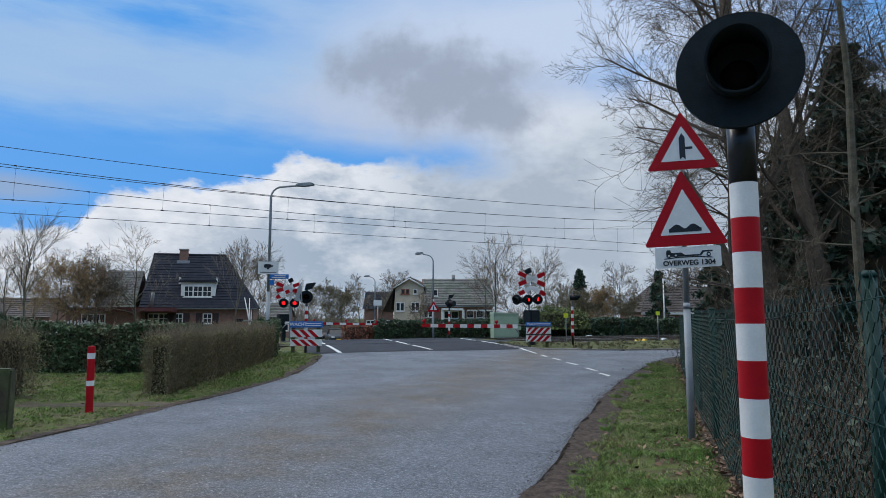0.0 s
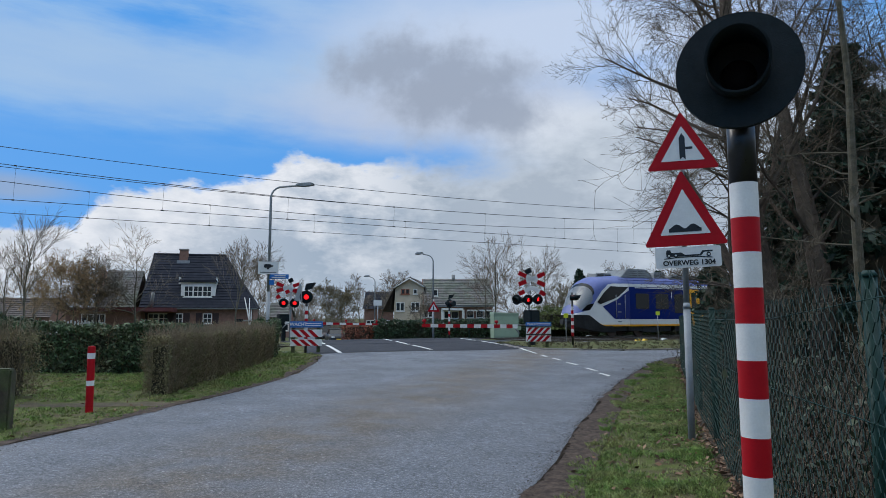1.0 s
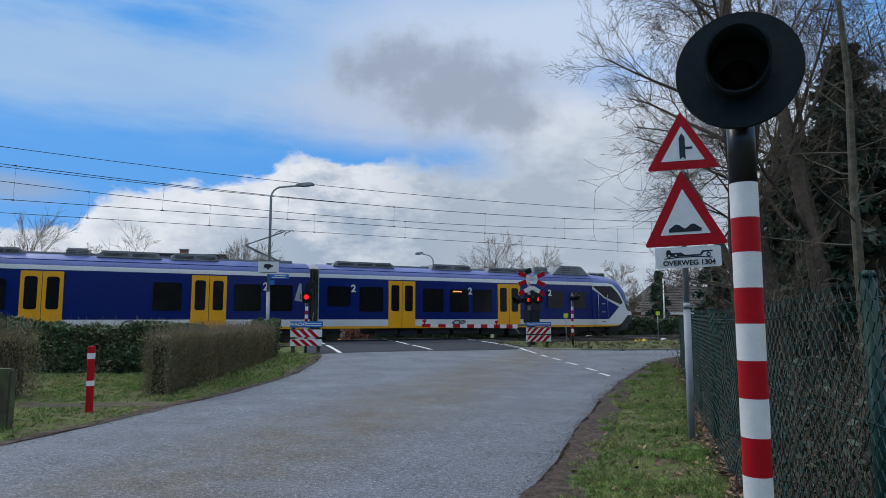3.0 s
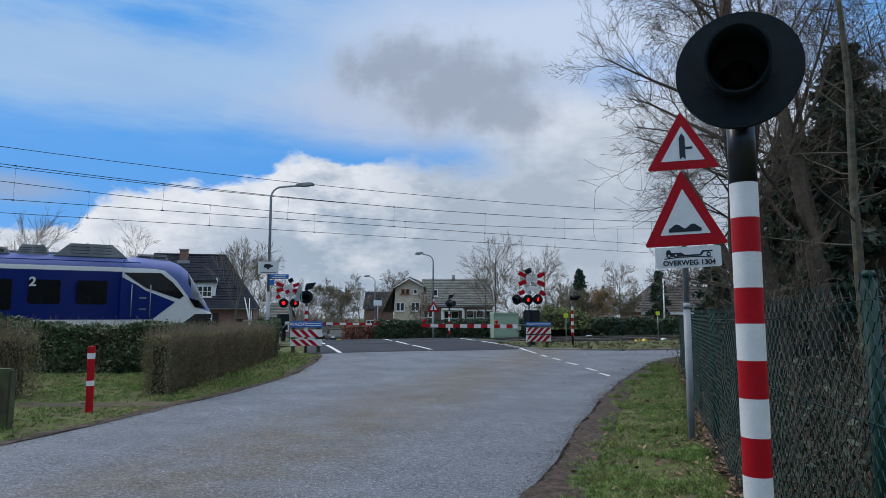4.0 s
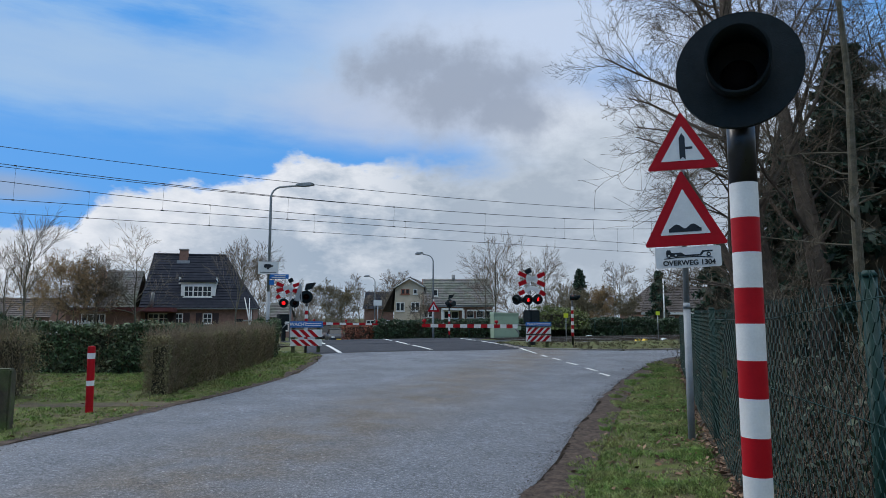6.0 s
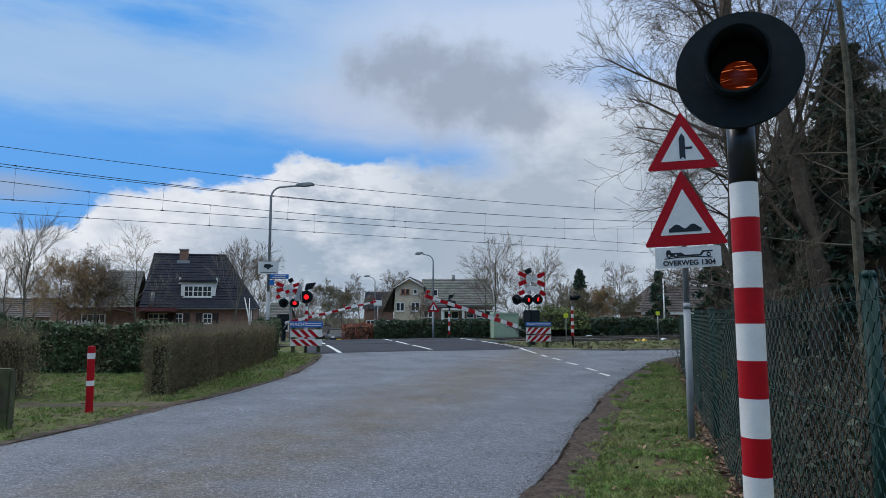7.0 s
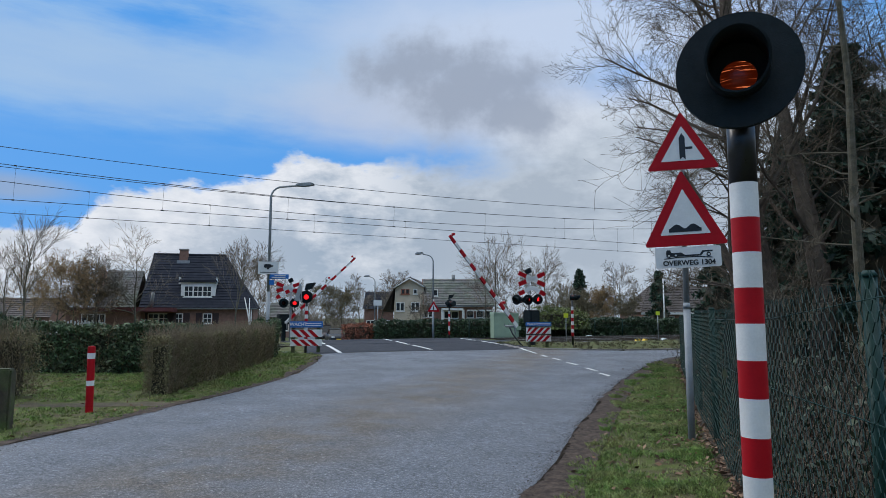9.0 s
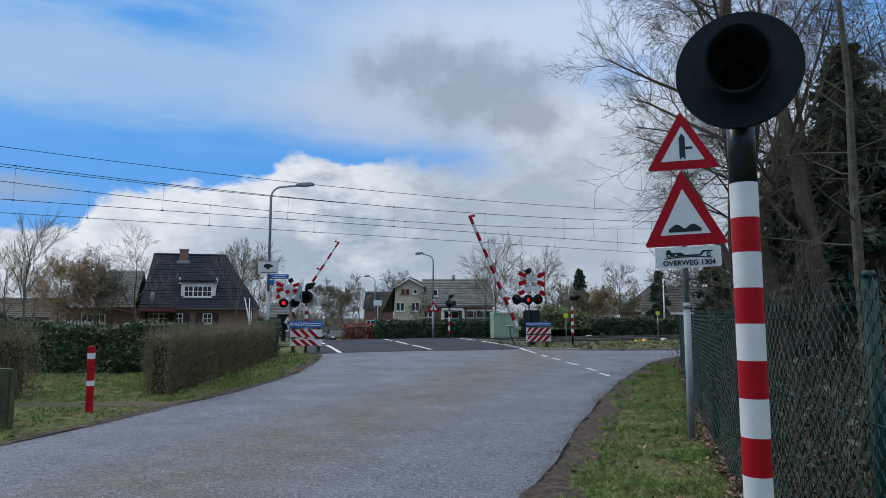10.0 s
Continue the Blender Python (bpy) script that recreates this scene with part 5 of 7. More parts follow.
def grow(rng, start, way, length, rad, level, levels, out, droop, kids, spread, wander=0.22, tw=0.0015, reach=1.0, limb=0.5):
    """A limb and, along it, its branches; out holds vertex and face lists by level."""
    steps = 5 if level < levels else 3 if tw < 0.004 else 2
    pts, rads = [start.copy()], [rad]
    p, d = start.copy(), way.normalized()
    for i in range(steps):
        d = (d + Vector((rng.gauss(0, wander), rng.gauss(0, wander), rng.gauss(0, wander) + droop)) * (0.5 if level else 0.3)).normalized()
        p = p + d * (length / steps)
        pts.append(p.copy())
        rads.append(max(rad * (1 - 0.72 * (i + 1) / steps), tw))
    vs, fs = out[0 if level < 2 else 1]
    add_tube(vs, fs, pts, rads, 8 if level == 0 else 5 if level == 1 else 3)
    if level >= levels:
        return
    n = kids[min(level, len(kids) - 1)]
    for i in range(n):
        f = rng.uniform(0.25 if level else 0.3, 1.0)
        k = min(int(f * steps), steps - 1)
        q = pts[k].lerp(pts[k + 1], f * steps - k)
        axis = (pts[k + 1] - pts[k]).normalized()
        side = axis.orthogonal().normalized()
        side.rotate(Matrix.Rotation(rng.uniform(0, 6.28), 3, axis))
        a = radians(rng.uniform(*spread))
        grow(rng, q, axis * math.cos(a) + side * math.sin(a), length * rng.uniform(0.42, 0.68) * (1.15 - 0.5 * f) * (reach if level == 0 else 1.0), max(rads[k] * (0.42 if level else limb), tw), level + 1, levels, out, droop, kids, spread, wander, tw, reach, limb)


def tree(x, y, h, seed, label, bark, twig, levels=3, kids=(12, 7, 6), spread=(25, 60), droop=0.04, rad=None, lean=(0, 0), name="tree", base=None, trunk_len=0.8, tw=0.012, group="bare trees", wander=0.22, reach=1.0, limb=0.5):
    rng = random.Random(seed)
    g = gxy(x, y) if base is None else base
    t = thing(name, label, "tree", pose(x, y, g), group)
    out = ([], []), ([], [])
    grow(rng, Vector((0, 0, -0.1)), Vector((lean[0], lean[1], 1)), h * trunk_len, rad or h * 0.018, 0, levels, out, droop, kids, spread, wander, tw, reach, limb)
    scatter("trunk", *out[0], bark, t)
    if out[1][0]:
        scatter("crown", *out[1], twig, t, "bare twigs")
    return t


def conifer(x, y, h, r, seed, label, z0=0.2, size=0.16, count=2600, shape=1.0):
    rng = random.Random(seed)
    g = gxy(x, y)
    t = thing("conifer", label, "tree", pose(x, y, g), "evergreen trees")
    bm = B()
    cyl(bm, (0, 0, -0.1), (0, 0, h * 0.95), h * 0.018, 0.01, 8)
    part("trunk", bm, M["bark2"], t)
    vs, fs = [], []
    rings = []
    for i in range(10):
        zc = lerp(max(z0 * h, 0.05), h * 0.93, i / 9)
        rc = r * (1 - i / 9 * 0.97) ** shape * 0.5
        rings.append([(rc * math.cos(a * 0.5236) * (1 + 0.35 * noise.noise((a * 1.3, i * 0.9, seed))), rc * math.sin(a * 0.5236) * (1 + 0.35 * noise.noise((a * 1.7, i, seed))), zc) for a in range(12)])
    for ring in rings:
        vs += ring
    fs = [(i * 12 + k, i * 12 + (k + 1) % 12, (i + 1) * 12 + (k + 1) % 12, (i + 1) * 12 + k) for i in range(9) for k in range(12)]
    # dark shell within the needles, painted as the crown's inner shade
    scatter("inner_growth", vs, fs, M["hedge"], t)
    pts = []
    nb = int(26 + h * 4)
    for i in range(nb):
        f = rng.random() ** 0.8
        z = lerp(z0 * h, h, f)
        a = rng.uniform(0, 6.28)
        reach = r * (1 - f) ** shape * rng.uniform(0.65, 1.1) + 0.1
        for j in range(count // nb):
            u = rng.random() ** 0.6
            pts.append((math.cos(a) * reach * u + rng.gauss(0, 0.13 * r * 0.5), math.sin(a) * reach * u + rng.gauss(0, 0.13 * r * 0.5), z - 0.25 * reach * u * u + rng.gauss(0, 0.10 * r * 0.5)))
    scatter("crown", *leaf_faces(rng, pts, size), M["needle"], t, "dark green needles")
    return t


def hedge(path, width, top, leaf, label, seed, density=700, size=0.045, bottom=0.0, twigs=0, twig_mat=None, ragged=0.06, group="hedges", core=0.36):
    """A clipped hedge along plan points: solid core coloured as inner shade, uneven skin of leaves."""
    rng = random.Random(seed)
    x0, y0 = path[0]
    t = thing("hedge", label, "hedge", pose(x0, y0, gxy(x0, y0)), group)
    g0 = gxy(x0, y0)
    vs, fs, pts, sticks_v, sticks_f = [], [], [], [], []
    for (ax, ay), (bx, by) in zip(path, path[1:]):
        ln = math.hypot(bx - ax, by - ay)
        ux, uy = (bx - ax) / ln, (by - ay) / ln
        nx, ny = -uy, ux
        n = max(2, int(ln / 0.25))
        base = len(vs)
        for i in range(n + 1):
            d = lerp(0.12, ln - 0.12, i / n)
            px, py = ax + ux * d, ay + uy * d
            for o, z in ((-core, 0), (-core, 0.5), (-core, 0.88), (core, 0.88), (core, 0.5), (core, 0)):
                w = width * o + 0.05 * noise.noise((px * 2, py * 2, z * 3))
                gz0 = gxy(px, py)
                zz0 = lerp(gz0 + bottom - 0.03, top - 0.05, z) + 0.04 * noise.noise((px * 2, py * 2 + 9, z * 3))
                vs.append((px + nx * w - x0, py + ny * w - y0, zz0 - g0))
        for i in range(n):
            for j in range(5):
                a = base + i * 6 + j
                fs.append((a, a + 1, a + 7, a + 6))
        fs += [tuple(base + j for j in range(6)), tuple(base + n * 6 + j for j in range(5, -1, -1))]
        area = ln * (2 * top + width)
        for i in range(int(area * density)):
            d = rng.uniform(-0.1, ln + 0.1)
            px, py = ax + ux * d, ay + uy * d
            hgt = top - gxy(px, py)
            r = rng.uniform(0, 2 * hgt + width)
            if r < hgt:
                o, z = -width / 2, r
            elif r < hgt + width:
                o, z = r - hgt - width / 2, hgt
            else:
                o, z = width / 2, r - hgt - width
            bump = ragged * 2.2 * noise.noise((px * 1.7, py * 1.7, z * 2.0 + seed))
            o += (1 if o > 0 else -1) * bump + rng.gauss(0, ragged * 0.5)
            z += (bump if z > hgt * 0.8 else 0) + rng.gauss(0, ragged * 0.5)
            pts.append((px + nx * o - x0, py + ny * o - y0, max(z, bottom) + gxy(px, py) - g0))
        for ex, ey, sg in ((ax, ay, -1), (bx, by, 1)):
            for i in range(int(top * width * density * 1.2)):
                o, z = rng.uniform(-width / 2, width / 2), rng.uniform(0, top - gxy(ex, ey))
                off = sg * (0.06 + rng.gauss(0, ragged))
                pts.append((ex + nx * o + ux * off - x0, ey + ny * o + uy * off - y0, max(z, bottom) + gxy(ex, ey) - g0))
        for i in range(int(ln * twigs)):
            d = rng.uniform(0, ln)
            px, py = ax + ux * d, ay + uy * d
            o = rng.choice((-1, 1)) * width * rng.uniform(0.3, 0.52)
            z = rng.uniform(0, top - gxy(px, py))
            p = Vector((px + nx * o - x0, py + ny * o - y0, z + gxy(px, py) - g0))
            q = p + Vector((rng.gauss(0, 0.10), rng.gauss(0, 0.10), rng.uniform(0.08, 0.34)))
            add_tube(sticks_v, sticks_f, [p, p.lerp(q, 0.5) + Vector((rng.gauss(0, 0.02), rng.gauss(0, 0.02), 0)), q], [0.004, 0.003, 0.002], 3)
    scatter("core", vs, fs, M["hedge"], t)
    scatter("foliage", *leaf_faces(rng, pts, size), leaf, t)
    if sticks_v:
        scatter("twig_layer", sticks_v, sticks_f, twig_mat or M["twig_dark"], t, "thin bare twigs")
    return t


def grass(region, count, h, seed, name="grass_tuft", lean=0.9, material="blade", label="short bright green grass with thin patches"):
    """Tufts of bent blades where region(x, y) holds, inside its bounds."""
    (x0, x1, y0, y1), test = region
    rng = random.Random(seed)
    vs, fs = [], []
    while len(fs) < count:
        cx, cy = rng.uniform(x0, x1), rng.uniform(y0, y1)
        d = test(cx, cy)
        clump = noise.noise((cx * 1.3, cy * 1.3, seed)) + 0.6 * noise.noise((cx * 4.1, cy * 4.1, seed))
        if d <= 0 or rng.random() > d * (0.75 + 0.7 * clump):
            continue
        size = h * rng.uniform(0.55, 1.25) * (0.9 + 0.7 * clump)
        for j in range(rng.randint(7, 18)):
            x, y = cx + rng.gauss(0, 0.022), cy + rng.gauss(0, 0.022)
            hh = size * rng.uniform(0.5, 1.25)
            a = math.atan2(y - cy, x - cx) + rng.gauss(0, 0.7)
            ln = rng.uniform(0.15, lean) * hh
            w = rng.uniform(0.0022, 0.0048)
            z = gxy(x, y)
            i = len(vs)
            c, s = math.cos(a), math.sin(a)
            vs += [(x - s * w, y + c * w, z - 0.005), (x + s * w, y - c * w, z - 0.005), (x + c * ln * 0.4 + s * w * 0.8, y + s * ln * 0.4 - c * w * 0.8, z + hh * 0.65), (x + c * ln, y + s * ln, z + hh * (1.0 - 0.25 * ln / hh))]
            fs += [(i, i + 1, i + 2), (i, i + 2, i + 3)]
    return scatter(name, vs, fs, M[material], None, label, "grass", "stuff")


def grit(edge, q0, q1, count, sign, seed):
    """Crumbs of earth and rotten leaf trodden over the edge of the asphalt, thinning out towards its middle."""
    rng = random.Random(seed)
    vs, fs = [], []
    for i in range(count):
        q = lerp(q0, q1, rng.random() ** 1.5)
        wide = 0.15 + 0.12 * noise.noise((q * 0.7, seed, 0)) + 0.10 * noise.noise((q * 2.7, seed, 5))
        s = table(edge, q) + sign * (0.12 - rng.expovariate(1.0 / max(wide, 0.05)))
        x, y = sq(s, q)
        r = rng.uniform(0.003, 0.008) * (2.2 if rng.random() < 0.04 else 1.0)
        a, z = rng.uniform(0, 6.28), gxy(x, y) + 0.012
        k = len(vs)
        vs += [(x + r * math.cos(a + b), y + r * math.sin(a + b) * rng.uniform(0.6, 1.1), z - 0.003) for b in (0, 2.1, 4.2)] + [(x, y, z + r * rng.uniform(0.3, 0.8))]
        fs += [(k, k + 1, k + 3), (k + 1, k + 2, k + 3), (k + 2, k, k + 3)]
    scatter("road_grit", vs, fs, M["crumb"], None, "dark crumbs of earth along the asphalt edge", "grit", "stuff")


def right_verge(x, y):
    s, q = along(x, y), across(x, y)
    d = s - table(RIGHT, q)
    if d < table([(4, 0.46), (9, 0.34), (14, 0.16)], q) + 0.24 * noise.noise((x * 2.3, y * 2.3, 8.8)) + 0.10 * noise.noise((x * 7, y * 7, 1)):
        return 0
    fence = fence_side(x, y)
    if fence > -0.12 or q > 16.4:
        return 0
    bare = noise.noise((x * 0.9, y * 0.9, 3.3)) + 0.5 * noise.noise((x * 2.6, y * 2.6, 1.3))
    bare += 0.42 - 0.9 * abs(fence + 0.95)
    return min(1, 0.35 + d) * (0.08 if bare > 0.34 else 0.5 if bare > 0.2 else 1) * (0.35 if fence > -0.5 else 1)


FENCE = [(1.80, 1.5), (2.00, 2.95), (2.22, 4.3), (2.68, 6.16), (3.76, 9.69), (6.60, 18.27)]


def fence_side(x, y):
    """How far beyond the fence a plan point lies (negative: on the road's side)."""
    fx = table([(p[1], p[0]) for p in FENCE], y)
    return (x - fx) * 0.94


def left_verge(x, y):
    s, q = along(x, y), across(x, y)
    d = table(LEFT, q) - s
    if d < 0.12 + 0.18 * noise.noise((x * 2.3, y * 2.3, 8.8)) or q > 24:
        return 0
    bare = noise.noise((x * 0.7, y * 0.7, 7.7)) + 0.4 * noise.noise((x * 2.4, y * 2.4, 2.2))
    path = abs(y - (10.6 + 0.12 * (x + 5))) < 0.33
    return min(1, 0.4 + d) * (0.03 if path else 0.5 if bare > 0.36 else 1)


grass(((0.6, 7.0, 4.4, 13.0), right_verge), 150000, 0.05, 1)
grass(((3.0, 10.0, 13.0, 23.0), right_verge), 40000, 0.07, 2)
grass(((-12.0, -3.6, 6.8, 15.4), left_verge), 150000, 0.045, 3)
grass(((-7.0, -3.4, 13.0, 24.0), left_verge), 60000, 0.06, 4)
grit(RIGHT, 1.5, 16.0, 34000, 1, 21)
grit(LEFT, 7.0, 20.5, 9000, -1, 22)


def railway_verge(x, y):
    s, q = along(x, y), across(x, y)
    return 1 if (s > 15.6 and 18.85 < q < 26.6 and (q > 22.5 or s > 17)) else 0


grass(((2.5, 22.0, 24.0, 42.0), railway_verge), 26000, 0.09, 5, material="straw", label="dull yellowish grass on the railway verge")

rows = [[(lerp(-10.5, -4.0, i / 30), 10.6 + 0.12 * (lerp(-10.5, -4.0, i / 30) + 5) + o + 0.1 * noise.noise((i * 0.5, o, 0))) for o in (-0.2 - 0.12 * noise.noise((i * 0.9, 4, 0)), 0.2 + 0.15 * noise.noise((i * 0.8, 9, 0)))] for i in range(31)]
grid_mesh("footpath", rows, M["path"], "structure", "trodden pale earth path across the verge", "path", 0.005)

# hedges beside the road and behind the railway
hedge([(-5.08, 11.7), (-5.10, 14.3), (-5.40, 20.0)], 0.44, 1.16, M["dry"], "thin brown half-bare clipped hedge along the road", 11, 2300, 0.016, 0.03, 1500, M["hedge_twig"], ragged=0.045, core=0.30)
hedge([(-5.9, 15.75), (-13.5, 15.6)], 0.7, 1.29, M["ivy"], "dense dark green ivy-covered hedge", 12, 1300, 0.040, 0.0, 160, M["birch"], ragged=0.08)
hedge([(-5.52, 20.3), (-5.72, 21.6)], 0.5, 1.30, M["ivy"], "short dark ivy hedge at the crossing", 13, 1000, 0.045, 0.0, 60, ragged=0.08)
hedge([(-7.15, 11.35), (-9.5, 11.1)], 0.5, 1.28, M["dry"], "ragged brown twiggy hedge beside the lawn", 14, 1100, 0.018, 0.05, 1200, M["hedge_twig"], ragged=0.12, core=0.2)
hedge([(-12.6, 19.6), (-17.5, 19.2)], 0.9, 1.48, M["box_leaf"], "higher dark green hedge behind the garden", 15, 420, 0.055, 0.0, 30, ragged=0.1)
hedge([(-4.6, 45.5), (3.3, 46.5)], 1.2, 1.30, M["box_leaf"], "dark clipped hedge beyond the railway", 16, 210, 0.09, 0.0, 0, ragged=0.08)
hedge([(3.3, 46.0), (19.5, 51.0)], 1.2, 1.40, M["box_leaf"], "long dark clipped hedge beyond the railway", 17, 210, 0.09, 0.0, 0, ragged=0.08)
hedge([(-6.95, 46.9), (-4.9, 46.0)], 1.0, 1.05, M["beech"], "low reddish-brown beech hedge", 18, 260, 0.07, 0.0, 0, ragged=0.08)
hedge([(6.8, 45.2), (9.7, 46.6)], 1.6, 1.9, M["shrub"], "yellow-green flowering shrub behind the hedge", 19, 130, 0.09, 0.6, 0, ragged=0.25)

# ================= chain-link fence =================


def build_fence():
    t = thing("chain_link_fence", "dark green chain-link fence beside the grass verge", "fence", pose(FENCE[0][0], FENCE[0][1], 0))
    ox, oy = FENCE[0]
    lens = [0.0]
    for a0, b0 in zip(FENCE, FENCE[1:]):
        lens.append(lens[-1] + math.dist(a0, b0))
    total = lens[-1]

    def at(d):
        y = table([(l, p[1]) for l, p in zip(lens, FENCE)], d)
        x = table([(l, p[0]) for l, p in zip(lens, FENCE)], d)
        return x, y

    def top(d):
        return table([(0, 1.72), (1.45, 1.66), (2.8, 1.56), (4.7, 1.545), (8.4, 1.53), (total, 1.47)], d)

    pitch = 0.052
    vs, fs = [], []
    n = int(total / pitch)
    for i in range(n):
        d0 = i * pitch
        x, y = at(d0)
        g = gxy(x, y) + 0.02
        h = top(d0) - g
        rows = int(h / pitch) + 1
        far = d0 > 5
        pts, rads = [], []
        for j in range(rows + 1):
            dd = d0 + (pitch if (i + j) % 2 else 0)
            xx, yy = at(min(dd, total))
            sag = 0.018 * noise.noise((xx * 2, yy * 2, j * 0.2))
            pts.append(Vector((xx - ox + sag + (0.006 if (i + j) % 2 else -0.006), yy - oy, g + j * pitch * 1.0)))
            rads.append(0.0027)
        pts.append(pts[-1] + Vector((0.0, 0.012, 0.035)))
        rads.append(0.0024)
        add_tube(vs, fs, pts, rads, 3 if far else 4)
    scatter("mesh", vs, fs, M["fence"], t, "woven green wire mesh", "", "stuff")
    for z in (0.35, 1.0, 1.62):
        bm = B()
        tube(bm, [(at(d)[0] - ox, at(d)[1] - oy, min(gxy(*at(d)) + z, top(d) - 0.06)) for d in (0, 1.5, 3, 4.6, 6, 8, 10, 12, 14, total)], 0.004, 4)
        part("tension_wire", bm, M["fence"], t)
    d = 1.70
    while d < total + 0.1:
        x, y = at(min(d, total))
        g = gxy(x, y)
        bm = B()
        cyl(bm, (x - ox + 0.05, y - oy, g - 0.2), (x - ox + 0.05, y - oy, top(d) + 0.06), 0.036, n=12)
        cyl(bm, (x - ox + 0.05, y - oy, top(d) + 0.06), (x - ox + 0.05, y - oy, top(d) + 0.09), 0.044, 0.025, n=12)
        part("fence_post", bm, M["fence"], t, "round green steel post")
        d += 2.5
    return t


build_fence()

# ================= street furniture =================


def build_street_lamp(x, y, top, reach, label, r=0.055, head=0.55):
    g = gxy(x, y)
    t = thing("street_lamp", label, "street lamp", pose(x, y, g), "street lamps")
    h = top - g
    bm = B()
    sgn = 1 if reach > 0 else -1
    cyl(bm, (0, 0, -0.2), (0, 0, h * 0.35), r * 1.1, n=14)
    part("base", bm, M["steel"], t)
    bm = B()
    pts = [(0, 0, h * 0.34), (0, 0, h - 0.45)] + [(sgn * 0.5 * (1 - math.cos(a)), 0, h - 0.45 + 0.42 * math.sin(a)) for a in (0.3, 0.6, 0.9, 1.2)] + [(reach - sgn * head * 0.9, 0, h)]
    tube(bm, pts, [r, r * 0.8] + [r * 0.6] * 5, 10)
    part("mast", bm, M["steel"], t, "curved grey mast")
    bm = B()
    prism(bm, [(-head / 2, -0.02), (-head / 2, 0.05), (-head * 0.3, 0.09), (head * 0.35, 0.08), (head / 2, 0.03), (head / 2, -0.03), (0, -0.06)], -0.1, 0.1)
    bmesh.ops.bevel(bm, geom=bm.edges[:], offset=0.015, segments=2, affect="EDGES")
    part("lantern", bm, M["steel"], t, "flat grey lantern", pose(reach - sgn * head / 2, 0, h + 0.02, 0, -4 if sgn > 0 else 4, 0 if sgn > 0 else 180))
    return t


lamp_a = build_street_lamp(-6.63, 24.7, 6.58, 1.66, "tall grey street lamp with signs on its mast", 0.06, 0.7)
ga = gxy(-6.63, 24.7)
k = 1 / 46.8
pl = part("camera_sign", prism(B(), rounded(0.76, 0.48, 0.02), -0.015, 0.015), M["white"], lamp_a, "white sign with a black camera symbol", pose(0.0, -0.09, zz(474.5, k) - ga, 0, 0, 8))
bm = B()
box(bm, -0.16, 0.10, -0.022, -0.012, 0.0, 0.14, 0.02)
box(bm, 0.10, 0.18, -0.022, -0.012, 0.04, 0.10)
box(bm, -0.05, 0.03, -0.022, -0.012, -0.06, 0.0)
part("camera_symbol", bm, M["black"], pl, "black camera symbol")
bm = B()
box(bm, -0.3, 0.3, -0.020, -0.012, -0.19, -0.155)
part("small_print", bm, M["dsteel"], pl, "line of small dark print")
bm = B()
box(bm, 0.05, 0.78, -0.1, -0.07, zz(494, k) - ga, zz(486, k) - ga, 0.01)
sg = part("street_sign", bm, M["bluesign"], lamp_a, "blue street name plate with white print")
for z in (487.6, 490.6):
    bm = B()
    box(bm, 0.14 if z > 489 else 0.25, 0.66, -0.108, -0.099, zz(z + 1.5, k) - ga, zz(z, k) - ga)
    part("print_bar", bm, M["white"], sg, "illegible white print")
bm = B()
box(bm, 0.04, 0.24, -0.1, -0.07, zz(505, k) - ga, zz(496, k) - ga, 0.01)
part("small_sign", bm, M["bluesign"], lamp_a, "small blue plate")
build_street_lamp(-0.58, 38.5, 5.28, -1.08, "grey street lamp beyond the railway", 0.055, 0.5)
build_street_lamp(-5.7, 54.5, 4.95, -0.95, "distant street lamp with a small sign", 0.05, 0.5)
build_street_lamp(18.4, 70.0, 6.6, -1.0, "distant street lamp among bare trees", 0.06, 0.6)
bm = B()
box(bm, -0.34, 0.34, -0.02, 0.02, -0.22, 0.22, 0.01)
t = thing("roadside_sign", "small white sign on a pole beside the road", "sign", pose(-5.35, 53.5, gxy(-5.35, 53.5)))
part("plate", bm, M["white"], t, "", pose(0, -0.07, 3.2))
bm = B()
cyl(bm, (0, 0, -0.2), (0, 0, 3.4), 0.04)
part("pole", bm, M["steel"], t)

x, y = -0.55, 38.2
t = thing("far_sign_post", "far triangular warning sign on a grey pole", "road sign", pose(x, y, gxy(x, y)))
bm = B()
cyl(bm, (0, 0, -0.2), (0, 0, 2.3), 0.04)
part("pole", bm, M["steel"], t)
s = sign_triangle(t, 0.76, 0.62, 1.5 + (563 - 552) / 30.2 - gxy(x, y), 0)
bm = B()
prism(bm, [(-0.03, 0.08), (0.03, 0.08), (0.03, 0.3), (0, 0.36), (-0.03, 0.3)], -0.020, -0.010)
part("symbol", bm, M["black"], s, "black symbol")


def build_bollard():
    x, y = -5.24, 9.82
    t = thing("bollard", "red plastic bollard with two white reflective bands", "bollard", pose(x, y, gxy(x, y), 0, -0.8, 0))
    k = 1 / 114.5
    z = [(730 - v) * k * 0.965 for v in (730, 684, 675, 637, 627, 617)]
    for z0, z1, c in zip(z, z[1:], ("red", "white", "red", "white", "red")):
        bm = B()
        cyl(bm, (0, 0, z0 - (0.1 if z0 == 0 else 0)), (0, 0, z1), 0.053 if c == "red" else 0.0545, n=24, cap=False)
        part("sleeve", bm, M[c], t, c + " band")
    bm = B()
    for r0, z0, r1, z1 in ((0.053, z[-1], 0.046, z[-1] + 0.012), (0.046, z[-1] + 0.012, 0.024, z[-1] + 0.020)):
        cyl(bm, (0, 0, z0), (0, 0, z1), r0, r1, n=24)
    part("cap", bm, M["red"], t)


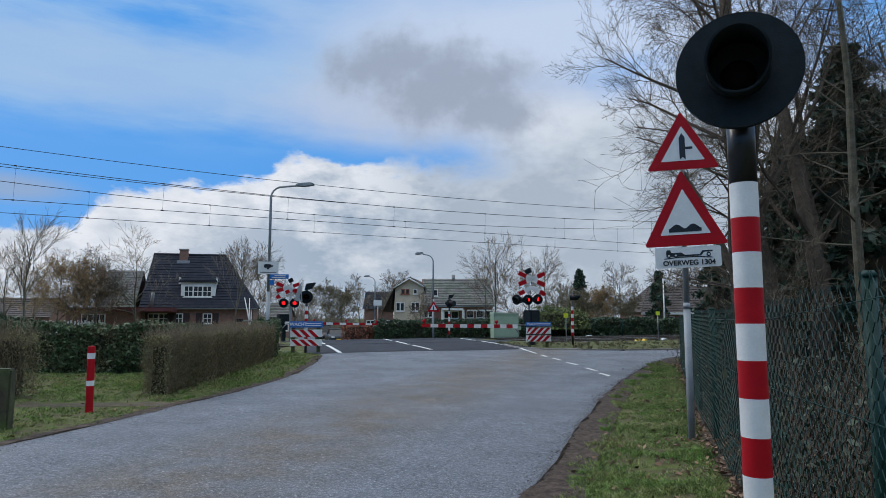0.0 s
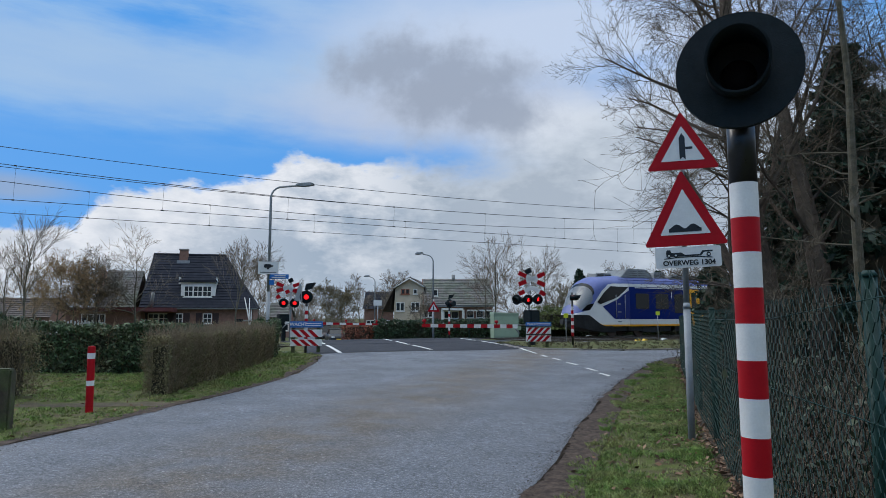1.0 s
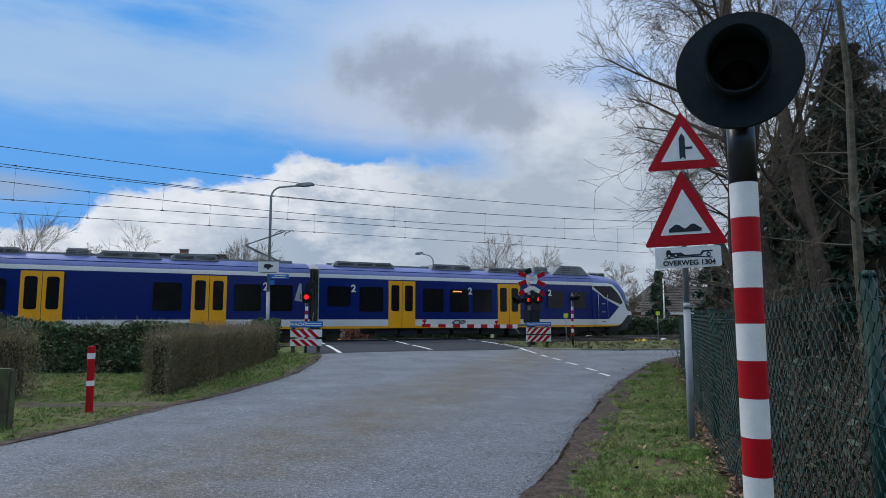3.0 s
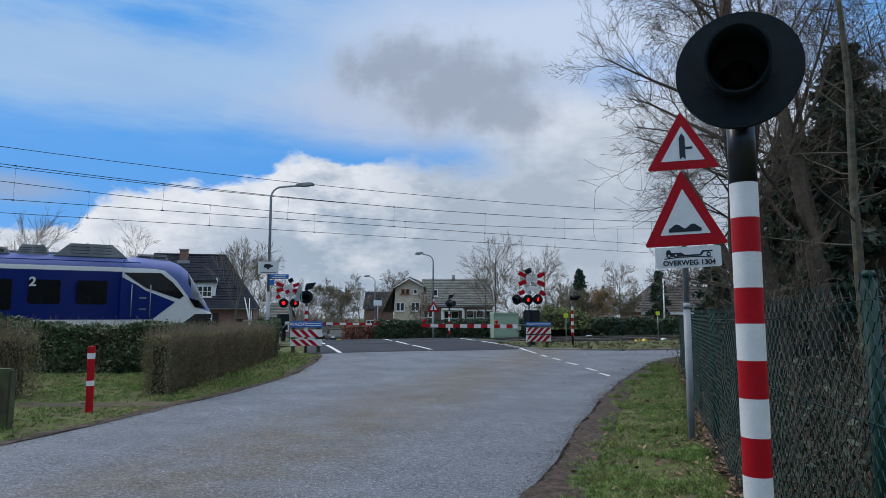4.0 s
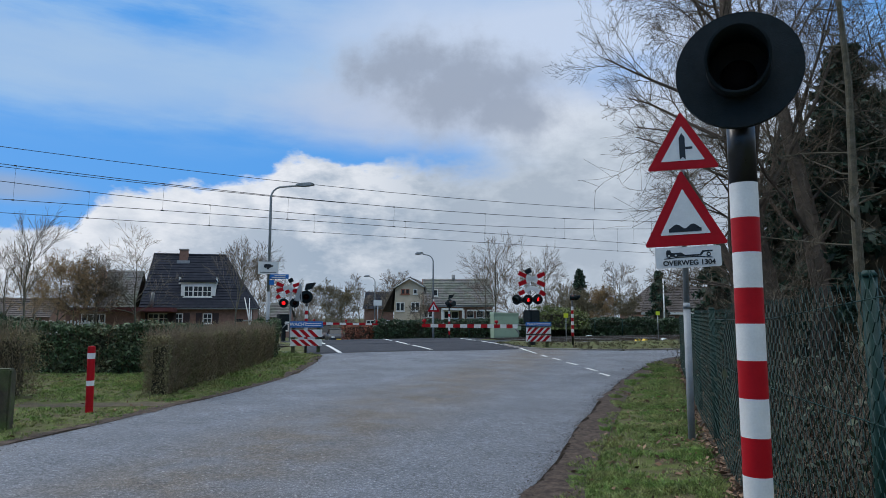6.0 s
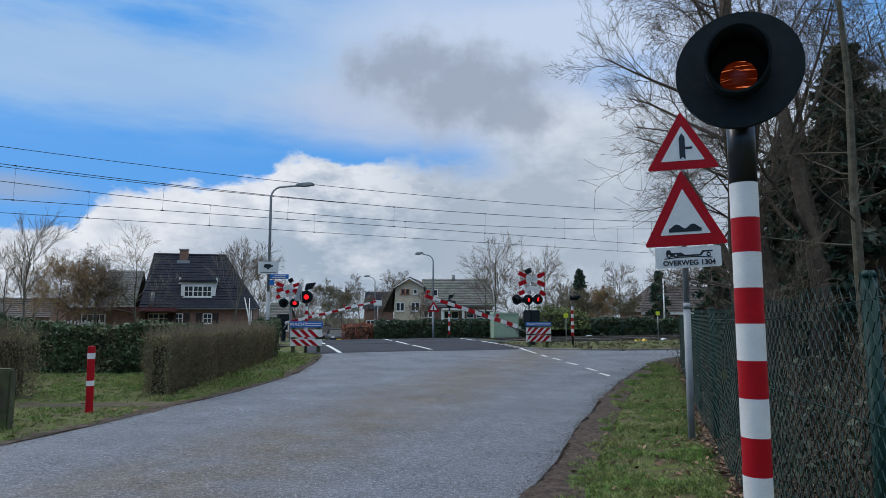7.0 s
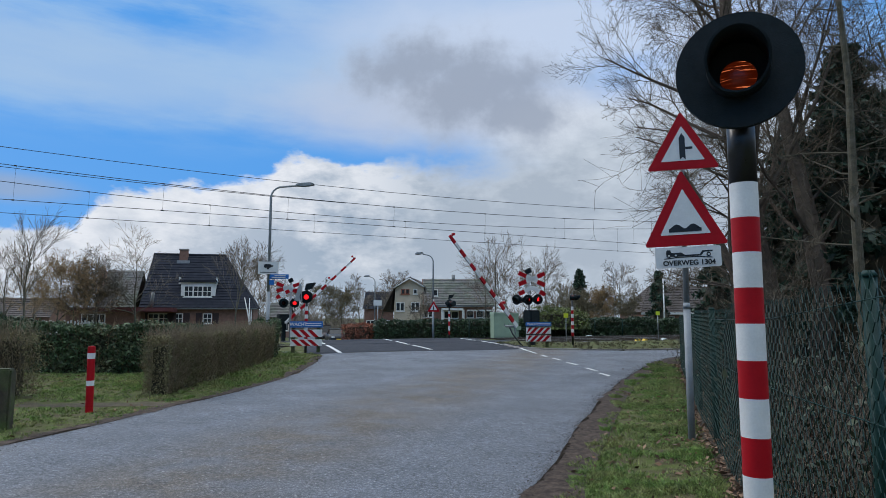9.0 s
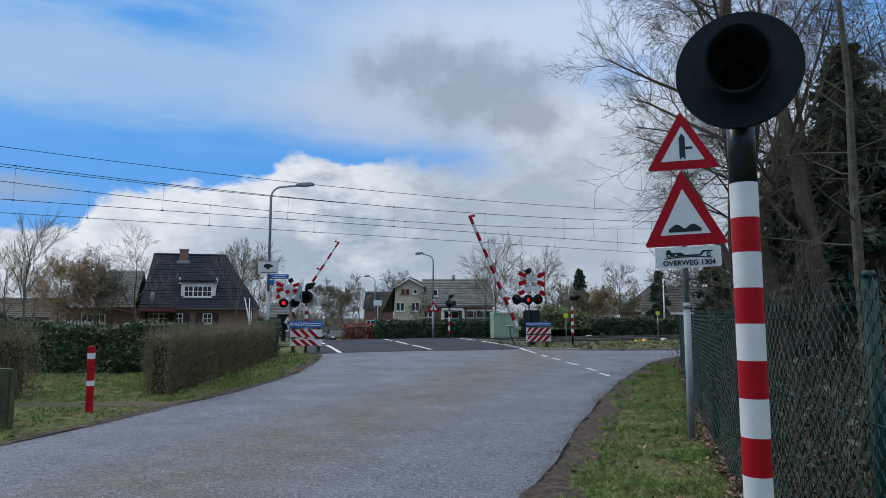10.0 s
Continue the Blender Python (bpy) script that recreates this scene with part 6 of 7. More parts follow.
build_bollard()
x, y = -5.62, 8.45
bm = B()
box(bm, -0.11, 0.11, -0.11, 0.11, -0.2, 0.76, 0.025)
bmesh.ops.subdivide_edges(bm, edges=bm.edges[:], cuts=2)
for v in bm.verts:
    v.co += Vector((0.012, 0.012, 0.012)) * noise.noise(v.co * 7)
tagged(part("wooden_post", bm, M["wood"], None, "", pose(x, y, gxy(x, y), 0, 0, 12)), "squat mossy weathered wooden post on the verge", "post")


def build_cabinet():
    x, y = 3.85, 41.0
    g = gxy(x, y)
    t = thing("relay_cabinet", "pale green steel trackside cabinet with a pitched lid", "cabinet", pose(x, y, g, 0, 0, 12))
    bm = B()
    box(bm, -0.8, 0.8, -0.4, 0.4, -0.1, 1.42, 0.015)
    part("body", bm, M["green_box"], t)
    bm = B()
    prism(bm, [(-0.84, 1.42), (0.84, 1.42), (0.80, 1.50), (-0.80, 1.56)], -0.45, 0.45)
    part("lid", bm, M["green_box"], t)
    for sx in (-0.4, 0.4):
        bm = B()
        box(bm, sx - 0.37, sx + 0.37, -0.415, -0.395, 0.08, 1.36, 0.008)
        dr = part("door", bm, M["green_box"], t, "green cabinet door")
        bm = B()
        box(bm, sx + 0.26 * (-1 if sx > 0 else 1) - 0.02, sx + 0.26 * (-1 if sx > 0 else 1) + 0.02, -0.44, -0.41, 0.7, 0.86)
        part("handle", bm, M["dsteel"], dr, "dark handle")
    bm = B()
    box(bm, 0.62, 0.9, -0.55, -0.4, 0.45, 0.7, 0.02)
    part("junction_box", bm, M["green_box"], t)


build_cabinet()
COVERS = ((26.46, 27.3, "plate", 0.26), (26.8, 27.12, "plate", 0.3), (29.01, 34.4, "white", 0.5), (28.43, 27.29, "white", 0.4))
# markers, posts and small gear beside the track
for x, y, h in ((6.3, 33.5, 1.35), (12.55, 38.2, 1.50)):
    t = thing("track_marker", "small lime plate on a thin grey stake", "marker", pose(x, y, gxy(x, y)), "lime track markers")
    bm = B()
    cyl(bm, (0, 0, -0.1), (0, 0, h), 0.02, n=8)
    part("stake", bm, M["steel"], t)
    bm = B()
    box(bm, -0.12, 0.12, -0.03, -0.02, h - 0.14, h + 0.08, 0.004)
    part("plate", bm, M["lime"], t, "lime green plate")
for s, q, c, w in COVERS:
    bm = B()
    prism(bm, [(-w / 2, 0), (w / 2, 0), (w * 0.42, 0.10), (w * 0.2, 0.14), (-w * 0.3, 0.13)], -0.12, 0.12)
    bmesh.ops.bevel(bm, geom=bm.edges[:], offset=0.02, segments=2, affect="EDGES")
    o = part("track_box", bm, M[c], None, "", pose(*sq(s, q), 0.21, 0, 0, TRACK_TURN))
    tagged(o, ("yellow" if c == "plate" else "white") + " low track-side cover lying on ballast", "cover", "track covers")


def build_rail_fence():
    t = thing("railway_fence", "thin dark green post and rail fence beyond the track", "fence", pose(*sq(23, 36.6), 0.3, 0, 0, TRACK_TURN))
    for i in range(12):
        bm = B()
        cyl(bm, (i * 2.6 - 2, 0, -0.3), (i * 2.6 - 2, 0, 1.15), 0.03, n=8)
        part("post", bm, M["fence"], t)
    for z in (1.12, 0.55):
        bm = B()
        cyl(bm, (-2, 0, z), (26.6, 0, z), 0.016, n=6)
        part("rail", bm, M["fence"], t)
    return t


build_rail_fence()

# ================= overhead line =================


def build_wires():
    t = thing("overhead_line", "dark overhead wires with droppers above both tracks", "overhead wire", pose(0, 0, 0))
    def sag(s, low, c):
        """Height of a wire that hangs between masts sixty metres apart."""
        u = (s - 12 + 30) % 60 - 30
        return low + c * u * u

    for nm, q, contact, low, c in (("near", NEAR_Q, 5.93, 6.90, 0.0015), ("far", FAR_Q, 5.96, 6.87, 0.0017)):
        bm = B()
        tube(bm, [(*sq(s, q), contact) for s in (-120, 0, 40, 120, 220)], 0.014, 4)
        part("contact_wire", bm, M["wire"], t)
        bm = B()
        tube(bm, [(*sq(s, q), sag(s, low, c)) for s in range(-78, 103, 3)], 0.016, 4)
        part("messenger_wire", bm, M["wire"], t)
        for i in range(-8, 14):
            s = i * 5.2 + (2.0 if nm == "near" else 4.4)
            bm = B()
            tube(bm, [(*sq(s, q), contact), (*sq(s + 0.03, q), sag(s, low, c))], 0.005, 3)
            part("dropper", bm, M["wire"], t)
            for z in (contact, sag(s, low, c)):
                bm = B()
                cyl(bm, (*sq(s - 0.05, q), z), (*sq(s + 0.05, q), z), 0.028, n=6)
                part("clamp", bm, M["wire"], t)
    # second messenger that comes down to the first, and the feeder above
    bm = B()
    tube(bm, [(*sq(s, NEAR_Q + 0.08), sag(s, 6.90, 0.0015) - 0.0066 * (10 - s)) for s in range(-17, 11, 3)], 0.014, 4)
    part("messenger_wire", bm, M["wire"], t)
    bm = B()
    tube(bm, [(*sq(s, NEAR_Q), sag(s, 7.61, 0.0013)) for s in range(-78, 103, 3)], 0.014, 4)
    part("feeder_wire", bm, M["wire"], t)
    # forked dropper near the crossing
    bm = B()
    s = 24.9
    tube(bm, [(*sq(s, NEAR_Q), sag(s, 6.90, 0.0015)), (*sq(s + 0.05, NEAR_Q), 6.25), (*sq(s + 0.28, FAR_Q - 3.9), 5.95)], 0.010, 4)
    tube(bm, [(*sq(s + 0.05, NEAR_Q), 6.25), (*sq(s - 0.22, NEAR_Q), 5.95)], 0.010, 4)
    part("forked_dropper", bm, M["wire"], t)


build_wires()
# ================= houses =================


def slope(bm, p00, p10, p11, p01, n, step=0.05):
    """A roof slope of n overlapping courses, from the eave (p00, p10) to the ridge (p01, p11)."""
    p00, p10, p11, p01 = (Vector(p) for p in (p00, p10, p11, p01))
    nor = (p10 - p00).cross(p01 - p00).normalized()
    if nor.z < 0:
        nor = -nor
    for i in range(n):
        a, b = i / n, (i + 1) / n
        lo0, lo1 = p00.lerp(p01, a), p10.lerp(p11, a)
        hi0, hi1 = p00.lerp(p01, b), p10.lerp(p11, b)
        v = [bm.verts.new(q) for q in (lo0, lo1, lo1 + nor * step, lo0 + nor * step, hi0 + nor * step * 0.15, hi1 + nor * step * 0.15)]
        bm.faces.new((v[0], v[1], v[2], v[3]))
        bm.faces.new((v[3], v[2], v[5], v[4]))
        m = max(2, int((lo1 - lo0).length / 0.9))
        for j in range(1, m):
            q = (v[3].co.lerp(v[2].co, (j + 0.5 * (i % 2)) / m))
            box(bm, q.x - 0.02, q.x + 0.02, q.y - 0.02, q.y + 0.03, q.z - step * 0.2, q.z + step * 0.3)
    return bm


def house_window(parent, x, y, z, w, h, cols, rows=1, casements=1, shutters=False, frame="trim"):
    """A framed window on a wall that faces -y; x is its middle, z its sill."""
    bm = B()
    for a, b, c, d in ((-w / 2, w / 2, 0, 0.09), (-w / 2, w / 2, h - 0.09, h), (-w / 2, -w / 2 + 0.09, 0, h), (w / 2 - 0.09, w / 2, 0, h)):
        box(bm, a, b, -0.06, 0.06, c, d)
    win = part("window", bm, M[frame], parent, "white framed window", pose(x, y, z))
    bm = B()
    box(bm, -w / 2 + 0.05, w / 2 - 0.05, 0.0, 0.02, 0.05, h - 0.05)
    part("pane", bm, M["glass"], win, "dark glass")
    n = cols * casements
    for i in range(1, n):
        xx = lerp(-w / 2, w / 2, i / n)
        r = 0.07 if i % cols == 0 else 0.03
        bm = B()
        box(bm, xx - r, xx + r, -0.04, 0.03, 0.06, h - 0.06)
        part("mullion", bm, M[frame], win)
    for i in range(1, rows):
        bm = B()
        box(bm, -w / 2 + 0.06, w / 2 - 0.06, -0.035, 0.03, h * i / rows - 0.03, h * i / rows + 0.03)
        part("glazing_bar", bm, M[frame], win)
    bm = B()
    box(bm, -w / 2 - 0.08, w / 2 + 0.08, -0.14, 0.05, -0.08, 0.0, 0.01)
    part("sill", bm, M[frame], win)
    if shutters:
        for sx in (-1, 1):
            bm = B()
            box(bm, sx * (w / 2 + 0.36) - 0.3, sx * (w / 2 + 0.36) + 0.3, -0.07, -0.01, -0.02, h + 0.02)
            for j in range(6):
                box(bm, sx * (w / 2 + 0.36) - 0.24, sx * (w / 2 + 0.36) + 0.24, -0.09, -0.07, h * (j + 0.25) / 6, h * (j + 0.75) / 6)
            part("shutter", bm, M["shutter"], win, "dark red shutter")


def build_big_house():
    Y = 66.0
    x0 = -25.0
    g = -1.7
    t = thing("house", "brick house with a dark tiled hipped roof, dormer and chimney", "house", pose(x0, Y, g, 0, 0, 13))

    def X(px, yy):
        return (px - 784) / 1150 * (yy * 0.9944) - x0

    def Z(py, yy):
        return 1.5 + (563 - py) / 1150 * yy * 0.9944 - g
    el, er, ez = X(252, 66), X(449, 66), Z(545, 66)
    rl, rr, rz = X(293, 71), X(414, 71), Z(452, 71)
    bm = B()
    box(bm, el + 0.3, er - 0.3, 0.4, 9.6, -0.3, ez)
    part("wall", bm, M["brick"], t, "brown brick wall")
    bm = B()
    slope(bm, (el, 0, ez), (er, 0, ez), (rr, 5, rz), (rl, 5, rz), 20)
    slope(bm, (er, 0, ez), (er, 10, ez), (rr, 5, rz), (rr, 5, rz), 20)
    slope(bm, (er, 10, ez), (el, 10, ez), (rl, 5, rz), (rr, 5, rz), 20)
    slope(bm, (el, 10, ez), (el, 0, ez), (rl, 5, rz), (rl, 5, rz), 20)
    roof = part("roof", bm, M["tile"], t, "dark grey tiled roof")
    bm = B()
    cyl(bm, (rl, 5, rz + 0.03), (rr, 5, rz + 0.03), 0.13, n=8)
    part("ridge", bm, M["tile"], roof)
    bm = B()
    box(bm, el - 0.1, er + 0.1, -0.12, 0.04, ez - 0.16, ez - 0.01, 0.02)
    part("gutter", bm, M["dsteel"], t, "dark gutter")
    bm = B()
    cyl(bm, (er - 0.5, 0.2, -0.2), (er - 0.5, 0.2, ez), 0.06)
    part("downpipe", bm, M["trim"], t, "white downpipe")
    cx0, cx1 = X(325, 69.5), X(341, 69.5)
    bm = B()
    box(bm, cx0 + 0.12, cx1, 4.3, 4.9, rz - 1.4, Z(441, 70), 0.02)
    ch = part("chimney", bm, M["brick"], t, "brick chimney")
    bm = B()
    box(bm, cx0 + 0.06, cx1 + 0.06, 4.24, 4.96, Z(443, 70), Z(440.5, 70), 0.02)
    part("chimney_cap", bm, M["kerb"], ch)
    bm = B()
    box(bm, cx0 - 0.10, cx1 + 0.22, 4.12, 4.98, rz - 1.15, rz - 0.66, 0.02)
    part("flashing", bm, M["steel"], ch, "pale lead flashing")
    # dormer
    d0, d1 = X(324, 67), X(382, 67)
    zb, zt = Z(529, 67), Z(500, 67)
    bm = B()
    box(bm, d0, d1, 1.0, 4.0, zb, zt)
    dm = part("dormer", bm, M["trim"], t, "dormer with white framed window")
    bm = B()
    prism(bm, [(d0 - 0.25, zt), (d1 + 0.25, zt), (d1 + 0.1, zt + 0.25), (d0 - 0.1, zt + 0.25)], 0.75, 4.6)
    part("dormer_roof", bm, M["tile"], dm)
    for sx in (d0 - 0.12, d1 + 0.12):
        bm = B()
        box(bm, sx - 0.09, sx + 0.09, 0.8, 1.1, zt - 0.2, zt + 0.5)
        part("dormer_cheek", bm, M["trim"], dm)
    house_window(t, X(352.5, 67), 0.97, Z(526, 67), X(376, 67) - X(329, 67), Z(506, 67) - Z(526, 67), 2, 2, 3)
    house_window(t, X(286, 66.3), 0.36, Z(573, 66.3), 2.0, Z(555, 66.3) - Z(573, 66.3), 2, 2, 2, True)
    house_window(t, X(319, 66.3), 0.36, Z(573, 66.3), 0.8, Z(555, 66.3) - Z(573, 66.3), 2, 2, 1, True)
    house_window(t, X(367, 66.3), 0.36, Z(573, 66.3), 0.9, Z(555, 66.3) - Z(573, 66.3), 2, 2, 1, True)
    # lower wing with a weathered roof
    w0, w1 = X(198, 69), X(262, 69)
    bm = B()
    box(bm, w0 + 0.2, w1, 2.2, 9.0, -0.3, Z(545, 68.2))
    part("wing_wall", bm, M["brick"], t)
    bm = B()
    slope(bm, (w0 - 0.1, 1.8, Z(545, 68)), (w1, 1.8, Z(545, 68)), (w1, 5.5, Z(481, 71.5)), (w0 + 0.3, 5.5, Z(481, 71.5)), 15)
    slope(bm, (w1, 9.2, Z(545, 68)), (w0, 9.2, Z(545, 68)), (w0 + 0.3, 5.5, Z(481, 71.5)), (w1, 5.5, Z(481, 71.5)), 8)
    part("wing_roof", bm, M["tile2"], t, "weathered grey tiled wing roof")
    bm = B()
    prism(bm, [(w0 + 0.2, Z(545, 68)), (w0 + 0.3, Z(483, 71))][::-1] + [(w0 + 0.5, Z(545, 68))], 2.0, 9.0)
    part("gable", bm, M["brick"], t)
    # flat-roofed extension with dark red fascia
    e0, e1 = X(120, 64), X(300, 64)
    bm = B()
    box(bm, e0, e1, -2.4, 0.3, Z(552, 64), Z(545, 64), 0.03)
    part("fascia", bm, M["canopy"], t, "dark red flat roof edge")
    bm = B()
    box(bm, e0 + 0.4, e1 - 3.0, -1.8, 0.3, -0.3, Z(552, 64))
    part("extension_wall", bm, M["brick"], t)
    house_window(t, X(171, 64), -1.86, Z(572, 64.2), 2.1, 0.9, 2, 1, 2)
    bm = B()
    cyl(bm, (X(266, 65), -0.4, Z(545, 65)), (X(268, 65), -0.4, Z(518, 65)), 0.16)
    part("flue", bm, M["dsteel"], t)


build_big_house()


def build_gable_house():
    Y, g = 90.0, -1.7
    x0 = (723 - 784) / 1150 * 89.5
    t = thing("house", "cream gabled house with a steep brown roof", "house", pose(x0, Y, g, 0, 0, -6))
    k = 89.5 / 1150

    def P(px, py):
        return (px - 723) * k, 1.5 + (563 - py) * k - g
    bm = B()
    prism(bm, [P(697, 600), P(697, 545), P(699, 511), P(725, 494), P(750, 509), P(752, 545), P(752, 600)], 0.0, 9.0)
    part("wall", bm, M["cream"], t, "cream rendered gable wall")
    bm = B()
    for a0, b0 in (((690, 548), (697, 508)), ((697, 508), (725, 491)), ((725, 491), (752, 507)), ((752, 507), (757, 545))):
        (ax, az), (bx, bz) = P(*a0), P(*b0)
        slope(bm, (ax, -0.4, az), (ax, 9.4, az), (bx, 9.4, bz), (bx, -0.4, bz), 8, 0.06)
    part("roof", bm, M["tile3"], t, "brown tiled gambrel roof")
    for a0, b0 in (((697, 510), (725, 493)), ((725, 493), (752, 509))):
        (ax, az), (bx, bz) = P(*a0), P(*b0)
        bm = B()
        tube(bm, [(ax, -0.42, az), (bx, -0.42, bz)], 0.12, 4)
        part("bargeboard", bm, M["trim"], t, "white bargeboard")
    for px in (713, 721, 735):
        x, z = P(px, 521)
        house_window(t, x, -0.03, z, 0.55, 0.7, 1, 1, 1, frame="beech" if px < 730 else "trim")
    for px in (708, 735):
        x, z = P(px, 551)
        house_window(t, x, -0.03, z, 1.2, 1.2, 1, 1, 2)
    # side wing with the long slope on its far flank
    bm = B()
    (ax, az), (bx, bz) = P(668, 552), P(690, 508)
    slope(bm, (ax, 3.0, az), (ax, 12.0, az), (bx, 12.0, bz), (bx, 3.0, bz), 8, 0.06)
    part("side_roof", bm, M["tile3"], t)


build_gable_house()


def build_long_house():
    Y, g = 88.0, -1.7
    x0 = (812 - 784) / 1150 * 87.5
    k = 87.5 / 1150
    t = thing("house", "house with a long weathered grey tiled roof and white trim", "house", pose(x0, Y, g, 0, 0, 4))

    def P(px, py, d=0.0):
        kk = (87.5 + d) / 1150
        return (px - 812) * kk, 1.5 + (563 - py) * kk - g
    (l, ez), (r, _) = P(750, 541), P(876, 541)
    (l2, rz), (r2, _) = P(753, 494, 4), P(872, 494, 4)
    bm = B()
    box(bm, l + 0.3, r - 0.3, 0.5, 8.0, -0.3, ez)
    part("wall", bm, M["brick"], t)
    bm = B()
    slope(bm, (l, 0, ez), (r, 0, ez), (r2, 4.2, rz), (l2, 4.2, rz), 16, 0.07)
    slope(bm, (r, 8.4, ez), (l, 8.4, ez), (l2, 4.2, rz), (r2, 4.2, rz), 8, 0.07)
    part("roof", bm, M["tile2"], t, "weathered grey tiled roof")
    for sx in (l2, r2):
        bm = B()
        prism(bm, [(0, ez), (8.4, ez), (4.2, rz)], -0.1, 0.1)
        part("gable", bm, M["brick"], t, "", pose(sx, 0, 0, 0, 0, 90))
    bm = B()
    box(bm, l, r, -0.15, 0.0, ez - 0.2, ez, 0.02)
    part("gutter", bm, M["dsteel"], t)
    a0, b0 = P(781, 547)[0], P(818, 547)[0]
    bm = B()
    box(bm, a0, b0, -1.6, 0.6, P(0, 550)[1], P(0, 546)[1], 0.02)
    part("porch_roof", bm, M["trim"], t, "white porch roof edge")
    for px in (782, 818):
        bm = B()
        box(bm, P(px, 0)[0] - 0.16, P(px, 0)[0] + 0.16, -1.5, -1.2, -0.3, P(0, 549)[1])
        part("porch_post", bm, M["trim"], t, "white porch post")
    house_window(t, P(799, 0)[0], 0.44, P(0, 564)[1], 2.0, 1.0, 1, 1, 2)
    house_window(t, P(758, 0)[0], 0.44, P(0, 562)[1], 1.2, 1.0, 1, 1, 2)
    for px in (833, 850, 865):
        house_window(t, P(px, 0)[0], 0.44, P(0, 563)[1], 1.0, 1.0, 1, 1, 1)
    bm = B()
    box(bm, P(827, 0)[0], P(872, 0)[0], -0.4, -0.1, P(0, 551)[1], P(0, 548.5)[1])
    part("fascia", bm, M["trim"], t, "white fascia board")
    x, z = P(771, 524)
    house_window(t, x, 1.3, z, 0.7, 0.9, 1, 1, 1)
    x, z = P(807, 495)
    bm = B()
    cyl(bm, (x, 4, z - 0.3), (x, 4, z + 0.9), 0.25)
    part("flue", bm, M["dsteel"], t)


build_long_house()


def build_bungalow():
    Y, g = 78.0, -1.7
    x0 = (1200 - 784) / 1150 * 77.5
    k = 77.5 / 1150
    t = thing("house", "low house with a broad brown tiled roof", "house", pose(x0, Y, g, 0, 0, 3))

    def P(px, py, d=0.0):
        kk = (77.5 + d) / 1150
        return (px - 1200) * kk, 1.5 + (563 - py) * kk - g
    (l, ez), (r, _) = P(1134, 553), P(1290, 557)
    (l2, rz), (r2, _) = P(1176, 507, 4), P(1290, 503, 4)
    bm = B()
    box(bm, l + 0.4, r, 0.5, 9.0, -0.3, ez)
    part("wall", bm, M["brick"], t)
    bm = B()
    slope(bm, (l, 0, ez), (r, 0, ez), (r2, 4.5, rz), (l2, 4.5, rz), 16, 0.06)
    slope(bm, (l, 9, ez), (l, 0, ez), (l2, 4.5, rz), (l2, 4.5, rz), 12, 0.06)
    slope(bm, (r, 9, ez), (l, 9, ez), (l2, 4.5, rz), (r2, 4.5, rz), 12, 0.06)
    part("roof", bm, M["tile3"], t, "brown tiled hipped roof")
    bm = B()
    box(bm, l, r, -0.1, 0.0, ez - 0.28, ez - 0.02, 0.02)
    part("gutter", bm, M["trim"], t, "pale gutter")
    for px in (1150, 1185, 1225):
        house_window(t, P(px, 0)[0], 0.44, ez - 1.6, 1.6, 1.1, 1, 1, 2)


build_bungalow()
# flagpole in front of the low house
t = thing("flagpole", "plain white flagpole in a garden", "pole", pose(22.7, 67.0, gxy(22.7, 67.0)))
bm = B()
cyl(bm, (0, 0, -0.1), (0, 0, 5.9), 0.09, 0.06, 10)
part("mast", bm, M["trim"], t)
bm = B()
cyl(bm, (0, 0, 5.9), (0, 0, 6.0), 0.08, 0.03, 10)
part("knob", bm, M["trim"], t)


def build_far_house(x, y, w, h, rz, label, roof):
    g = gxy(x, y)
    t = thing("house", label, "house", pose(x, y, g, 0, 0, 5))
    bm = B()
    box(bm, -w / 2 + 0.3, w / 2 - 0.3, 0.4, 7, -0.3, h)
    part("wall", bm, M["brick"], t)
    bm = B()
    slope(bm, (-w / 2, 0, h), (w / 2, 0, h), (w / 2 - 0.4, 3.7, rz), (-w / 2 + 0.4, 3.7, rz), 10, 0.07)
    slope(bm, (w / 2, 7.4, h), (-w / 2, 7.4, h), (-w / 2 + 0.4, 3.7, rz), (w / 2 - 0.4, 3.7, rz), 6, 0.07)
    part("roof", bm, M[roof], t)
    for sx in (-1, 1):
        bm = B()
        prism(bm, [(0.4, h), (7.0, h), (3.7, rz - 0.1)], -0.1, 0.1)
        part("gable", bm, M["brick"], t, "", pose(sx * (w / 2 - 0.45), 0, 0, 0, 0, 90))
    for i in range(2):
        house_window(t, (i - 0.5) * w * 0.5, 0.36, 0.9, 1.6, 1.2, 1, 1, 2)


build_far_house(-58.0, 86.0, 12, 2.6, 5.3, "low red brick house with a tiled roof far behind trees", "tile3")
build_far_house(-12.0, 122.0, 6, 4.2, 7.6, "distant dark-roofed house behind bare trees", "tile")
build_far_house(-21.5, 84.0, 3.2, 2.6, 4.6, "small pale-roofed shed beside the brick house", "tile2")

# pale picket fence in the far garden
t = thing("picket_fence", "low white garden fence far behind the hedge", "fence", pose(-39.0, 60.0, gxy(-39, 60)))
for i in range(24):
    bm = B()
    box(bm, i * 0.32, i * 0.32 + 0.16, 0, 0.04, 0.0, 2.25 + 0.1 * (i % 2))
    part("picket", bm, M["trim"], t)
bm = B()
box(bm, -0.1, 7.7, 0.04, 0.09, 1.7, 1.85)
part("rail", bm, M["trim"], t)

